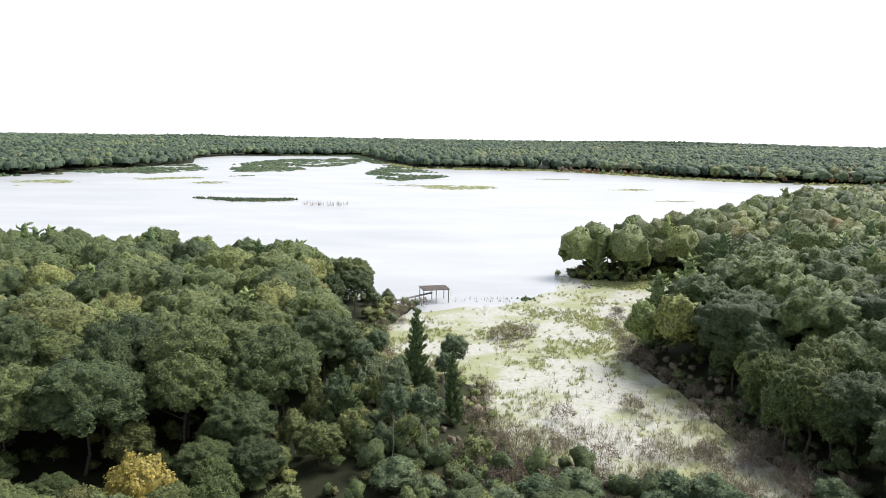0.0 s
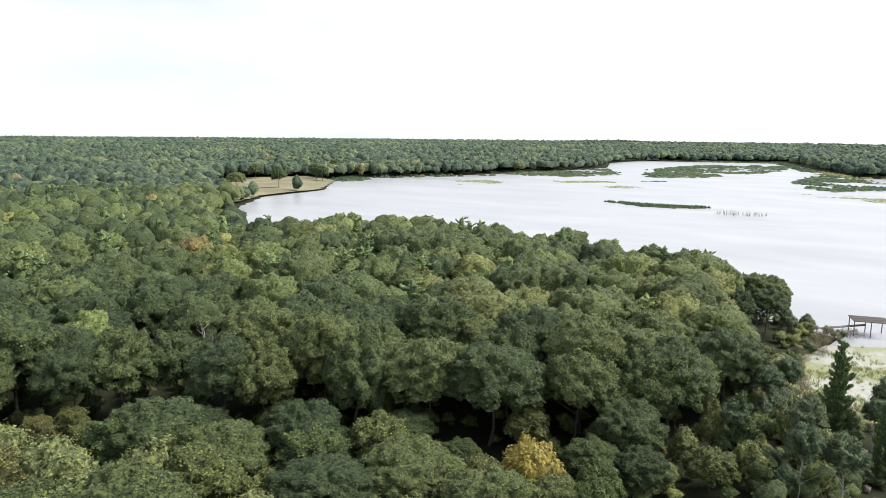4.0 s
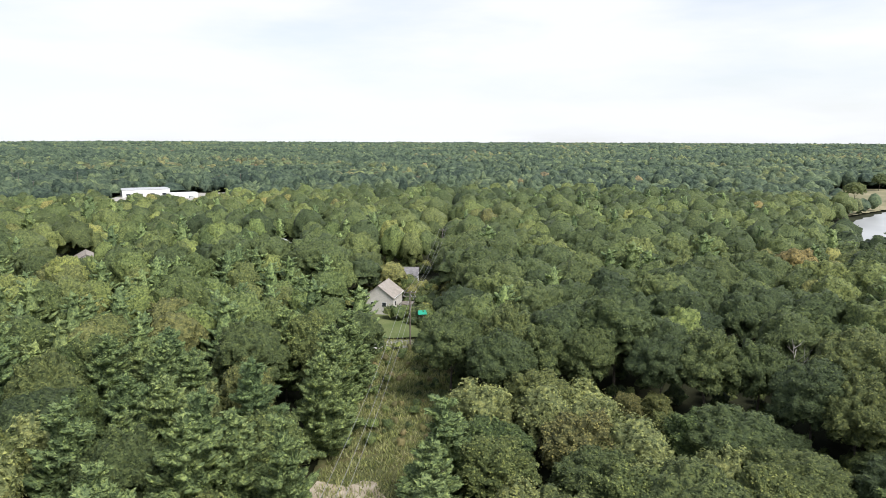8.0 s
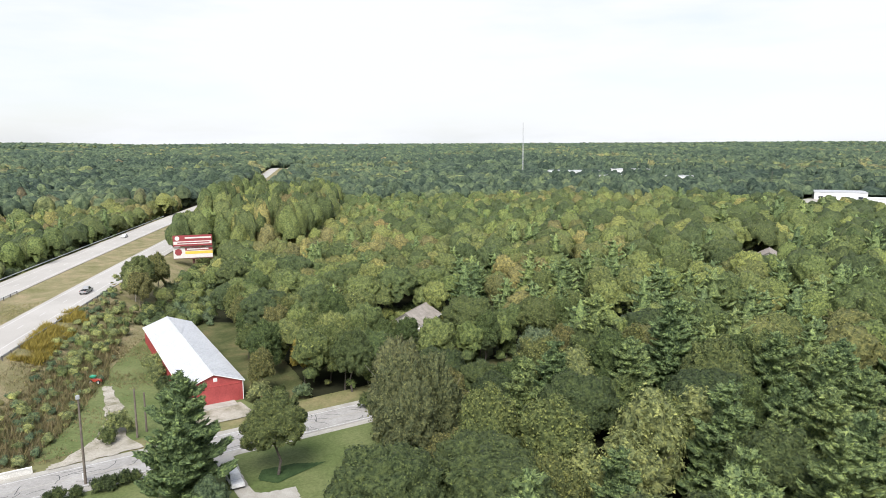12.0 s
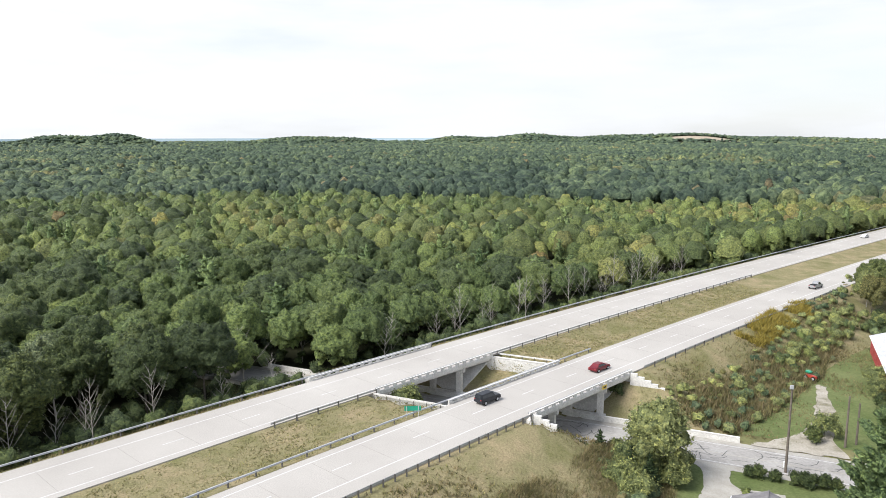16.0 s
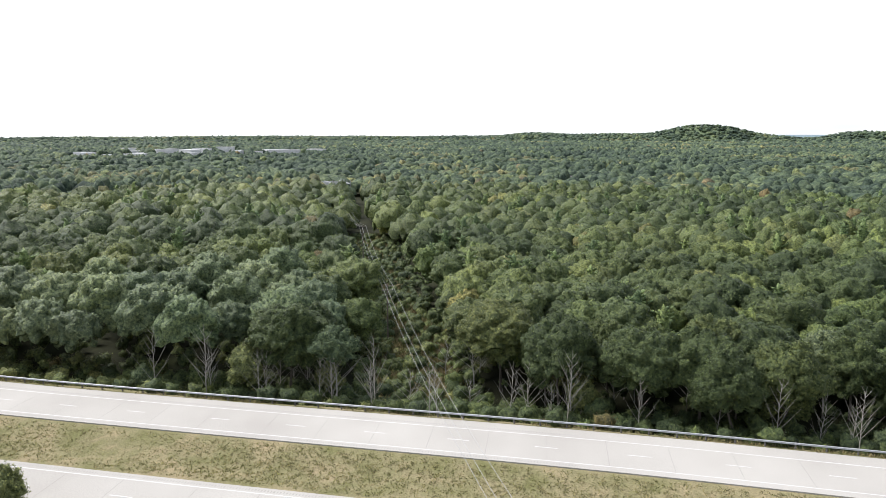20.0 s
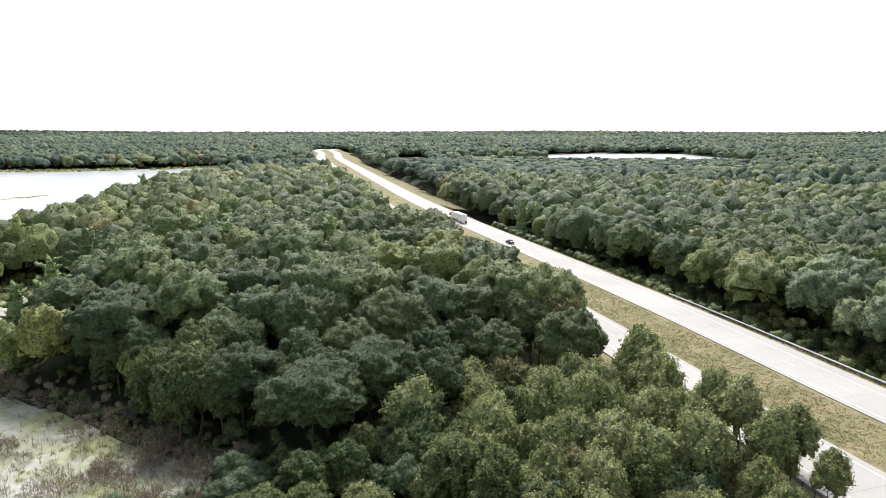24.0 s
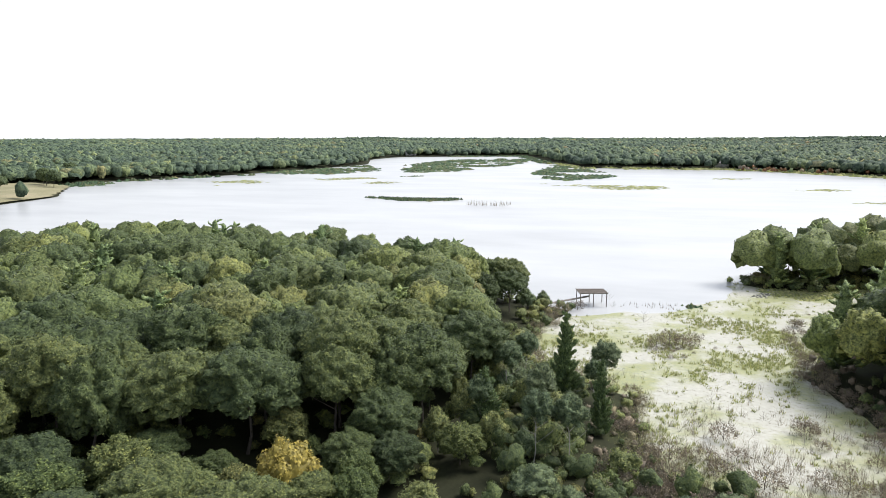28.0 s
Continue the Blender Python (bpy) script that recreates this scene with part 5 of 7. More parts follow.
# ---- lawns, drives, fields laid on the ground ----
def drape(name, outline, step, dz, mat, label, category, height=land_height, kind="structure", ragged=0.0, seed=1):
    """A sheet that follows the ground inside an outline."""
    poly = wavy(outline, step * (0.12 + ragged), 3 * step, 5)
    lo, hi = poly.min(0), poly.max(0)
    nx, ny = int((hi[0] - lo[0]) / step) + 2, int((hi[1] - lo[1]) / step) + 2
    xs, ys = lo[0] + np.arange(nx) * step, lo[1] + np.arange(ny) * step
    gx, gy = np.meshgrid(xs, ys)
    p = np.stack([gx.ravel(), gy.ravel()], 1)
    within, gp = inside(poly, p), p.copy()
    idx = np.arange(nx * ny).reshape(ny, nx)
    q = np.stack([idx[:-1, :-1], idx[:-1, 1:], idx[1:, 1:], idx[1:, :-1]], -1).reshape(-1, 4)
    q = q[within[q].sum(1) >= 2]
    used, inv = np.unique(q, return_inverse=True)
    out = used[~within[used]]
    best = np.full(len(out), 1e9)
    for a, b in zip(poly, np.roll(poly, -1, 0)):
        d = b - a
        t = np.clip(((gp[out] - a) @ d) / (d @ d + 1e-9), 0, 1)
        c = a + t[:, None] * d
        w = np.hypot(*(gp[out] - c).T)
        p[out] = np.where((w < best)[:, None], c, p[out])
        best = np.minimum(best, w)
    v = np.column_stack([p, height(p) + dz])[used]
    ob = new(name, mesh_from(name, v, inv.reshape(-1, 4), mat, True))
    return tagged(ob, label, category, kind=kind)


drape("ground", [(-12, -72), (-11.5, -86), (-17.0, -94), (-19.6, -101.8), (-24, -103.0), (-46, -97.5), (-52, -95.6), (-79, -88), (-69, -75), (-57, -64), (-34, -66)], 0.8, 0.10, LAWN, "mown green lawn beside the drives", "lawn")
drape("ground", [(-30, -112.8), (-40, -110.6), (-66, -103), (-66, -112), (-60, -120), (-70, -160), (-74, -176), (-60, -156), (-44, -132)], 0.9, 0.10, LAWN, "mown grass track beside the red barn", "lawn")
drape("ground", [(-6, -117.5), (-28, -112), (-44, -133), (-60, -156), (-80, -190), (-95, -230), (-80, -215), (-46, -172), (-18, -136)], 1.2, 0.12, SCRUB, "rough old field of goldenrod and weeds", "field")
verge = [tuple(base + ROAD_U * u + ROAD_N * w) for u, w in ((14, 5.0), (118, 5.0), (118, 16), (60, 14), (14, 12))]
drape("ground", verge, 1.0, 0.08, LAWN, "grass verge on the lawn side of the lower road", "verge")
verge = [tuple(base + ROAD_U * u + ROAD_N * w) for u, w in ((22, -5.0), (118, -5.0), (118, -11), (60, -12), (22, -10))]
drape("ground", verge, 1.0, 0.08, SCRUB, "weedy verge below the barn", "verge")
drape("pavement", [(-13.5, -74), (-17.4, -85.0), (-18.3, -88.3), (-20.4, -93.0), (-21.4, -98.6), (-20.3, -102.4), (-27.4, -101.0), (-25.4, -98.6), (-24.5, -95.5), (-24.8, -93.5), (-31, -92.6), (-30, -86), (-22.5, -84), (-20, -74)], 0.7, 0.18, GRAVEL, "pale concrete drive to the grey-roofed house", "drive")
drape("pavement", [(-42.5, -66), (-45.0, -78), (-46.4, -82.5), (-47.6, -86.2), (-49.4, -93.0), (-49.4, -97.2), (-56.8, -95.4), (-53.6, -92.6), (-51.6, -90.6), (-49.9, -85.9), (-48.6, -82.0), (-47.8, -78.6), (-52.6, -76.2), (-50.8, -71.7), (-48, -66)], 0.7, 0.19, GRAVEL, "pale concrete drive with a parking bay", "drive")
drape("pavement", [(-30.5, -108.5), (-44.2, -105.0), (-44.2, -112), (-45.8, -116.5), (-47.6, -121), (-49.6, -127), (-52.4, -137), (-51.2, -138.4), (-47.6, -129), (-45.0, -122.6), (-42.4, -117), (-38, -112.6)], 0.5, 0.22, TRACK, "worn gravel track leading up beside the barn", "drive", ragged=0.5)
drape("pavement", [(-53, -106.3), (-64, -103.5), (-65, -111), (-57, -112)], 0.6, 0.22, TRACK, "gravel forecourt of the red barn", "drive")
drape("ground", [(-60.5, -79.4), (-57, -82.6), (-52.4, -84.4), (-50.2, -82.0), (-51.4, -79.0), (-55.5, -79.2)], 0.5, 0.16, IVY, "dark planted bed under a tree on the lawn", "flower bed")
drape("ground", [(-575, 440), (-530, 418), (-378, 320), (-420, 389), (-428, 466), (-498, 562), (-550, 575), (-580, 520)], 6, 1.2, surface("dry_field", (0.19, 0.18, 0.10), (0.32, 0.28, 0.18), 0.03, 0.95, 0.6, mid=(0.24, 0.22, 0.13)), "dry tan field on the lake shore", "field")
drape("ground", [(-164, 12), (-164, 32), (-196, 38), (-200, 24), (-190, 12)], 1.5, 0.2, LAWN, "green back lawn of the tan house", "lawn")
drape("road", [(-156, 8), (-154, 40), (-160, 40), (-162, 8)], 1.5, 0.25, ASPHALT, "short stretch of grey lane between trees", "road")
drape("ground", [(-103, 18), (-38, 3), (-42, -13), (-105, 1)], 1.0, 0.1, CLEARING, "weedy power line clearing", "clearing")
drape("ground", [(-160, 31), (-100, 18), (-104, 1), (-164, 15)], 1.0, 0.1, CLEARING, "weedy power line clearing", "clearing")
drape("ground", wavy([(-95, 0), (-88, -2), (-84, 3), (-85, 9), (-93, 8), (-92, 4)], 0.5, 1.5), 0.3, 0.25, DIRT, "bare sandy scrape in the clearing", "bare ground", ragged=0.4)
drape("ground", [(110, -30), (320, -76), (318, -86), (108, -43)], 2.0, 0.15, SCRUB, "weedy power line clearing through the eastern woods", "clearing")
drape("ground", [(-602, -152), (-602, -58), (-438, -48), (-428, -122), (-514, -152)], 6, 2.6, LAWN, "mown grass round the white factory", "lawn")
drape("pavement", [(-600, -150), (-600, -60), (-525, -60), (-520, -150)], 6, 2.8, GRAVEL, "pale yard round the white factory", "yard")
drape("ground", [(-54, -107), (-76, -102.5), (-98, -158), (-84, -178), (-64, -170)], 1.2, 0.08, CLEARING, "shaggy grass and weeds round the red barn", "field")
drape("ground", [(-140, -138), (-106, -140), (-88, -98), (-96, -84), (-120, -94), (-138, -106)], 1.5, 0.15, CLEARING, "rough grass round the cream house", "lawn")
drape("ground", SAND, 14, 1.5, DIRT, "bare sand on the face of a distant dune", "dune")
drape("pavement", [(493, -99), (493, -121), (519, -123), (519, -99)], 3, 0.3, GRAVEL, "gravel yard of the substation", "yard")


# ---- vehicles ----
def loft(profile, width, top_in, bm=None):
    """A side profile (x, z) drawn out to a width that narrows with height by top_in."""
    bm = bm or bmesh.new()
    zs = [z for _, z in profile]
    z0, z1 = min(zs), max(zs)
    rings = []
    for sgn in (-1, 1):
        rings.append([bm.verts.new((x, sgn * (width / 2 - top_in * (z - z0) / (z1 - z0)), z)) for x, z in profile])
    n = len(profile)
    bm.faces.new(rings[0])
    bm.faces.new(rings[1][::-1])
    for i in range(n):
        bm.faces.new((rings[0][i], rings[1][i], rings[1][(i + 1) % n], rings[0][(i + 1) % n]))
    bmesh.ops.bevel(bm, geom=list(bm.edges), offset=0.05, segments=2, affect="EDGES")
    return bm


def wheels(ob, xs, width, rad):
    for x in xs:
        for sgn in (-1, 1):
            y = sgn * (width / 2 - 0.1)
            w = part("wheel", rod((x, y - 0.11, rad), (x, y + 0.11, rad), rad, None, 16), RUBBER, ob)
            part("rim", rod((x, y + sgn * 0.08, rad), (x, y + sgn * 0.125, rad), rad * 0.6, None, 12), STEEL, w)


BODY = {"sedan": ([(-2.3, 0.35), (-2.32, 0.85), (-1.7, 0.98), (1.0, 0.95), (2.1, 0.78), (2.3, 0.5), (2.25, 0.32)], [(-1.75, 0.95), (-1.15, 1.42), (0.25, 1.45), (1.05, 0.93)], 1.8, 0.33),
        "suv": ([(-2.25, 0.45), (-2.3, 1.1), (-2.1, 1.15), (1.0, 1.1), (2.15, 1.02), (2.25, 0.6), (2.2, 0.42)], [(-2.2, 1.1), (-2.05, 1.75), (0.45, 1.78), (0.95, 1.08)], 1.88, 0.38),
        "pickup": ([(-2.8, 0.5), (-2.82, 1.12), (0.0, 1.12), (1.3, 1.1), (2.6, 1.0), (2.75, 0.6), (2.7, 0.48)], [(-0.55, 1.1), (-0.4, 1.8), (0.95, 1.82), (1.6, 1.08)], 1.95, 0.4)}


def car(shape, paint, label, x, y, z, turn):
    body, cabin, width, rad = BODY[shape]
    ob = thing("car", label, "car", "cars", at=(x, y, z), turn=turn)
    b = part("body", loft(body, width, 0.12), paint, ob)
    part("cabin", loft(cabin, width - 0.18, 0.2), paint, ob)
    glass = [(px * 0.97 + (0.02 if px < 0 else -0.02), pz if pz < 1.2 else pz - 0.1) for px, pz in cabin]
    part("side_window", loft([(px, pz + 0.02) for px, pz in glass], width - 0.13, 0.2), GLASS, ob)
    part("windscreen", loft([(px * 1.025, pz - 0.06) for px, pz in cabin], width - 0.42, 0.2), GLASS, ob)
    if shape == "pickup":
        part("bed", box(1.95, 1.6, 0.05, (-1.75, 0, 1.13)), RUBBER, ob)
    for sgn in (-1, 1):
        part("headlight", box(0.1, 0.35, 0.14, (body[4][0] + 0.12, sgn * 0.62, body[4][1] - 0.1), 0.02), WHITE, b)
        part("tail_light", box(0.08, 0.28, 0.16, (body[1][0] + 0.0, sgn * 0.66, body[1][1] - 0.12), 0.02), RED, b)
    wheels(ob, (body[0][0] + 0.85, body[-1][0] - 0.85), width, rad)
    return ob




def on_road(x, y, off):
    """A place in a lane near x, y and the way the highway runs there."""
    k = s_at(x, y)
    p = MEDIAN[k] + MED_N[k] * off
    return p[0], p[1], math.atan2(MED_N[k][0], -MED_N[k][1])


BLACKP, REDP, GREYP, WHITEP, SILVERP, NAVYP = (plain("black_paint", (0.015, 0.018, 0.025)), plain("red_paint", (0.16, 0.012, 0.02)), plain("grey_paint", (0.13, 0.15, 0.18)),
                                               plain("white_paint", (0.75, 0.75, 0.75)), plain("silver_paint", (0.42, 0.43, 0.44), 0.3, 0.4), plain("navy_sheet", (0.02, 0.03, 0.055), 0.5))
for shape, paint, label, x, y, off, back in (
        ("suv", BLACKP, "black off-road car crossing the bridge", 10, -104, -9.6, 1), ("sedan", REDP, "dark red hatchback on the near carriageway", -8, -122, -13.2, 1),
        ("pickup", SILVERP, "silver pickup driving away on the near carriageway", -70, -203, -13.2, 1), ("sedan", WHITEP, "white car far along the highway", -122, -311, 13.2, 0),
        ("sedan", GREYP, "grey saloon on the near carriageway", 38, -62, -13.0, 1), ("sedan", BLACKP, "dark car on the far carriageway", 216, 147, 9.6, 0),
        ("sedan", BLACKP, "dark car following the lorry", 279, 231, 9.6, 0), ("sedan", REDP, "small dark car beside the lorry", 270, 214, 13.2, 0), ("suv", GREYP, "grey car at the edge of the woods", 205, 170, -13.2, 1)):
    px, py, a = on_road(x, y, off)
    car(shape, paint, label, px, py, DECK + 0.01, a + (math.pi if back else 0))
car("suv", WHITEP, "white hatchback parked on the drive", -47.4, -83.4, 1.6, math.atan2(0.93, 0.3))


def lorry(x, y, off, box_paint, label, back):
    px, py, a = on_road(x, y, off)
    ob = thing("lorry", label, "lorry", "lorries", at=(px, py, DECK + 0.01), turn=a + (math.pi if back else 0))
    part("trailer", box(13.2, 2.55, 2.75, (-3.0, 0, 2.55), 0.06), box_paint, ob)
    part("chassis", box(12.6, 1.0, 0.25, (-3.0, 0, 1.0)), DARKSTEEL, ob)
    cab = part("cab", loft([(4.0, 0.5), (4.0, 3.4), (5.3, 3.3), (5.9, 2.1), (7.6, 1.9), (7.8, 0.5)], 2.4, 0.15), WHITEP, ob)
    part("windscreen", box(0.06, 1.9, 0.8, (5.68, 0, 2.7)), GLASS, cab)
    wheels(ob, (-8.6, -7.4, 3.6, 4.8, 7.0), 2.5, 0.5)


lorry(256, 198, 9.6, WHITE, "white articulated lorry on the far carriageway", 0)
lorry(166, 122, -9.6, NAVYP, "dark blue lorry trailer behind the roadside trees", 1)


# ---- buildings ----
def gable_house(name, label, x, y, turn, long, wide, eave, rise, wall_m, roof_m, windows=3, over=0.45, door=True, group="houses", z=None, category="house"):
    if z is None:
        z = float(land_height(np.array([[x, y]], float))[0])
    ob = thing(name, label, category, group, at=(x, y, z), turn=turn)
    l, w = long / 2, wide / 2
    v = [(-l, -w, -0.5), (l, -w, -0.5), (l, w, -0.5), (-l, w, -0.5), (-l, -w, eave), (l, -w, eave), (l, w, eave), (-l, w, eave), (-l, 0, eave + rise), (l, 0, eave + rise)]
    part("wall", (v, [(0, 1, 5, 4), (2, 3, 7, 6), (1, 2, 6, 9, 5), (3, 0, 4, 8, 7)]), wall_m, ob)
    slope = rise / w
    roof = []
    for sgn in (-1, 1):
        e = w + over
        ze, zr, t = eave - slope * over, eave + rise, 0.14
        vv = [(-l - over, sgn * e, ze), (l + over, sgn * e, ze), (l + over, 0, zr), (-l - over, 0, zr)]
        vv += [(a, b, c + t) for a, b, c in vv]
        roof.append(part("roof", (vv, [(3, 2, 1, 0), (4, 5, 6, 7), (0, 1, 5, 4), (1, 2, 6, 5), (2, 3, 7, 6), (3, 0, 4, 7)]), roof_m, ob))
        part("gutter", rod((-l - over, sgn * (e + 0.05), ze + 0.05), (l + over, sgn * (e + 0.05), ze + 0.05), 0.07, None, 6), WHITE, roof[-1])
    part("ridge_cap", rod((-l - over, 0, eave + rise + 0.15), (l + over, 0, eave + rise + 0.15), 0.1, None, 6), roof_m, roof[0])

    def window(cx, cy, cz, along_x, ww=1.1, hh=1.2):
        sx, sy = (ww, 0.08) if along_x else (0.08, ww)
        f = part("window", box(sx + (0.16 if along_x else 0.04), sy + (0.04 if along_x else 0.16), hh + 0.16, (cx, cy, cz)), WHITE, ob)
        part("pane", box(sx if along_x else 0.16, sy if not along_x else 0.16, hh, (cx, cy, cz)), GLASS, f)

    for i in range(windows):
        cx = -l + long * (i + 0.5) / windows
        for sgn in (-1, 1):
            if not (door and sgn < 0 and i == windows // 2):
                window(cx, sgn * (w + 0.02), eave * 0.58, True)
    for sgn in (-1, 1):
        if windows:
            window(sgn * (l + 0.02), -w * 0.4, eave * 0.58, False)
            window(sgn * (l + 0.02), w * 0.4, eave * 0.58, False)
    if door:
        part("door", box(1.0, 0.12, 2.05, (0, -w - 0.02, 1.05)), SHINGLE, ob)
    return ob


# the red barn: long axis from its gable by the road up the hill
bx0, bx1 = np.array([-61.2, -113.3]), np.array([-75.6, -160.6])
bc, bt = (bx0 + bx1) / 2, math.atan2(*(bx0 - bx1)[::-1])
barn = gable_house("barn", "long red metal-sided barn with a white roof and white trim", bc[0], bc[1], bt, float(np.linalg.norm(bx1 - bx0)), 10.6, 3.7, 1.9, RED, ROOFING, 0, 0.3, False, "barns", 1.7, "barn")
L = float(np.linalg.norm(bx1 - bx0)) / 2
part("big_door", box(0.1, 4.4, 3.2, (L + 0.05, 0.6, 1.6), 0.02), RED, barn, "wide red sliding door")
part("door_track", box(0.12, 8.8, 0.12, (L + 0.06, 0.6, 3.3)), RED, barn)
part("vent", box(0.1, 0.7, 0.7, (L + 0.05, 0.3, 4.55), 0.02), WHITE, barn, "small white gable vent")
for sgn in (-1, 1):
    part("corner_trim", box(0.14, 0.14, 3.8, (L + 0.02, sgn * 5.3, 1.8)), WHITE, barn, "white corner board")
    part("barge_board", rod((L + 0.31, sgn * 5.6, 3.6), (L + 0.31, 0, 5.66), 0.08, None, 6), WHITE, barn)
    for k in range(38):
        x = -L + 2 * L * (k + 0.5) / 38
        part("roof_rib", rod((x, sgn * 5.6, 3.75), (x, 0.05, 5.77), 0.03, None, 4), ROOFING, barn)
        part("siding_rib", box(0.05, 0.06, 3.9, (x, sgn * 5.32, 1.6)), RED, barn)
part("apron", box(2.5, 6, 0.16, (L + 1.3, 0.6, 0.0)), GRAVEL, barn, "pale concrete apron")

gable_house("house", "grey-shingled house roof beside the drive", -24.6, -79.6, 1.25, 11, 7.6, 2.5, 1.5, SIDING, SHINGLE, 3, z=1.6)
h2 = gable_house("house", "cream house with a brown shingle roof among maples", -122, -121, 0.35, 12, 8, 3.4, 2.4, SIDING, TANROOF, 3)
part("porch_roof", box(5.0, 3.0, 0.15, (4.5, 5.2, 2.6), 0.03), WHITE, h2, "white porch roof")
for sx in (2.3, 6.7):
    part("porch_post", rod((sx, 6.5, -0.3), (sx, 6.5, 2.55), 0.07), WHITE, h2)
hw = gable_house("house", "two-storey tan house with a steep roof in the trees", -192, 18.5, 2.75, 9.5, 8, 5.2, 3.0, SIDING, TANROOF, 2)
deck = part("deck", box(4, 3.5, 0.15, (1, -6.4, 2.4)), WOOD, hw, "timber deck on posts")
for sx, sy in ((-0.8, -8), (2.8, -8)):
    part("deck_post", box(0.14, 0.14, 2.9, (sx, sy, 1.0)), WOOD, deck)
gable_house("house", "low white ranch house with a grey roof", -233, 26.5, 1.35, 15, 8, 2.8, 1.9, WHITE, SHINGLE, 4)
gable_house("house", "small white house deep in the woods", -281, -14, 0.5, 10, 8, 6.0, 2.8, WHITE, WHITE, 2)
gable_house("house", "tan-roofed house half hidden by trees", -268, -82, 0.3, 12, 8, 5.0, 2.2, SIDING, TANROOF, 2)
gable_house("house", "grey house far off in the eastern woods", 504, -321, 0.6, 14, 9, 9.0, 3.2, SIDING, SHINGLE, 3)
gable_house("house", "pale house on the far lake shore", -430, 1470, 0.4, 22, 10, 6.0, 4, WHITE, SHINGLE, 3)
gable_house("house", "low house behind a shore lawn", 150, 1075, 0.1, 20, 10, 5.0, 3, SIDING, SHINGLE, 3)


def hall(name, label, x, y, turn, lx, ly, h, mat, roof_m, group="industrial buildings"):
    z = float(land_height(np.array([[x, y]], float))[0])
    ob = thing(name, label, "building", group, at=(x, y, z), turn=turn)
    part("wall", box(lx, ly, h + 1, (0, 0, h / 2 - 0.5), 0.05), mat, ob)
    part("roof", box(lx + 0.6, ly + 0.6, 0.5, (0, 0, h + 0.2), 0.1), roof_m, ob)
    for i in range(max(2, int(lx / 8))):
        part("window", box(3.0, 0.2, 1.6, (-lx / 2 + lx * (i + 0.5) / max(2, int(lx / 8)), -ly / 2 - 0.02, h * 0.55)), GLASS, ob)
    part("door", box(4, 0.2, 4, (lx * 0.3, -ly / 2 - 0.05, 1.8)), STEEL, ob)
    return ob


hall("factory", "long white flat-roofed factory beyond the maples", -578, -132, 1.9, 34, 22, 8, WHITE, STEEL)
hall("factory", "low white annex beside the factory", -556, -100, 1.9, 20, 12, 6, WHITE, WHITE)
for x, y, lx, ly, h in ((-600, -330, 40, 18, 13), (-640, -395, 60, 20, 14), (-610, -270, 24, 14, 14), (-690, -360, 40, 18, 15)):
    hall("warehouse", "grey-roofed warehouse glimpsed over the trees", x, y, 2.1, lx, ly, h, WHITE, STEEL)
for x, y, lx, ly, h in TOWN:
    hall("store", "pale flat-roofed store on the edge of town", x, y, 1.2 + 0.7 * math.sin(x), lx, ly, h * 0.8, WHITE, WHITE, "town buildings")

# the radio mast
mast = thing("radio_mast", "tall thin guyed lattice mast", "mast", at=(-660, -480, 2))
for a in (0, 2.1, 4.2):
    part("leg", rod((math.cos(a) * 0.6, math.sin(a) * 0.6, 0), (math.cos(a) * 0.6, math.sin(a) * 0.6, 66), 0.16, None, 5), STEEL, mast)
for k in range(22):
    part("brace", rod((0.6, 0, k * 3), (-0.3, 0.52, k * 3 + 3), 0.1, None, 4), STEEL, mast)

# ---- billboard ----
b0 = np.array([-121.8, -234.4])
view = math.atan2(b0[1], b0[0])
board = thing("billboard", "two-tier roadside billboard on a brown steel post", "billboard", at=(b0[0], b0[1], 2.2), turn=view - math.pi / 2 - 0.05)
BROWNP = plain("brown_steel", (0.13, 0.05, 0.045), 0.6)
part("post", rod((0, 0.7, -0.5), (0, 0.7, 10), 0.45, 0.4, 14), BROWNP, board)
MAROON, CREAM, YEL = plain("maroon_print", (0.30, 0.05, 0.055), 0.6), plain("cream_print", (0.75, 0.70, 0.66), 0.6), plain("yellow_print", (0.75, 0.55, 0.08), 0.6)
for k, z in enumerate((7.6, 12.0)):
    panel = part("panel", box(13.4, 0.35, 3.9, (0, 0, z), 0.03), MAROON if k else CREAM, board, "maroon and white advertising panel")
    part("catwalk", box(13.6, 0.7, 0.1, (0, -0.45, z - 2.15)), BROWNP, panel)
    part("stringer", box(13.2, 0.3, 0.3, (0, 0.45, z + 0.8)), BROWNP, panel)
    if k:
        part("print_band", box(9.0, 0.05, 0.55, (1.9, -0.2, z + 1.0)), CREAM, panel)
        part("print_band", box(13.0, 0.05, 1.1, (0, -0.2, z - 0.75)), CREAM, panel)
        part("print_bar", box(11.0, 0.05, 0.4, (0.3, -0.24, z - 0.75)), MAROON, panel)
        part("print_mark", rod((-5.2, -0.18, z + 0.9), (-5.2, -0.24, z + 0.9), 0.8, None, 10), CREAM, panel)
    else:
        part("print_band", box(9.4, 0.05, 1.1, (2.0, -0.2, z + 1.3)), MAROON, panel)
        part("print_bar", box(7.4, 0.05, 0.5, (1.6, -0.24, z + 1.3)), CREAM, panel)
        part("print_band", box(9.4, 0.05, 1.0, (2.0, -0.2, z)), YEL, panel)
        part("print_mark", rod((-5.0, -0.18, z + 0.3), (-5.0, -0.24, z + 0.3), 1.3, None, 7), MAROON, panel)

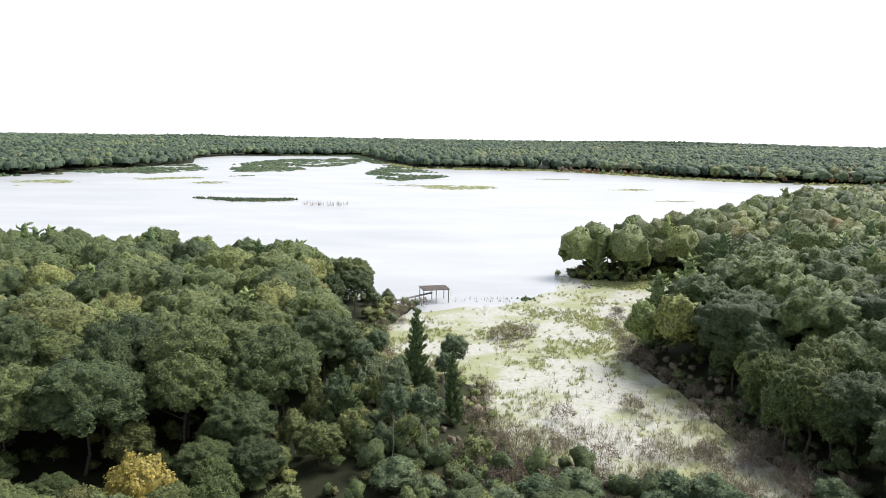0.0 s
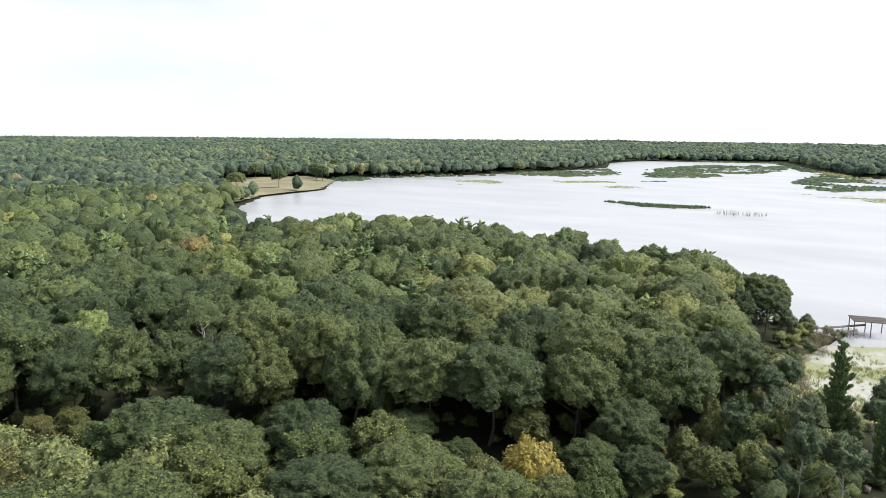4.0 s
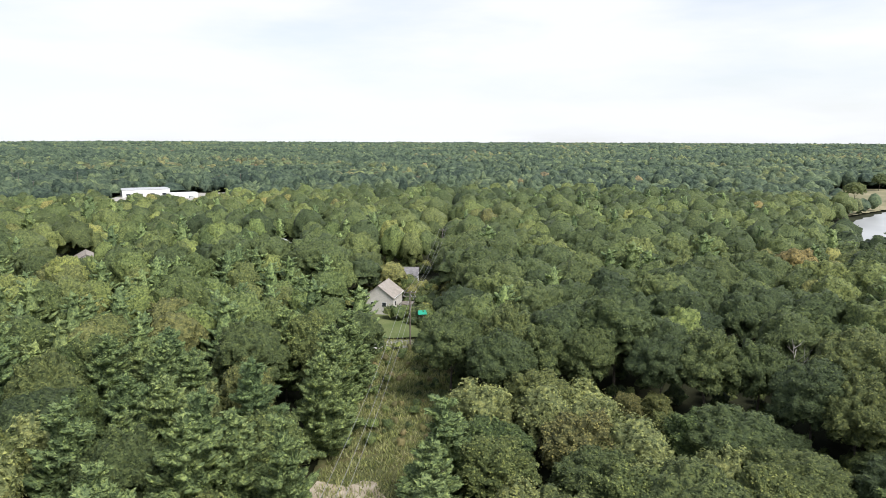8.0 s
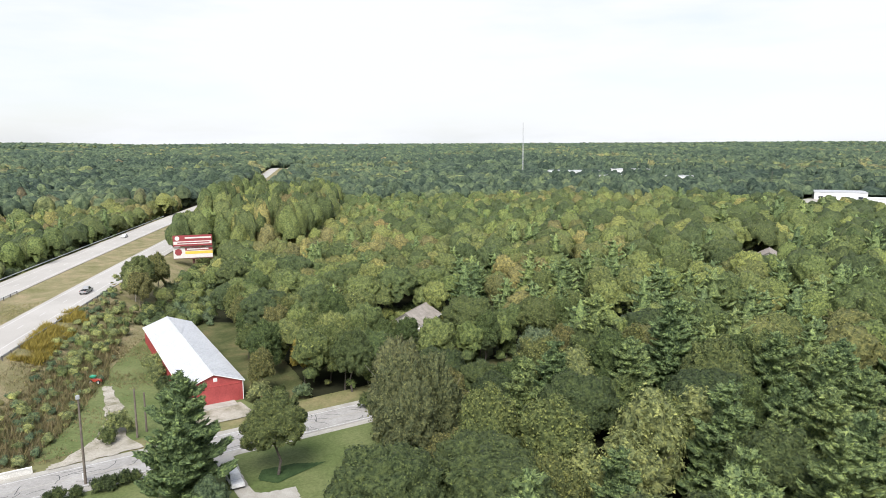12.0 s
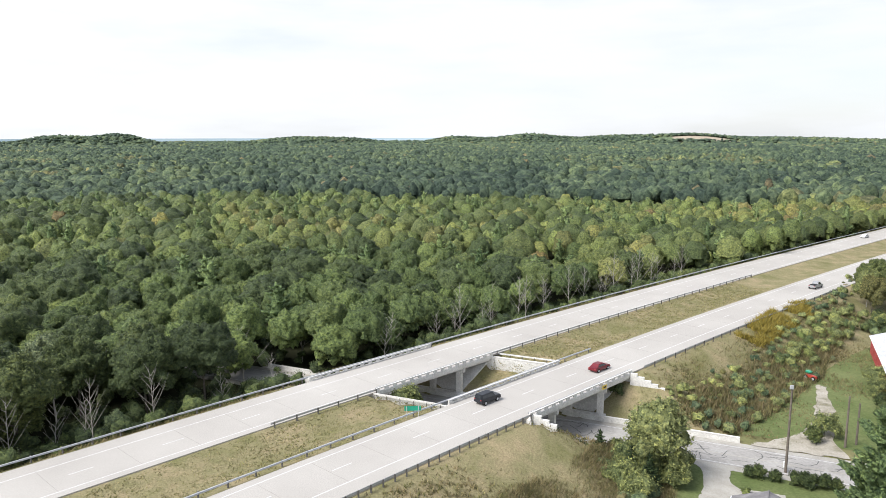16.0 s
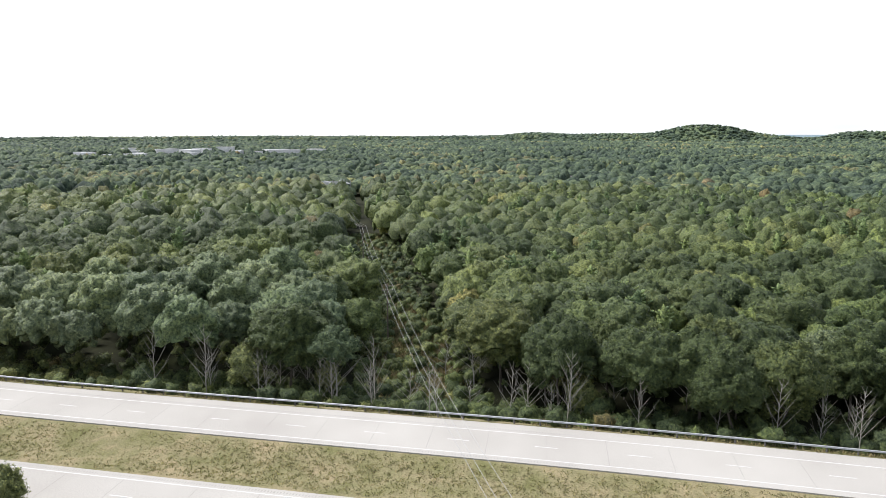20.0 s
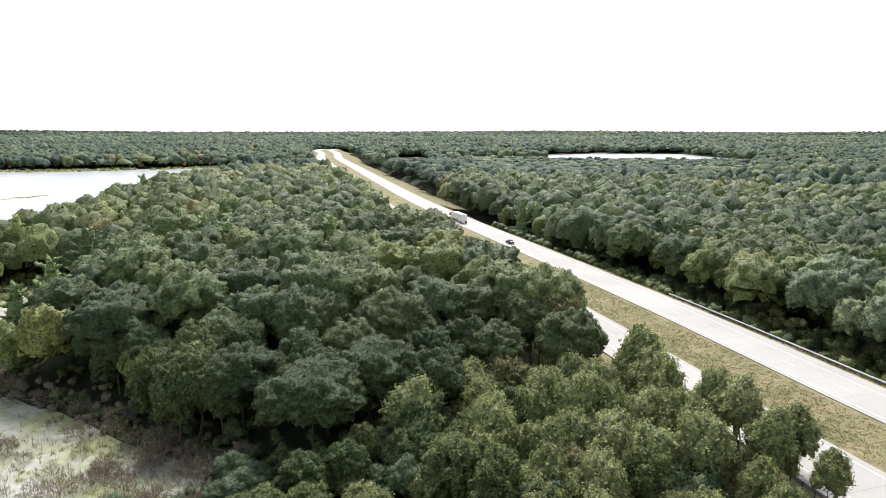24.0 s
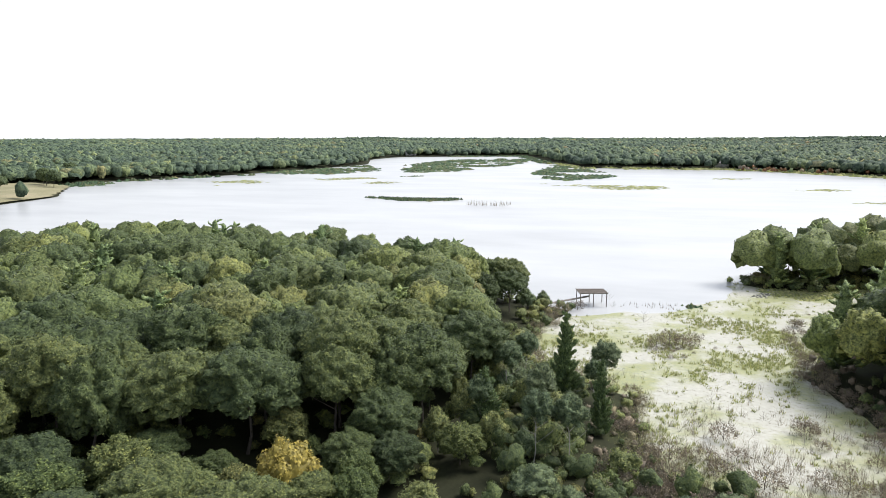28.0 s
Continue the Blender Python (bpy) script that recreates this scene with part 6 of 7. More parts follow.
# ---- green bridge sign and yellow plate ----
c = np.array([21.4, -96.6])
k = math.atan2(c[1], c[0]) - math.pi / 2
sign = thing("road_sign", "green road sign on two posts in the median", "sign", at=(c[0], c[1], 7.0), turn=k)
part("plate", box(2.5, 0.06, 0.75, (0, 0, 2.3), 0.02), GREENSIGN, sign)
part("writing", box(2.0, 0.03, 0.2, (0, 0.04, 2.3)), WHITE, sign, "row of small white letters")
for x in (-0.9, 0.9):
    part("post", rod((x, -0.05, -0.6), (x, -0.05, 2.65), 0.045), STEEL, sign)
c = bp(-18.75, -4.5)
plate = thing("warning_plate", "yellow clearance plate on the bridge rail", "sign", at=(c[0], c[1], 7.9), turn=math.atan2(BH[1], BH[0]))
part("plate", box(1.2, 0.05, 0.7, (0, 0, 0)), YEL, plate)
part("writing", box(0.7, 0.02, 0.25, (0, 0.035, 0)), TAR, plate, "black figures")
part("bracket", box(0.1, 0.3, 0.1, (0, -0.15, 0.1)), STEEL, plate)


# ---- poles and wires ----
def utility_pole(x, y, high, label, arms=((0.6, 2.6),), turn=math.atan2(LINE_N[1], LINE_N[0]), mat=None):
    z = float(land_height(np.array([[x, y]], float))[0])
    ob = thing("utility_pole", label, "utility pole", "power line poles", at=(x, y, z), turn=turn)
    part("pole", rod((0, 0, -1), (0, 0, high), 0.19, 0.13, 10), mat or POLEWOOD, ob)
    for drop, length in arms:
        arm = part("crossarm", box(length, 0.12, 0.14, (0, 0.16, high - drop), 0.01), WOOD, ob)
        for f in (-0.46, 0.12, 0.46):
            part("insulator", rod((f * length, 0.16, high - drop + 0.07), (f * length, 0.16, high - drop + 0.35), 0.06, 0.04, 8), STEEL, arm)
    return np.array([x, y, z + high - 0.3])


tops = [utility_pole(x, y, h, "brown timber power pole with crossarms standing in a clearing", ((0.5, 2.6), (1.5, 2.6)) if abs(x) < 200 else ((0.5, 2.6),)) for x, y, h in
        ((-664, 159, 16), (-419, 95, 15), (-252, 46, 15), (-154, 21, 14), (-56, -0.5, 14), (44, -23, 15), (152, -44, 14), (240, -63, 16), (351, -84, 15), (490, -112, 15))]
for off in (-1.2, 0.3, 1.2):
    for a, b in zip(tops, tops[1:]):
        line = thing("power_line", "thin sagging power line wire", "wire", "power line wires")
        a1, b1 = a + np.array([*(LINE_N * off), 0]), b + np.array([*(LINE_N * off), 0])
        t = np.linspace(0, 1, 17)
        pts = a1 + (b1 - a1) * t[:, None]
        sag = np.linalg.norm(b1 - a1) * 0.022
        pts[:, 2] -= sag * 4 * t * (1 - t)
        side = np.array([*(LINE_N * 0.025), 0])
        ring = np.stack([pts + side, pts - side * 0.5 + (0, 0, 0.022), pts - side * 0.5 - (0, 0, 0.022)], 1).reshape(-1, 3)
        f = [(i * 3 + j, i * 3 + (j + 1) % 3, i * 3 + 3 + (j + 1) % 3, i * 3 + 3 + j) for i in range(len(pts) - 1) for j in range(3)]
        part("wire", mesh_from("wire", ring, f, WIRE), None, line)
lamp_pole = thing("street_lamp", "tall brown timber light pole beside the lower road", "street lamp", at=(-33.2, -99.6, 1.4))
part("pole", rod((0, 0, -1), (0, 0, 13.2), 0.2, 0.13, 12), POLEWOOD, lamp_pole)
part("lamp_head", box(0.5, 0.28, 0.6, (0.1, 0.1, 13.1), 0.05), STEEL, lamp_pole, "grey transformer-like lamp head")
part("meter_box", box(0.5, 0.3, 0.9, (-0.2, -0.9, 0.9), 0.03), WHITE, lamp_pole, "white metal box")
for x, y, h in ((-45.2, -109.8, 8.5), (-47.3, -111.0, 7.0), (-585, -60, 19), (-610, -190, 20), (-640, -250, 22), (-600, -230, 20), (-520, -190, 18)):
    utility_pole(x, y, h, "slender pole by a yard or track", ((0.5, 1.6),) if x < -100 else ())
# the substation
yard = thing("substation", "lattice of pale steel frames in a gravel yard", "substation", at=(512, -114, 3))
for i in range(5):
    for j in range(3):
        part("frame_leg", rod((i * 9 - 18, j * 11 - 11, 0), (i * 9 - 18, j * 11 - 11, 13 - 2 * (j % 2)), 0.22, None, 4), STEEL, yard)
    part("beam", rod((i * 9 - 18, -11, 10.8), (i * 9 - 18, 11, 10.8), 0.22, None, 4), STEEL, yard)
for j in range(3):
    part("beam", rod((-18, j * 11 - 11, 10.9), (18, j * 11 - 11, 10.9), 0.2, None, 4), STEEL, yard)
    part("transformer", box(4, 3, 4, (j * 9 - 10, 2, 2), 0.2), STEEL, yard)

# ---- small things round the barn ----
tractor = thing("garden_tractor", "small red and green garden tractor on the grass", "tractor", at=(-50.5, -140.5, 1.95), turn=2.2)
part("body", loft([(-0.9, 0.4), (-0.9, 0.9), (0.1, 1.0), (1.2, 0.95), (1.3, 0.4)], 0.8, 0.1), plain("tractor_red", (0.4, 0.05, 0.03)), tractor)
part("canopy", box(1.1, 1.0, 0.3, (-0.4, 0, 1.5), 0.1), plain("tarp_green", (0.03, 0.35, 0.2)), tractor, "green tarpaulin cover")
wheels(tractor, (-0.7, 0.9), 1.1, 0.42)
pump = thing("mower", "red mower standing under the trees beside the barn", "mower", at=(-69.3, -109.5, 1.75), turn=0.6)
part("body", loft([(-0.7, 0.25), (-0.7, 0.7), (0.2, 0.8), (0.8, 0.5), (0.8, 0.25)], 0.8, 0.1), plain("mower_red", (0.45, 0.06, 0.03)), pump)
wheels(pump, (-0.45, 0.55), 0.9, 0.25)
play = thing("playset", "timber playset with a green roof on the lawn", "playset", at=(-176, 27, 2.0))
for x in (-0.8, 0.8):
    for y in (-0.8, 0.8):
        part("leg", box(0.12, 0.12, 3.4, (x, y, 1.3)), WOOD, play)
part("platform", box(1.8, 1.8, 0.1, (0, 0, 1.4)), WOOD, play)
part("roof", loft([(-1.3, 2.6), (0, 3.5), (1.3, 2.6)], 2.4, 0.2), plain("green_canvas", (0.02, 0.33, 0.20)), play, "green canvas roof")
part("swing_beam", rod((0.8, 0, 2.4), (4.2, 0, 2.4), 0.07), WOOD, play)

# ---- the ruined platform at the edge of the cove ----
pier = thing("platform", "weathered roofed timber platform standing in the shallows", "platform", at=(-2.5, 207, 0), turn=0.25)
part("roof", box(8.2, 6.2, 0.16, (0, 0, 4.0), 0.02), WOOD, pier, "flat slatted roof")
for k in range(9):
    part("slat", box(8.4, 0.3, 0.1, (0, -2.9 + k * 0.72, 4.13)), WOOD, pier)
for x in (-3.8, 0, 3.8):
    for y in (-2.8, 2.8):
        part("post", box(0.2, 0.2, 5.2, (x, y, 1.4)), WOOD, pier)
part("ramp", (lambda v: (v, [(0, 1, 2, 3), (7, 6, 5, 4), (0, 4, 5, 1), (1, 5, 6, 2), (2, 6, 7, 3), (3, 7, 4, 0)]))(
    [(-12, -2.2, 1.0), (-1, -2.2, 3.0), (-1, -0.8, 3.0), (-12, -0.8, 1.0), (-12, -2.2, 0.85), (-1, -2.2, 2.85), (-1, -0.8, 2.85), (-12, -0.8, 0.85)]), WOOD, pier, "sloping gangway")
for x in (-10, -6):
    part("ramp_post", box(0.15, 0.15, 2.4, (x, -1.5, 0.6)), WOOD, pier)

# ---- singled-out trees ----
plant("autumn", -34, 73, 1.3, label="young maple turned orange-yellow among green crowns")
plant("pine", -5, 127, 0.9, wide=0.62, which=0, label="ragged spruce standing at the cove's edge")
plant("pine", 2, 114, 0.78, wide=0.55, which=2, label="slim spruce beside the duckweed cove")
plant("pine", 55, 256, 0.72, label="lone pine at the tip of the wooded point")
plant("dead", -99, 78, 1.5, label="white skeleton of a dead tree among oaks")
plant("pine", -40.3, -85.0, 1.06, which=1, label="tall spreading white pine beside the lower road", z=1.5, wide=1.0)
plant("oak", -53.2, -81.4, 0.76, which=4, label="broad low-branched maple turning red at the top on the lawn", z=1.5, wide=1.15)
plant("poplar", -14.5, -95, 1.1, which=0, label="yellow-green young tree under the highway bank", z=1.4, wide=1.2)
plant("willow", -41.0, -78.6, 0.7, label="fading grey-brown bush beside the drive", z=1.5)
for x, y, s in ((-70, -111, 0.62), (-76, -119, 0.85), (-88, -117, 0.95), (-84, -127, 0.85), (-79, -130, 0.62), (-94, -111, 0.85), (-98, -124, 0.95), (-91, -135, 0.85), (-86, -141, 0.65), (-89, -149, 0.72), (-93, -158, 0.8), (-97, -143, 0.9), (-84, -108, 0.8)):
    plant("maple", x, y, s, label="bright yellow-green maple beside the red barn")
plant("autumn", -79.5, -110.5, 1.1, label="yellowing maple beside the red barn")
for x, y, k in ((-4, -100, 1.1), (-7.8, -99.7, 1.2), (-11, -99.4, 1.2), (-12.5, -94, 1.5), (-16.5, -93, 1.1), (-9.5, -91, 1.3), (-4, -92.5, 1.0), (-18, -98.5, 1.0), (-14, -98.5, 1.4), (-11.5, -89, 1.2), (-7, -95, 1.3), (-10, -96.5, 1.5)):
    plant("shrub", x, y, k, label="dense dark bush in the thicket below the bank", z=1.4)
for x, y in ((-10.5, -93.5), (-13, -91), (-6.5, -98)):
    plant("spruce", x, y, 0.36, label="short green cedar in the thicket below the bank", z=1.4, wide=1.8)
for i in range(16):
    k = int(np.argmin(np.hypot(*(MEDIAN - MED_N * 30 - (-74 - 2.6 * i, -192 - 4.4 * i)).T)))
    x, y = MEDIAN[k] - MED_N[k] * rt.uniform(25, 34)
    if 150.3 < math.degrees(math.atan2(-x, y)) % 360 < 154.8:
        continue
    plant(("maple", "poplar", "oak", "willow")[i % 4], x, y, rt.uniform(0.6, 0.95), z=float(bank_height(np.array([[x, y]], float))[0]), label="leafy tree crowding the highway bank")
for x, y, k, w in ((-70.5, -74, 1.0, 0), (-66, -69.5, 1.0, 1), (-76, -79.5, 0.8, 1), (-63.5, -64, 0.85, 0), (-71, -66, 1.0, 1)):
    plant("cottonwood", x, y, k, which=w, z=1.5)
for i, f in enumerate(np.linspace(0, 1, 22)):
    x, y = np.array([-79.5, -87.5]) * (1 - f) + np.array([-57, -61.0]) * f + rt.normal(0, 0.7, 2)
    plant(("shrub", "willow", "shrub")[i % 3], x - 1.2, y + 0.9, rt.uniform(0.8, 1.15) if i % 3 != 1 else rt.uniform(0.4, 0.6), z=1.5, wide=1.25)
for x, y, k in ((-106, -108, 0.6), (-111, -102, 0.55), (-102, -112, 0.65), (-110, -117, 0.4), (-116, -109, 0.4)):
    plant("maple", x, y, k, label="yellow-green maple standing before the cream house")
for x, y, k in ((76, 50, 1.0), (84, 57, 1.1), (80, 43, 1.0), (88, 47, 1.05), (70, 47, 0.9), (94, 53, 1.0), (90, 38, 1.0), (84, 33, 0.95), (97, 44, 0.9), (74, 57, 1.0), (66, 53, 0.95), (92, 61, 1.0), (78, 37, 0.85), (72, 40, 0.9), (80, 63, 1.0), (86, 52, 1.1), (66, 44, 0.8), (74, 31, 0.8), (93, 32, 0.85), (88, 27, 0.8), (96, 36, 0.8), (82, 26, 0.7), (78, 22, 0.7), (92, 25, 0.75), (86, 20, 0.6), (84, 40, 0.95), (84, 46, 0.9), (104, 51, 1.0), (100, 47, 1.0)):
    plant("poplar", x, y, k * 1.2, z=float(bank_height(np.array([[x, y]], float))[0]))
for i in range(60):
    x, y = rt.uniform(60, 104), rt.uniform(20, 66)
    if float(off_median(np.array([[x, y]], float))[0]) < -27:
        plant(("poplar", "poplar", "willow")[i % 3], x, y, rt.uniform(0.75, 1.1), z=float(bank_height(np.array([[x, y]], float))[0]), label="light leafy tree in the thicket on the bank")
for k in np.nonzero((MEDIAN[:, 1] > 45) & (MEDIAN[:, 1] < 150) & (np.hypot(*MEDIAN.T) < 260))[0][::2]:
    x, y = MEDIAN[k] - MED_N[k] * rt.uniform(25.5, 32)
    plant("maple" if MEDIAN[k][1] < 58 or rt.uniform() < 0.3 else "oak", x, y, rt.uniform(0.88, 1.05), z=float(bank_height(np.array([[x, y]], float))[0]), label="dark leafy tree on the bank beside the carriageway")
for i in range(26):
    x, y = rt.uniform(-22, 6), rt.uniform(97, 141)
    if water_depth(LAKE, np.array([[x, y]], float))[0] < -0.5:
        plant(("locust", "willow", "poplar", "shrub")[i % 4], x, y, rt.uniform(0.45, 0.72) if i % 4 != 3 else 1.2, label="leafy young tree beside the duckweed cove" if i % 4 != 3 else "")
for i in range(30):
    k = int(np.argmin(np.hypot(*(MEDIAN - (108 - 5.6 * i, 18 - 8.0 * i)).T)))
    for j in range(int(rt.integers(1, 4))):
        x, y = MEDIAN[k] + MED_N[k] * rt.uniform(24.5, 30) + rt.normal(0, 1.6, 2)
        if abs(np.array([x, y]) @ ROAD_N - ROAD_D) > 9:
            plant("dead", x, y, rt.uniform(0.9, 1.35), z=float(bank_height(np.array([[x, y]], float))[0]), wide=0.6, label="tall bare bleached sapling at the highway wood's edge")
# the edge of the eastern woods behind the far guardrail
for i in range(150):
    k = int(rt.integers(len(MEDIAN)))
    o = rt.uniform(25.5, 36)
    x, y = MEDIAN[k] + MED_N[k] * o
    if not (-130 < y < 60 and math.hypot(x, y) < 190) or abs(np.array([x, y]) @ ROAD_N - ROAD_D) < 9:
        continue
    if inside(np.array([(30, -112), (50, -98), (60, -112), (62, -130), (40, -124)], float), np.array([[x, y]]))[0]:
        continue
    kind = ("willow", "poplar", "shrub", "dead", "dead", "spruce", "willow", "dead")[i % 8]
    size = {"willow": rt.uniform(0.5, 0.95), "poplar": rt.uniform(0.7, 1.15), "shrub": rt.uniform(0.9, 1.4), "dead": rt.uniform(0.7, 1.1), "spruce": rt.uniform(0.3, 0.5)}[kind]
    plant(kind, x, y, size, z=float(bank_height(np.array([[x, y]], float))[0]), wide=1.7 if kind == "spruce" else 1.0, label="short dark cedar at the highway wood's edge" if kind == "spruce" else "bare bleached sapling at the highway wood's edge" if kind == "dead" else "")
for x, y in ((-27.6, -97.6), (-28.9, -97.4), (-31.0, -96.8), (-33.6, -95.9), (-35.0, -95.6), (-37.0, -95.6), (-38.4, -95.2)):
    plant("shrub", x, y, rt.uniform(0.62, 0.85), which=0, label="clipped round evergreen shrub along the lawn", z=1.5)
for x, y in ((-41, -111), (-43.5, -113.5), (-57, -122), (-58.5, -128), (-60, -134), (-62, -139), (-67.5, -108.5), (-71, -107), (-74, -104), (-79, -91)):
    plant("shrub", x, y, rt.uniform(0.9, 1.25), z=1.7)
for x, y, s in ((-9.5, -103.5, 0.8), (-12.5, -101, 0.9), (-7, -103, 0.6), (-18, -98.5, 1.0)):
    plant("shrub", x, y, s, label="self-sown bush beside the bridge", z=1.5)
for o, d, s in ((4.6, 8.6, 1.5), (3.4, 9.4, 1.3), (0.6, 7.6, 1.1), (-17.2, -10.6, 0.9)):
    x, y = bp(o, d)
    plant("shrub", x, y, s, which=1 if o > 4 else 0, label="self-sown bush beside a bridge column", z=float(bank_height(np.array([[x, y]], float))[0]))
for x, y in ((-553, 500), (-449, 433), (-505, 540), (-488, 530), (-516, 548), (-565, 637), (-451, 388)):
    plant("oak", x, y, rt.uniform(0.9, 1.2), label="lone round tree on the lakeside field")
for x, y in ((120, -50), (112, -62), (104, -72), (128, -22), (131, -18), (96, -82), (88, -94), (60, -128), (48, -143), (36, -160), (20, -178), (8, -195), (-8, -212), (-24, -232), (140, -12)):
    for k in range(3):
        plant("dead", x + rt.normal(0, 2.5), y + rt.normal(0, 2.5), rt.uniform(0.8, 1.2), label="bare bleached sapling at the highway wood's edge")
for x, y in ((30, 128), (34, 118), (25, 112), (40, 120), (22, 135), (12, 190), (4, 206), (2, 214), (38, 140)):
    plant("dead", x, y, rt.uniform(0.25, 0.5), label="bare drowned sapling in the marsh")
for i in range(170):
    x, y = rt.uniform(2, 58), rt.uniform(80, 124)
    if rt.uniform() < np.clip((118 - y) / 22, 0.12, 1):
        plant("brush", x, y, rt.uniform(0.7, 1.5), z=0.05)
for x, y, s in ((14, 168, 1.3), (17, 171, 1.5), (20, 170, 1.3), (23, 173, 1.2), (44, 158, 1.2), (46, 150, 1.3), (47, 140, 1.2), (50, 130, 1.3), (52, 120, 1.5), (50, 250, 1.5), (52, 246, 1.6), (-12, 190, 1.4), (-10, 194, 1.5), (-6, 200, 1.2)):
    plant("brush", x, y, s, z=0.05)
edge_r, edge_l = np.array([(50, 196), (46, 172), (44, 152), (50, 134), (52, 114), (56, 94)], float), np.array([(-12, 188), (-16, 164), (-12, 150), (6, 134), (7, 119), (10, 106)], float)
for line in (smooth_line(edge_r, 2.2), smooth_line(edge_l, 3.0)):
    for x, y in line:
        plant("brush", x + rt.normal(0, 1.6), y + rt.normal(0, 1.2), rt.uniform(0.5, 1.15), z=0.05)
for i in range(22):
    x, y = 20 + rt.normal(0, 5.5), 168.5 + rt.normal(0, 3)
    plant("brush", x, y, rt.uniform(0.25, 0.5), z=0.05)
for x, y, k in ((60, 256, 0.75), (66, 258, 0.8), (58, 262, 0.8), (72, 254, 0.7), (64, 266, 0.85), (74, 262, 0.85), (70, 268, 0.9), (80, 258, 0.8), (78, 268, 0.9)):
    plant("oak", x, y, k, label="oak leaning out at the tip of the wooded point", z=0.3)
for x, y, k in ((-20, 196, 0.7), (-24, 188, 0.75), (-16, 200, 0.6), (-26, 200, 0.8), (-34, 204, 0.8), (-30, 180, 0.8), (-14, 137, 0.6), (-20, 146, 0.7), (-26, 152, 0.8)):
    plant("oak" if k > 0.7 else "willow", x, y, k, label="leafy tree at the cove's edge", z=0.5)
for x, y in smooth_line(np.array([(60, 160), (56, 148), (59, 132), (61, 112), (66, 94)], float), 6.0):
    plant("oak", x + rt.normal(0, 1.5), y, rt.uniform(0.72, 0.9), z=0.4, label="dark oak at the edge of the duckweed cove")

for i in range(26):
    p = base + ROAD_U * rt.uniform(52, 116) + ROAD_N * -rt.uniform(8.5, 14)
    plant(("maple", "shrub", "shrub", "maple", "maple", "oak")[i % 6], p[0], p[1], rt.uniform(0.55, 0.9), z=1.7)
for i in range(12):
    p = base + ROAD_U * rt.uniform(72, 116) + ROAD_N * rt.uniform(9, 22)
    plant(("maple", "oak", "locust", "shrub")[i % 4], p[0], p[1], rt.uniform(0.7, 1.0), z=1.5)
# ---- undergrowth: low bushes at the woods' edges, in clearings and on banks ----
UNDER = [crown_round(rm, rad, hi, -0.6, 10, 3, 170, size, 0.6, 2, ragged=0.3, fluff=0.26) for rad, hi, size in ((1.5, 2.4, 0.13), (1.9, 3.4, 0.15), (1.2, 1.6, 0.11))]


def undergrowth(name, places, mats, label, seed, size=(0.7, 1.3), lift=None):
    if len(places):
        woods(name, places, UNDER, mats, label, seed, size=size, smooth=True)


q = scatter(45, 330, 3.1, 61, 0.5)
om, op, rd = off_median(q), np.abs(off_powerline(q)), np.abs(q @ ROAD_N - ROAD_D)
shore = -water_depth(LAKE, q)
grows = may_grow(q, 0.5)
keepers = ((op < 12) & (om > 24) & (q[:, 0] < 330)) | ((om > 20.5) & (om < 40) & (rd > 9) & (q[:, 1] < 190)) | ((shore > -1.5) & (shore < 7) & (q[:, 1] < 280) & (om < -30))
keepers |= (q[:, 0] > -26) & (q[:, 0] < 62) & (q[:, 1] > 84) & (q[:, 1] < 150) & (shore > 0.5) & (shore < 26) & (om < -30)
keepers &= ~((rd < 8))
brown = keepers & (q[:, 0] > -4) & (q[:, 0] < 74) & (q[:, 1] > 78) & (q[:, 1] < 215) & (shore < 9)
undergrowth("undergrowth", q[brown], [BROWN, OAK, BROWN], "brown and green tangle along the cove's shore", 71, (0.35, 0.8))
keepers &= ~brown
undergrowth("undergrowth", q[keepers], [OAK, OAK, LIGHT], "tangled bushes along the woods' edge", 62, (0.6, 1.2))
west = (op < 8.5) & (q[:, 0] < -40) & (q[:, 0] > -155) & ~inside(np.array([(-103, -6), (-80, -8), (-80, 16), (-103, 14)]), q)
undergrowth("undergrowth", q[west], [WEED, LIGHT, OAK], "knee-high weeds and bracken in the power line clearing", 63, (0.35, 0.7))
yards = (inside(np.array([(-197, 8), (-160, 33), (-158, 40), (-206, 46), (-210, 8)], float), q) | inside(np.array([(-208, 14), (-208, 44), (-224, 44), (-226, 16)], float), q) | inside(np.array([(-242, 14), (-242, 44), (-256, 44), (-256, 14)], float), q)) & (np.hypot(q[:, 0] + 192, q[:, 1] - 18.5) > 9)
undergrowth("undergrowth", q[yards], [OAK, LIGHT, OAK], "bushes and saplings round the houses", 59, (0.8, 1.5))
tip = np.stack([rt.uniform(50, 86, 90), rt.uniform(247, 274, 90)], 1)
undergrowth("undergrowth", tip[water_depth(LAKE, tip) < -0.5], [OAK, LIGHT, OAK], "bushes at the tip of the wooded point", 57, (0.9, 1.5))
gap = inside(np.array([(-134, -240), (-106, -252), (-72, -178), (-90, -164)], float), q) & (om < -30)
undergrowth("undergrowth", q[gap], [OAK, LIGHT, GREY], "bushes in front of the billboard", 58, (0.9, 1.7))
q2 = scatter(60, 260, 2.2, 64, 0.5)
om2, rd2 = off_median(q2), np.abs(q2 @ ROAD_N - ROAD_D)
field = np.array([(-8, -114), (-28, -113), (-44, -134), (-60, -158), (-80, -192), (-112, -250), (-78, -215), (-46, -176), (-20, -140)], float)
clump = np.array([noise.noise((x * 0.07, y * 0.07, 4.0)) for x, y in q2])
f2 = inside(field, q2) & (om2 < -26)
pick = np.random.default_rng(4).uniform(size=len(q2))
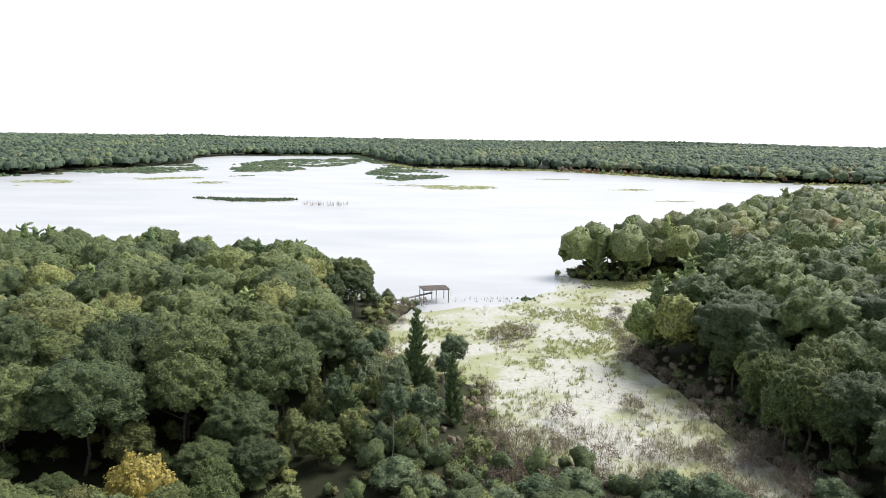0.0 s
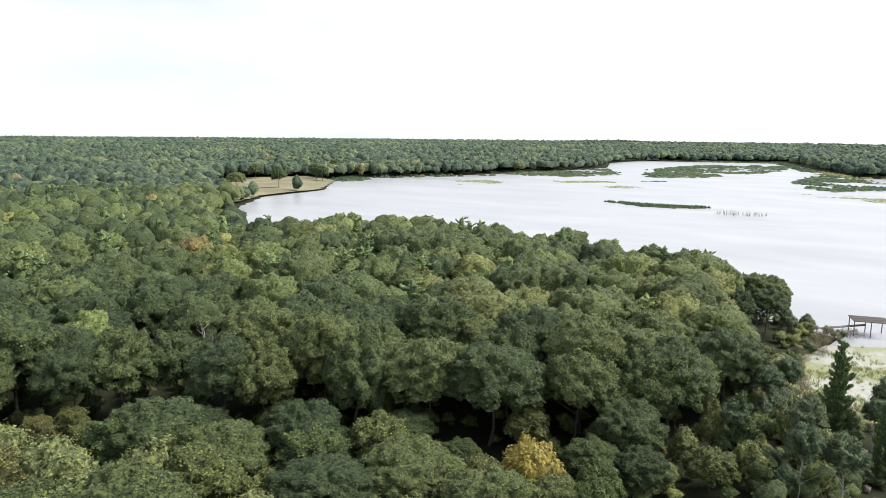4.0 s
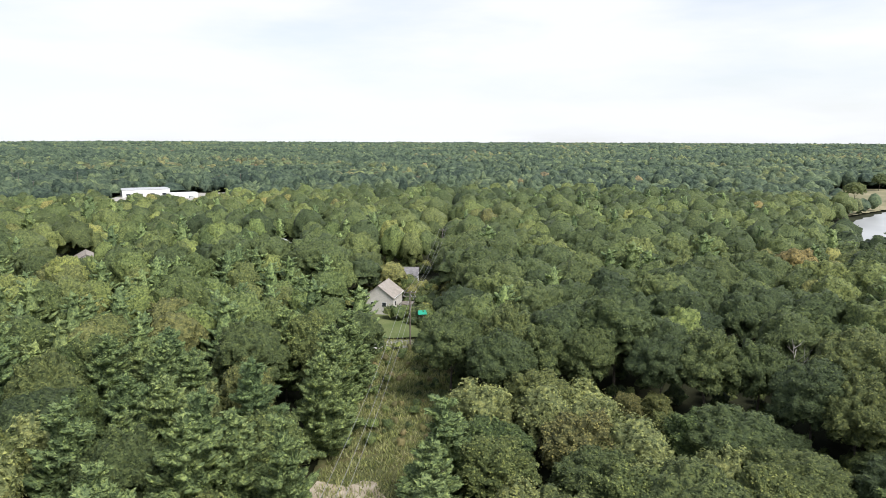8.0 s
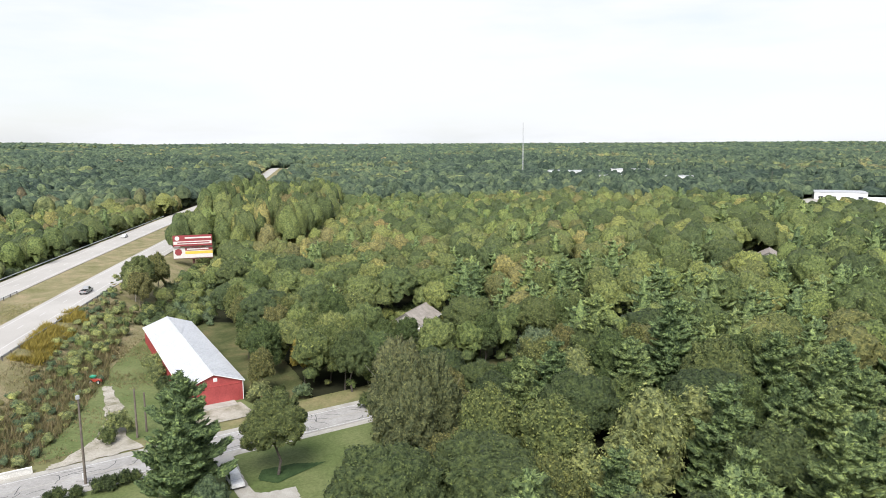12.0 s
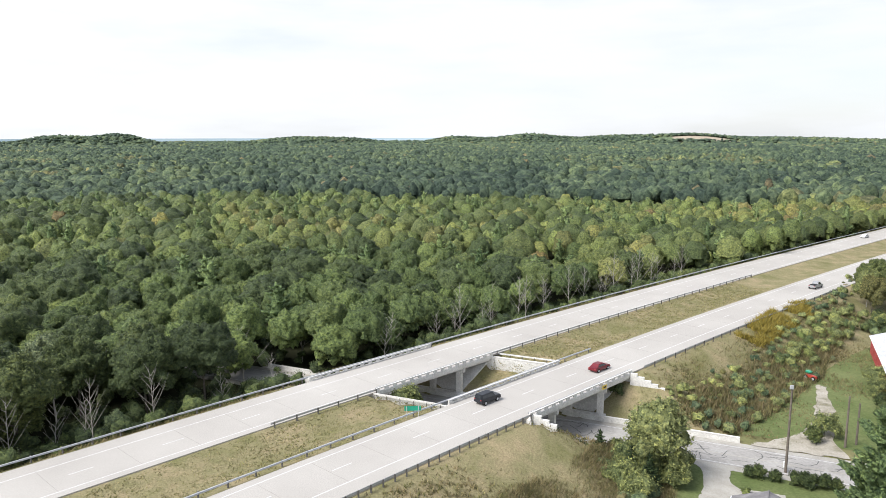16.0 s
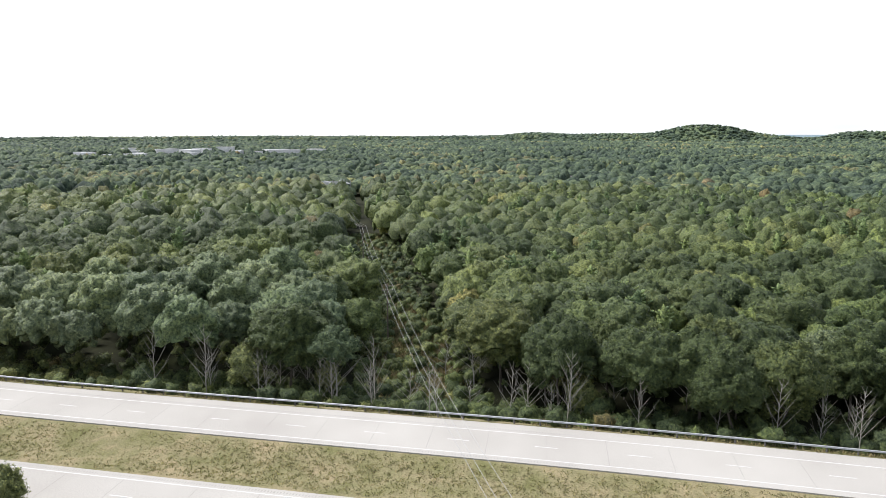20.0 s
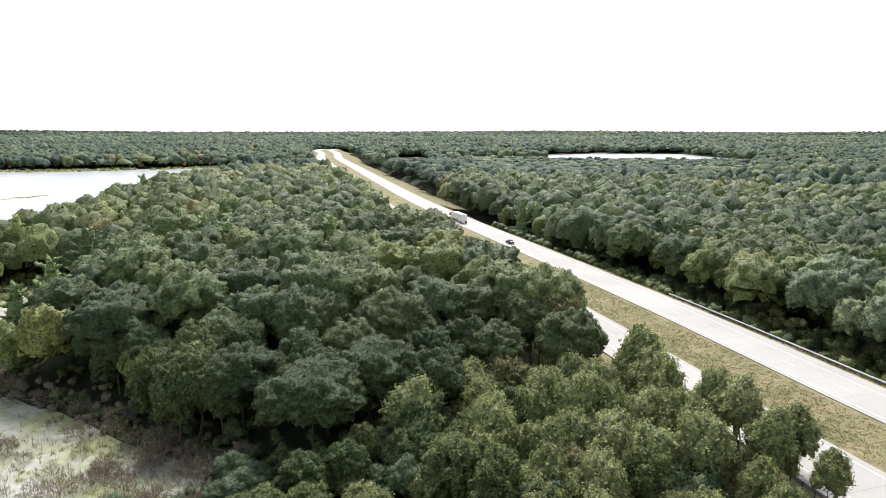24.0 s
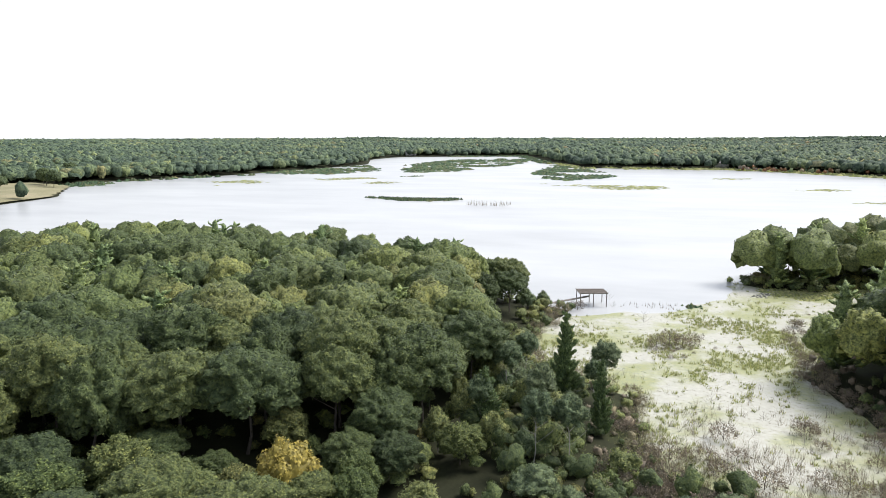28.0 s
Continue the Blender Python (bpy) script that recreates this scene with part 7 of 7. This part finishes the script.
undergrowth("undergrowth", q2[f2 & ((clump > 0.0) | (om2 < -46) & (clump > -0.3)) & (om2 < -29)], [GREY, PALE, WEED], "shrubby old field below the highway bank", 65, (0.25, 0.8))
band = np.array([(-73, -178), (-53, -142), (-39, -122.7), (-29, -111.5), (-14, -113.5), (-23.7, -124), (-36.5, -139), (-51.9, -163), (-72.5, -194), (-90, -222)], float)
undergrowth("undergrowth", q2[inside(band, q2)], [GREY, PALE, WEED], "dense band of mixed shrubs between the track and the bank", 68, (0.25, 0.7))
border = np.array([(-44, -138), (-58, -155), (-71, -171), (-78, -184), (-74, -186), (-55, -160), (-43, -142)], float)
undergrowth("undergrowth", q2[inside(border, q2)], [LIGHT, PALE, LIGHT], "olive shrubs edging the mown track", 69, (0.6, 0.9))
rg = np.random.default_rng(66)
gold = np.array([(-38, -150), (-43, -148), (-52, -160), (-62, -174), (-64, -184), (-57, -180), (-48, -166)], float)
home = np.array([(-136, -136), (-109, -137), (-90, -102), (-97, -90), (-117, -97), (-136, -108)], float)
around = q2[inside(home, q2) & (np.hypot(q2[:, 0] + 122, q2[:, 1] + 121) > 10)]
undergrowth("undergrowth", around, [OAK, LIGHT, LIGHT], "bushes round the cream house", 70, (0.6, 1.3))
bank_w = (om2 < -34) & (om2 > -46) & (rd2 > 8) & (q2[:, 1] > -98) & (q2[:, 1] < 60) & (clump > 0.02)
undergrowth("undergrowth", q2[bank_w], [WEED, GREY, LIGHT], "weeds and saplings at the foot of the highway bank", 67, (0.35, 0.8))


# ---- marsh plants ----
def blades(name, places, mat, label, high, seed, per=5, width=0.07, lean=0.35, base=None):
    """Tufts of upright blades."""
    r = np.random.default_rng(seed)
    k = np.repeat(np.arange(len(places)), per)
    h = r.uniform(0.5, 1.2, len(k)) * (high if np.isscalar(high) else high[k])
    root = places[k] + r.normal(0, 0.22, (len(k), 2))
    tip = root + r.normal(0, lean, (len(k), 2)) * h[:, None]
    a = r.uniform(0, 6.283, len(k))
    w = np.stack([np.cos(a), np.sin(a)], 1) * width
    z0 = np.zeros(len(k)) if base is None else base[k]
    v = np.stack([np.column_stack([root - w, z0]), np.column_stack([root + w, z0]), np.column_stack([tip, z0 + h])], 1).reshape(-1, 3)
    me = mesh_from(name, v, np.arange(len(v)).reshape(-1, 3), mat)
    me.attributes.new("tone", "FLOAT", "POINT").data.foreach_set("value", np.repeat(np.repeat(r.uniform(0, 1, len(places)), per), 3).astype(np.float32))
    return tagged(new(name, me), label, "marsh plants", kind="stuff")


q = rg.uniform((-66, -186), (-36, -146), (5200, 2))
q = q[inside(gold, q) & (np.array([noise.noise((x * 0.12, y * 0.12, 8.0)) for x, y in q]) > -0.12)]
blades("goldenrod", q, YELLOW, "yellow goldenrod in flower on the rough field", 1.3, 67, 9, 0.12, 0.4, bank_height(q))
r = np.random.default_rng(71)
q = np.stack([r.uniform(-24, 92, 42000), r.uniform(82, 262, 42000)], 1)
q = q[inside(COVE_A, q)]
dens = np.array([noise.noise((x * 0.06, y * 0.06, 1.0)) + 0.6 * noise.noise((x * 0.25, y * 0.25, 5.0)) for x, y in q])
patch = 0.9 * np.exp(-(((q[:, 0] - 6) / 9) ** 2 + ((q[:, 1] - 150) / 11) ** 2)) + np.exp(-(((q[:, 0] - 18) / 15) ** 2 + ((q[:, 1] - 166) / 13) ** 2)) + 0.7 * np.exp(-(((q[:, 0] - 36) / 9) ** 2 + ((q[:, 1] - 176) / 12) ** 2))
mid_band = np.exp(-((q[:, 1] - 160) / 42) ** 2)
q = q[r.uniform(size=len(q)) < np.clip(0.10 + 1.3 * (dens - 0.06) * (0.4 + mid_band) + 0.6 * patch * (dens > -0.25), 0.02, 0.95)]
blades("sedge", q, SEDGE, "yellow-green sedge tufts over the duckweed", 0.75, 72, 9, 0.07)
q = np.stack([r.uniform(2, 60, 9000), r.uniform(80, 150, 9000)], 1)
q = q[inside(COVE_A, q) & (r.uniform(size=len(q)) < np.clip((138 - q[:, 1]) / 50 * (0.45 + 1.1 * np.array([noise.noise((x * 0.12, y * 0.12, 2.0)) for x, y in q])), 0.02, 1))]
blades("dead_stems", q, BROWN, "thickets of bare brown stems in the shallows", 1.6, 73, 8, 0.024, 0.35)


def reed_bed(name, outline, gap, high, mat, label, seed, holes=True):
    """A reed island: packed low domes with an uneven edge."""
    poly = np.asarray(outline, float)
    lo, hi = poly.min(0) - gap, poly.max(0) + gap
    r = np.random.default_rng(seed)
    n = int((hi[0] - lo[0]) * (hi[1] - lo[1]) / gap**2 * 1.4)
    p = r.uniform(lo, hi, (n, 2))
    w = inside(poly, p + r.normal(0, gap * 0.9, p.shape))
    if holes:
        w &= np.array([noise.noise((x * 0.012, y * 0.02, seed)) + 0.6 * noise.noise((x * 0.05, y * 0.07, seed)) for x, y in p]) > -0.16
    p = p[w]
    ang = np.arange(5) * 1.2566
    rim = np.stack([np.cos(ang), np.sin(ang)], 1)
    s = r.uniform(0.6, 1.1, (len(p), 1, 1)) * gap
    ring = p[:, None] + rim[None] * s * np.array([1.0, 0.8])
    v = np.concatenate([np.dstack([ring, np.full((len(p), 5), -0.05)]), np.column_stack([p + r.normal(0, gap * 0.2, p.shape), r.uniform(0.45, 1.1, len(p)) * high])[:, None]], 1)
    f = np.array([(i, (i + 1) % 5, 5) for i in range(5)])[None] + (np.arange(len(p)) * 6)[:, None, None]
    me = mesh_from(name, v.reshape(-1, 3), f.reshape(-1, 3), mat)
    me.attributes.new("tone", "FLOAT", "POINT").data.foreach_set("value", np.repeat(r.uniform(0, 1, len(p)), 6).astype(np.float32))
    return tagged(new(name, me), label, "reed bed", kind="stuff")


reed_bed("reed_island", [(-190, 523), (-168, 510), (-150, 500), (-128, 503), (-107, 519), (-118, 524), (-136, 520), (-160, 519)], 1.6, 1.7, REED, "low green reed island in open water", 81)
reed_bed("reed_bed", [(-94, 886), (-90, 1000), (-86, 1120), (-58, 1060), (-30, 960), (2, 830), (-14, 800), (-52, 745), (-76, 800)], 5, 1.8, REED, "broad green reed bed by the channel mouth", 82)
reed_bed("reed_bed", [(-316, 1133), (-293, 1271), (-206, 1374), (-152, 1338), (-150, 1200), (-165, 1069), (-209, 903), (-250, 860), (-275, 882), (-290, 1000)], 6, 1.9, REED, "wide green delta of reeds across the lake", 83)
reed_bed("reed_bed", [(-436, 815), (-400, 800), (-345, 797), (-305, 905), (-340, 960), (-372, 1030), (-405, 945)], 5, 1.7, REED, "green reed margin below the wooded shore", 84)
for i, (o, mat, lab) in enumerate((([(-100, 1180), (-40, 1046), (36, 1040), (145, 1042), (200, 1012), (298, 896), (352, 856), (436, 816), (500, 776), (494, 756), (428, 794), (344, 830), (290, 872), (192, 984), (142, 1012), (36, 1008), (-44, 1014), (-92, 1120)], SEDGE, "pale reed margin along the far lake shore"),
                                     ([(-350, 1490), (-186, 1536), (-100, 1180), (-116, 1170), (-196, 1500), (-340, 1460)], REED, "green reed margin at the head of the lake"),
                                     ([(-440, 765), (-516, 635), (-528, 582), (-500, 556), (-484, 570), (-500, 630), (-424, 764)], REED, "green reed margin below the western woods"))):
    reed_bed("reed_bed", o, 4.5, 3.0, mat, lab, 130 + i)
belt = np.vstack([np.array([(170, 1003), (231, 962), (305, 919), (380, 870), (439, 830), (500, 790)], float)])
belt = smooth_line(belt, 9.0)
rb = np.random.default_rng(140)
belt = np.vstack([belt + normals_of(belt) * -rb.uniform(-16, 14, (len(belt), 1)) + rb.normal(0, 3, belt.shape) for _ in range(4)])
woods("shore_wood", belt, mid_crowns(8, 1, 0, 1.0, 2)[:4], [RUST, BROWN, GREY, RUST], "rust-brown and grey trees along the far lake shore", 141, size=(0.35, 0.62))
reed_bed("reed_bed", [(-238, 780), (-214, 800), (-196, 735), (-212, 722)], 3, 1.2, REED, "small reed patch off the delta", 85)
for i, (o, lab) in enumerate((([(-70, 700), (-40, 665), (-6, 634), (40, 656), (52, 690), (20, 700), (-20, 690), (-48, 730)], "lily pads and thin reeds fringing the delta"),
                              ([(-405, 650), (-379, 598), (-345, 660), (-384, 690)], "thin lily pads off the wooded shore"), ([(159, 668), (180, 664), (204, 684), (180, 688)], "brown weed bank in open water"),
                              ([(168, 551), (186, 552), (206, 568), (188, 566)], "thin weed streak in open water"), ([(100, 812), (126, 808), (150, 827), (120, 830)], "thin weed streak in open water"),
                              ([(-244, 670), (-220, 664), (-214, 694), (-236, 694)], "small weed patch off the delta"), ([(-330, 720), (-280, 760), (-250, 750), (-300, 700)], "lily pads in the shallows"))):
    reed_bed("weed_bank", o, 3.2, 0.35, SEDGE, lab, 90 + i)
for i, (o, m, hgt) in enumerate((([(37, 224), (42, 219), (46, 222), (41, 226)], SEDGE, 0.6), ([(40, 212), (44, 207), (48, 211), (45, 215)], BROWN, 0.5), ([(50, 205), (56, 206), (57, 209), (52, 208)], BROWN, 0.4),
                                 ([(46, 229), (52, 228), (54, 233), (48, 234)], TAR, 0.25), ([(24, 210), (28, 209), (28, 213), (25, 213)], REED, 0.8), ([(48, 240), (84, 252), (80, 238), (62, 226), (52, 232)], SEDGE, 0.5))):
    reed_bed("marsh_islet", o, 0.8, hgt, m, "matted islet of dead stalks and sedge in the cove", 110 + i)
q = np.stack([r.uniform(-98, -68, 60), r.uniform(478, 494, 60)], 1)
blades("reed_stalks", q, BROWN, "row of tall brown reed stalks in open water", 3.6, 120, 2, 0.12, 0.06)
q = np.stack([r.uniform(6, 22, 40), r.uniform(206, 212, 40)], 1)
blades("reed_stalks", q, BROWN, "short row of stalks near the platform", 1.0, 121, 2, 0.06, 0.1)
# grass along the highway bank: coarse tufts
k = np.arange(len(MEDIAN))
sel = k[(np.hypot(*MEDIAN.T) < 210)]
r = np.random.default_rng(9)
idx = r.choice(sel, 34000)
off = np.where(r.uniform(size=34000) < 0.5, r.uniform(-5.6, 5.6, 34000), np.where(r.uniform(size=34000) < 0.75, r.uniform(-38, -19.4, 34000), r.uniform(19.4, 24, 34000)))
q = MEDIAN[idx] + MED_N[idx] * off[:, None] + np.stack([-MED_N[idx, 1], MED_N[idx, 0]], 1) * r.uniform(-1.1, 1.1, (34000, 1))
zz = np.minimum(np.interp(off, offs, prof), 0.6 + np.maximum(0, np.abs(q @ ROAD_N - ROAD_D) - 5.6) * 0.82)
ok = np.abs(q @ ROAD_N - ROAD_D) > 8
blades("grass_tufts", q[ok], DRYGRASS, "short dry grass on the highway bank", 0.22, 10, 4, 0.09, 0.9, zz[ok] - 0.03)

r = np.random.default_rng(77)
u, w = r.uniform(-165, -36, 7000), r.uniform(-8.5, 8.5, 7000)
q = LINE_A + np.outer(u, LINE_U) + np.outer(w, LINE_N)
blades("weeds", q, SEDGE, "waist-high weeds in the power line clearing", 0.8, 78, 5, 0.13, 0.45, land_height(q))
u, w = r.uniform(112, 330, 9000), r.uniform(-8, 8, 9000)
q = LINE_A + np.outer(u, LINE_U) + np.outer(w, LINE_N)
q = q[off_median(q) > 22]
blades("weeds", q, WEED, "waist-high weeds in the eastern clearing", 1.2, 79, 4, 0.2, 0.45, bank_height(q))

# rank weeds on the banks and below them
r = np.random.default_rng(91)
n = 60000
idx = r.choice(sel, n)
off = np.where(r.uniform(size=n) < 0.8, r.uniform(-46, -20.5, n), r.uniform(19.6, 26, n))
q = MEDIAN[idx] + MED_N[idx] * off[:, None] + r.normal(0, 0.8, (n, 2))
dens = np.array([noise.noise((x * 0.09, y * 0.09, 6.0)) for x, y in q])
q = q[(np.abs(q @ ROAD_N - ROAD_D) > 8) & (r.uniform(size=n) < np.clip(0.55 + 1.4 * dens, 0.05, 1)) & (water_depth(LAKE, q) < -1) & ~inside(np.array([(-11.5, -72), (-11.5, -86), (-17, -94), (-19.6, -103), (-60, -100), (-60, -70)]), q)]
blades("weeds", q, WEED, "rank brown and green weeds on the highway bank", 0.5, 92, 4, 0.09, 0.5, bank_height(q) - 0.05)
q = r.uniform((-16, -104), (30, -58), (26000, 2))
om = off_median(q)
q = q[(om < -27) & (om > -52) & (q @ ROAD_N - ROAD_D > 9) & (r.uniform(-0.5, 0.5, len(q)) < np.array([noise.noise((x * 0.14, y * 0.14, 3.0)) for x, y in q]))]
blades("dry_brush", q, WEED, "grey-brown dry stems at the foot of the highway bank", 1.0, 94, 6, 0.05, 0.5, bank_height(q))
lo, hi = field.min(0), field.max(0)
q = r.uniform(lo, hi, (60000, 2))
q = q[(inside(field, q) | inside(band, q)) & (off_median(q) < -27)]
blades("weeds", q, WEED, "tall weeds and goldenrod stems on the old field", 1.3, 93, 6, 0.09, 0.35, bank_height(q))
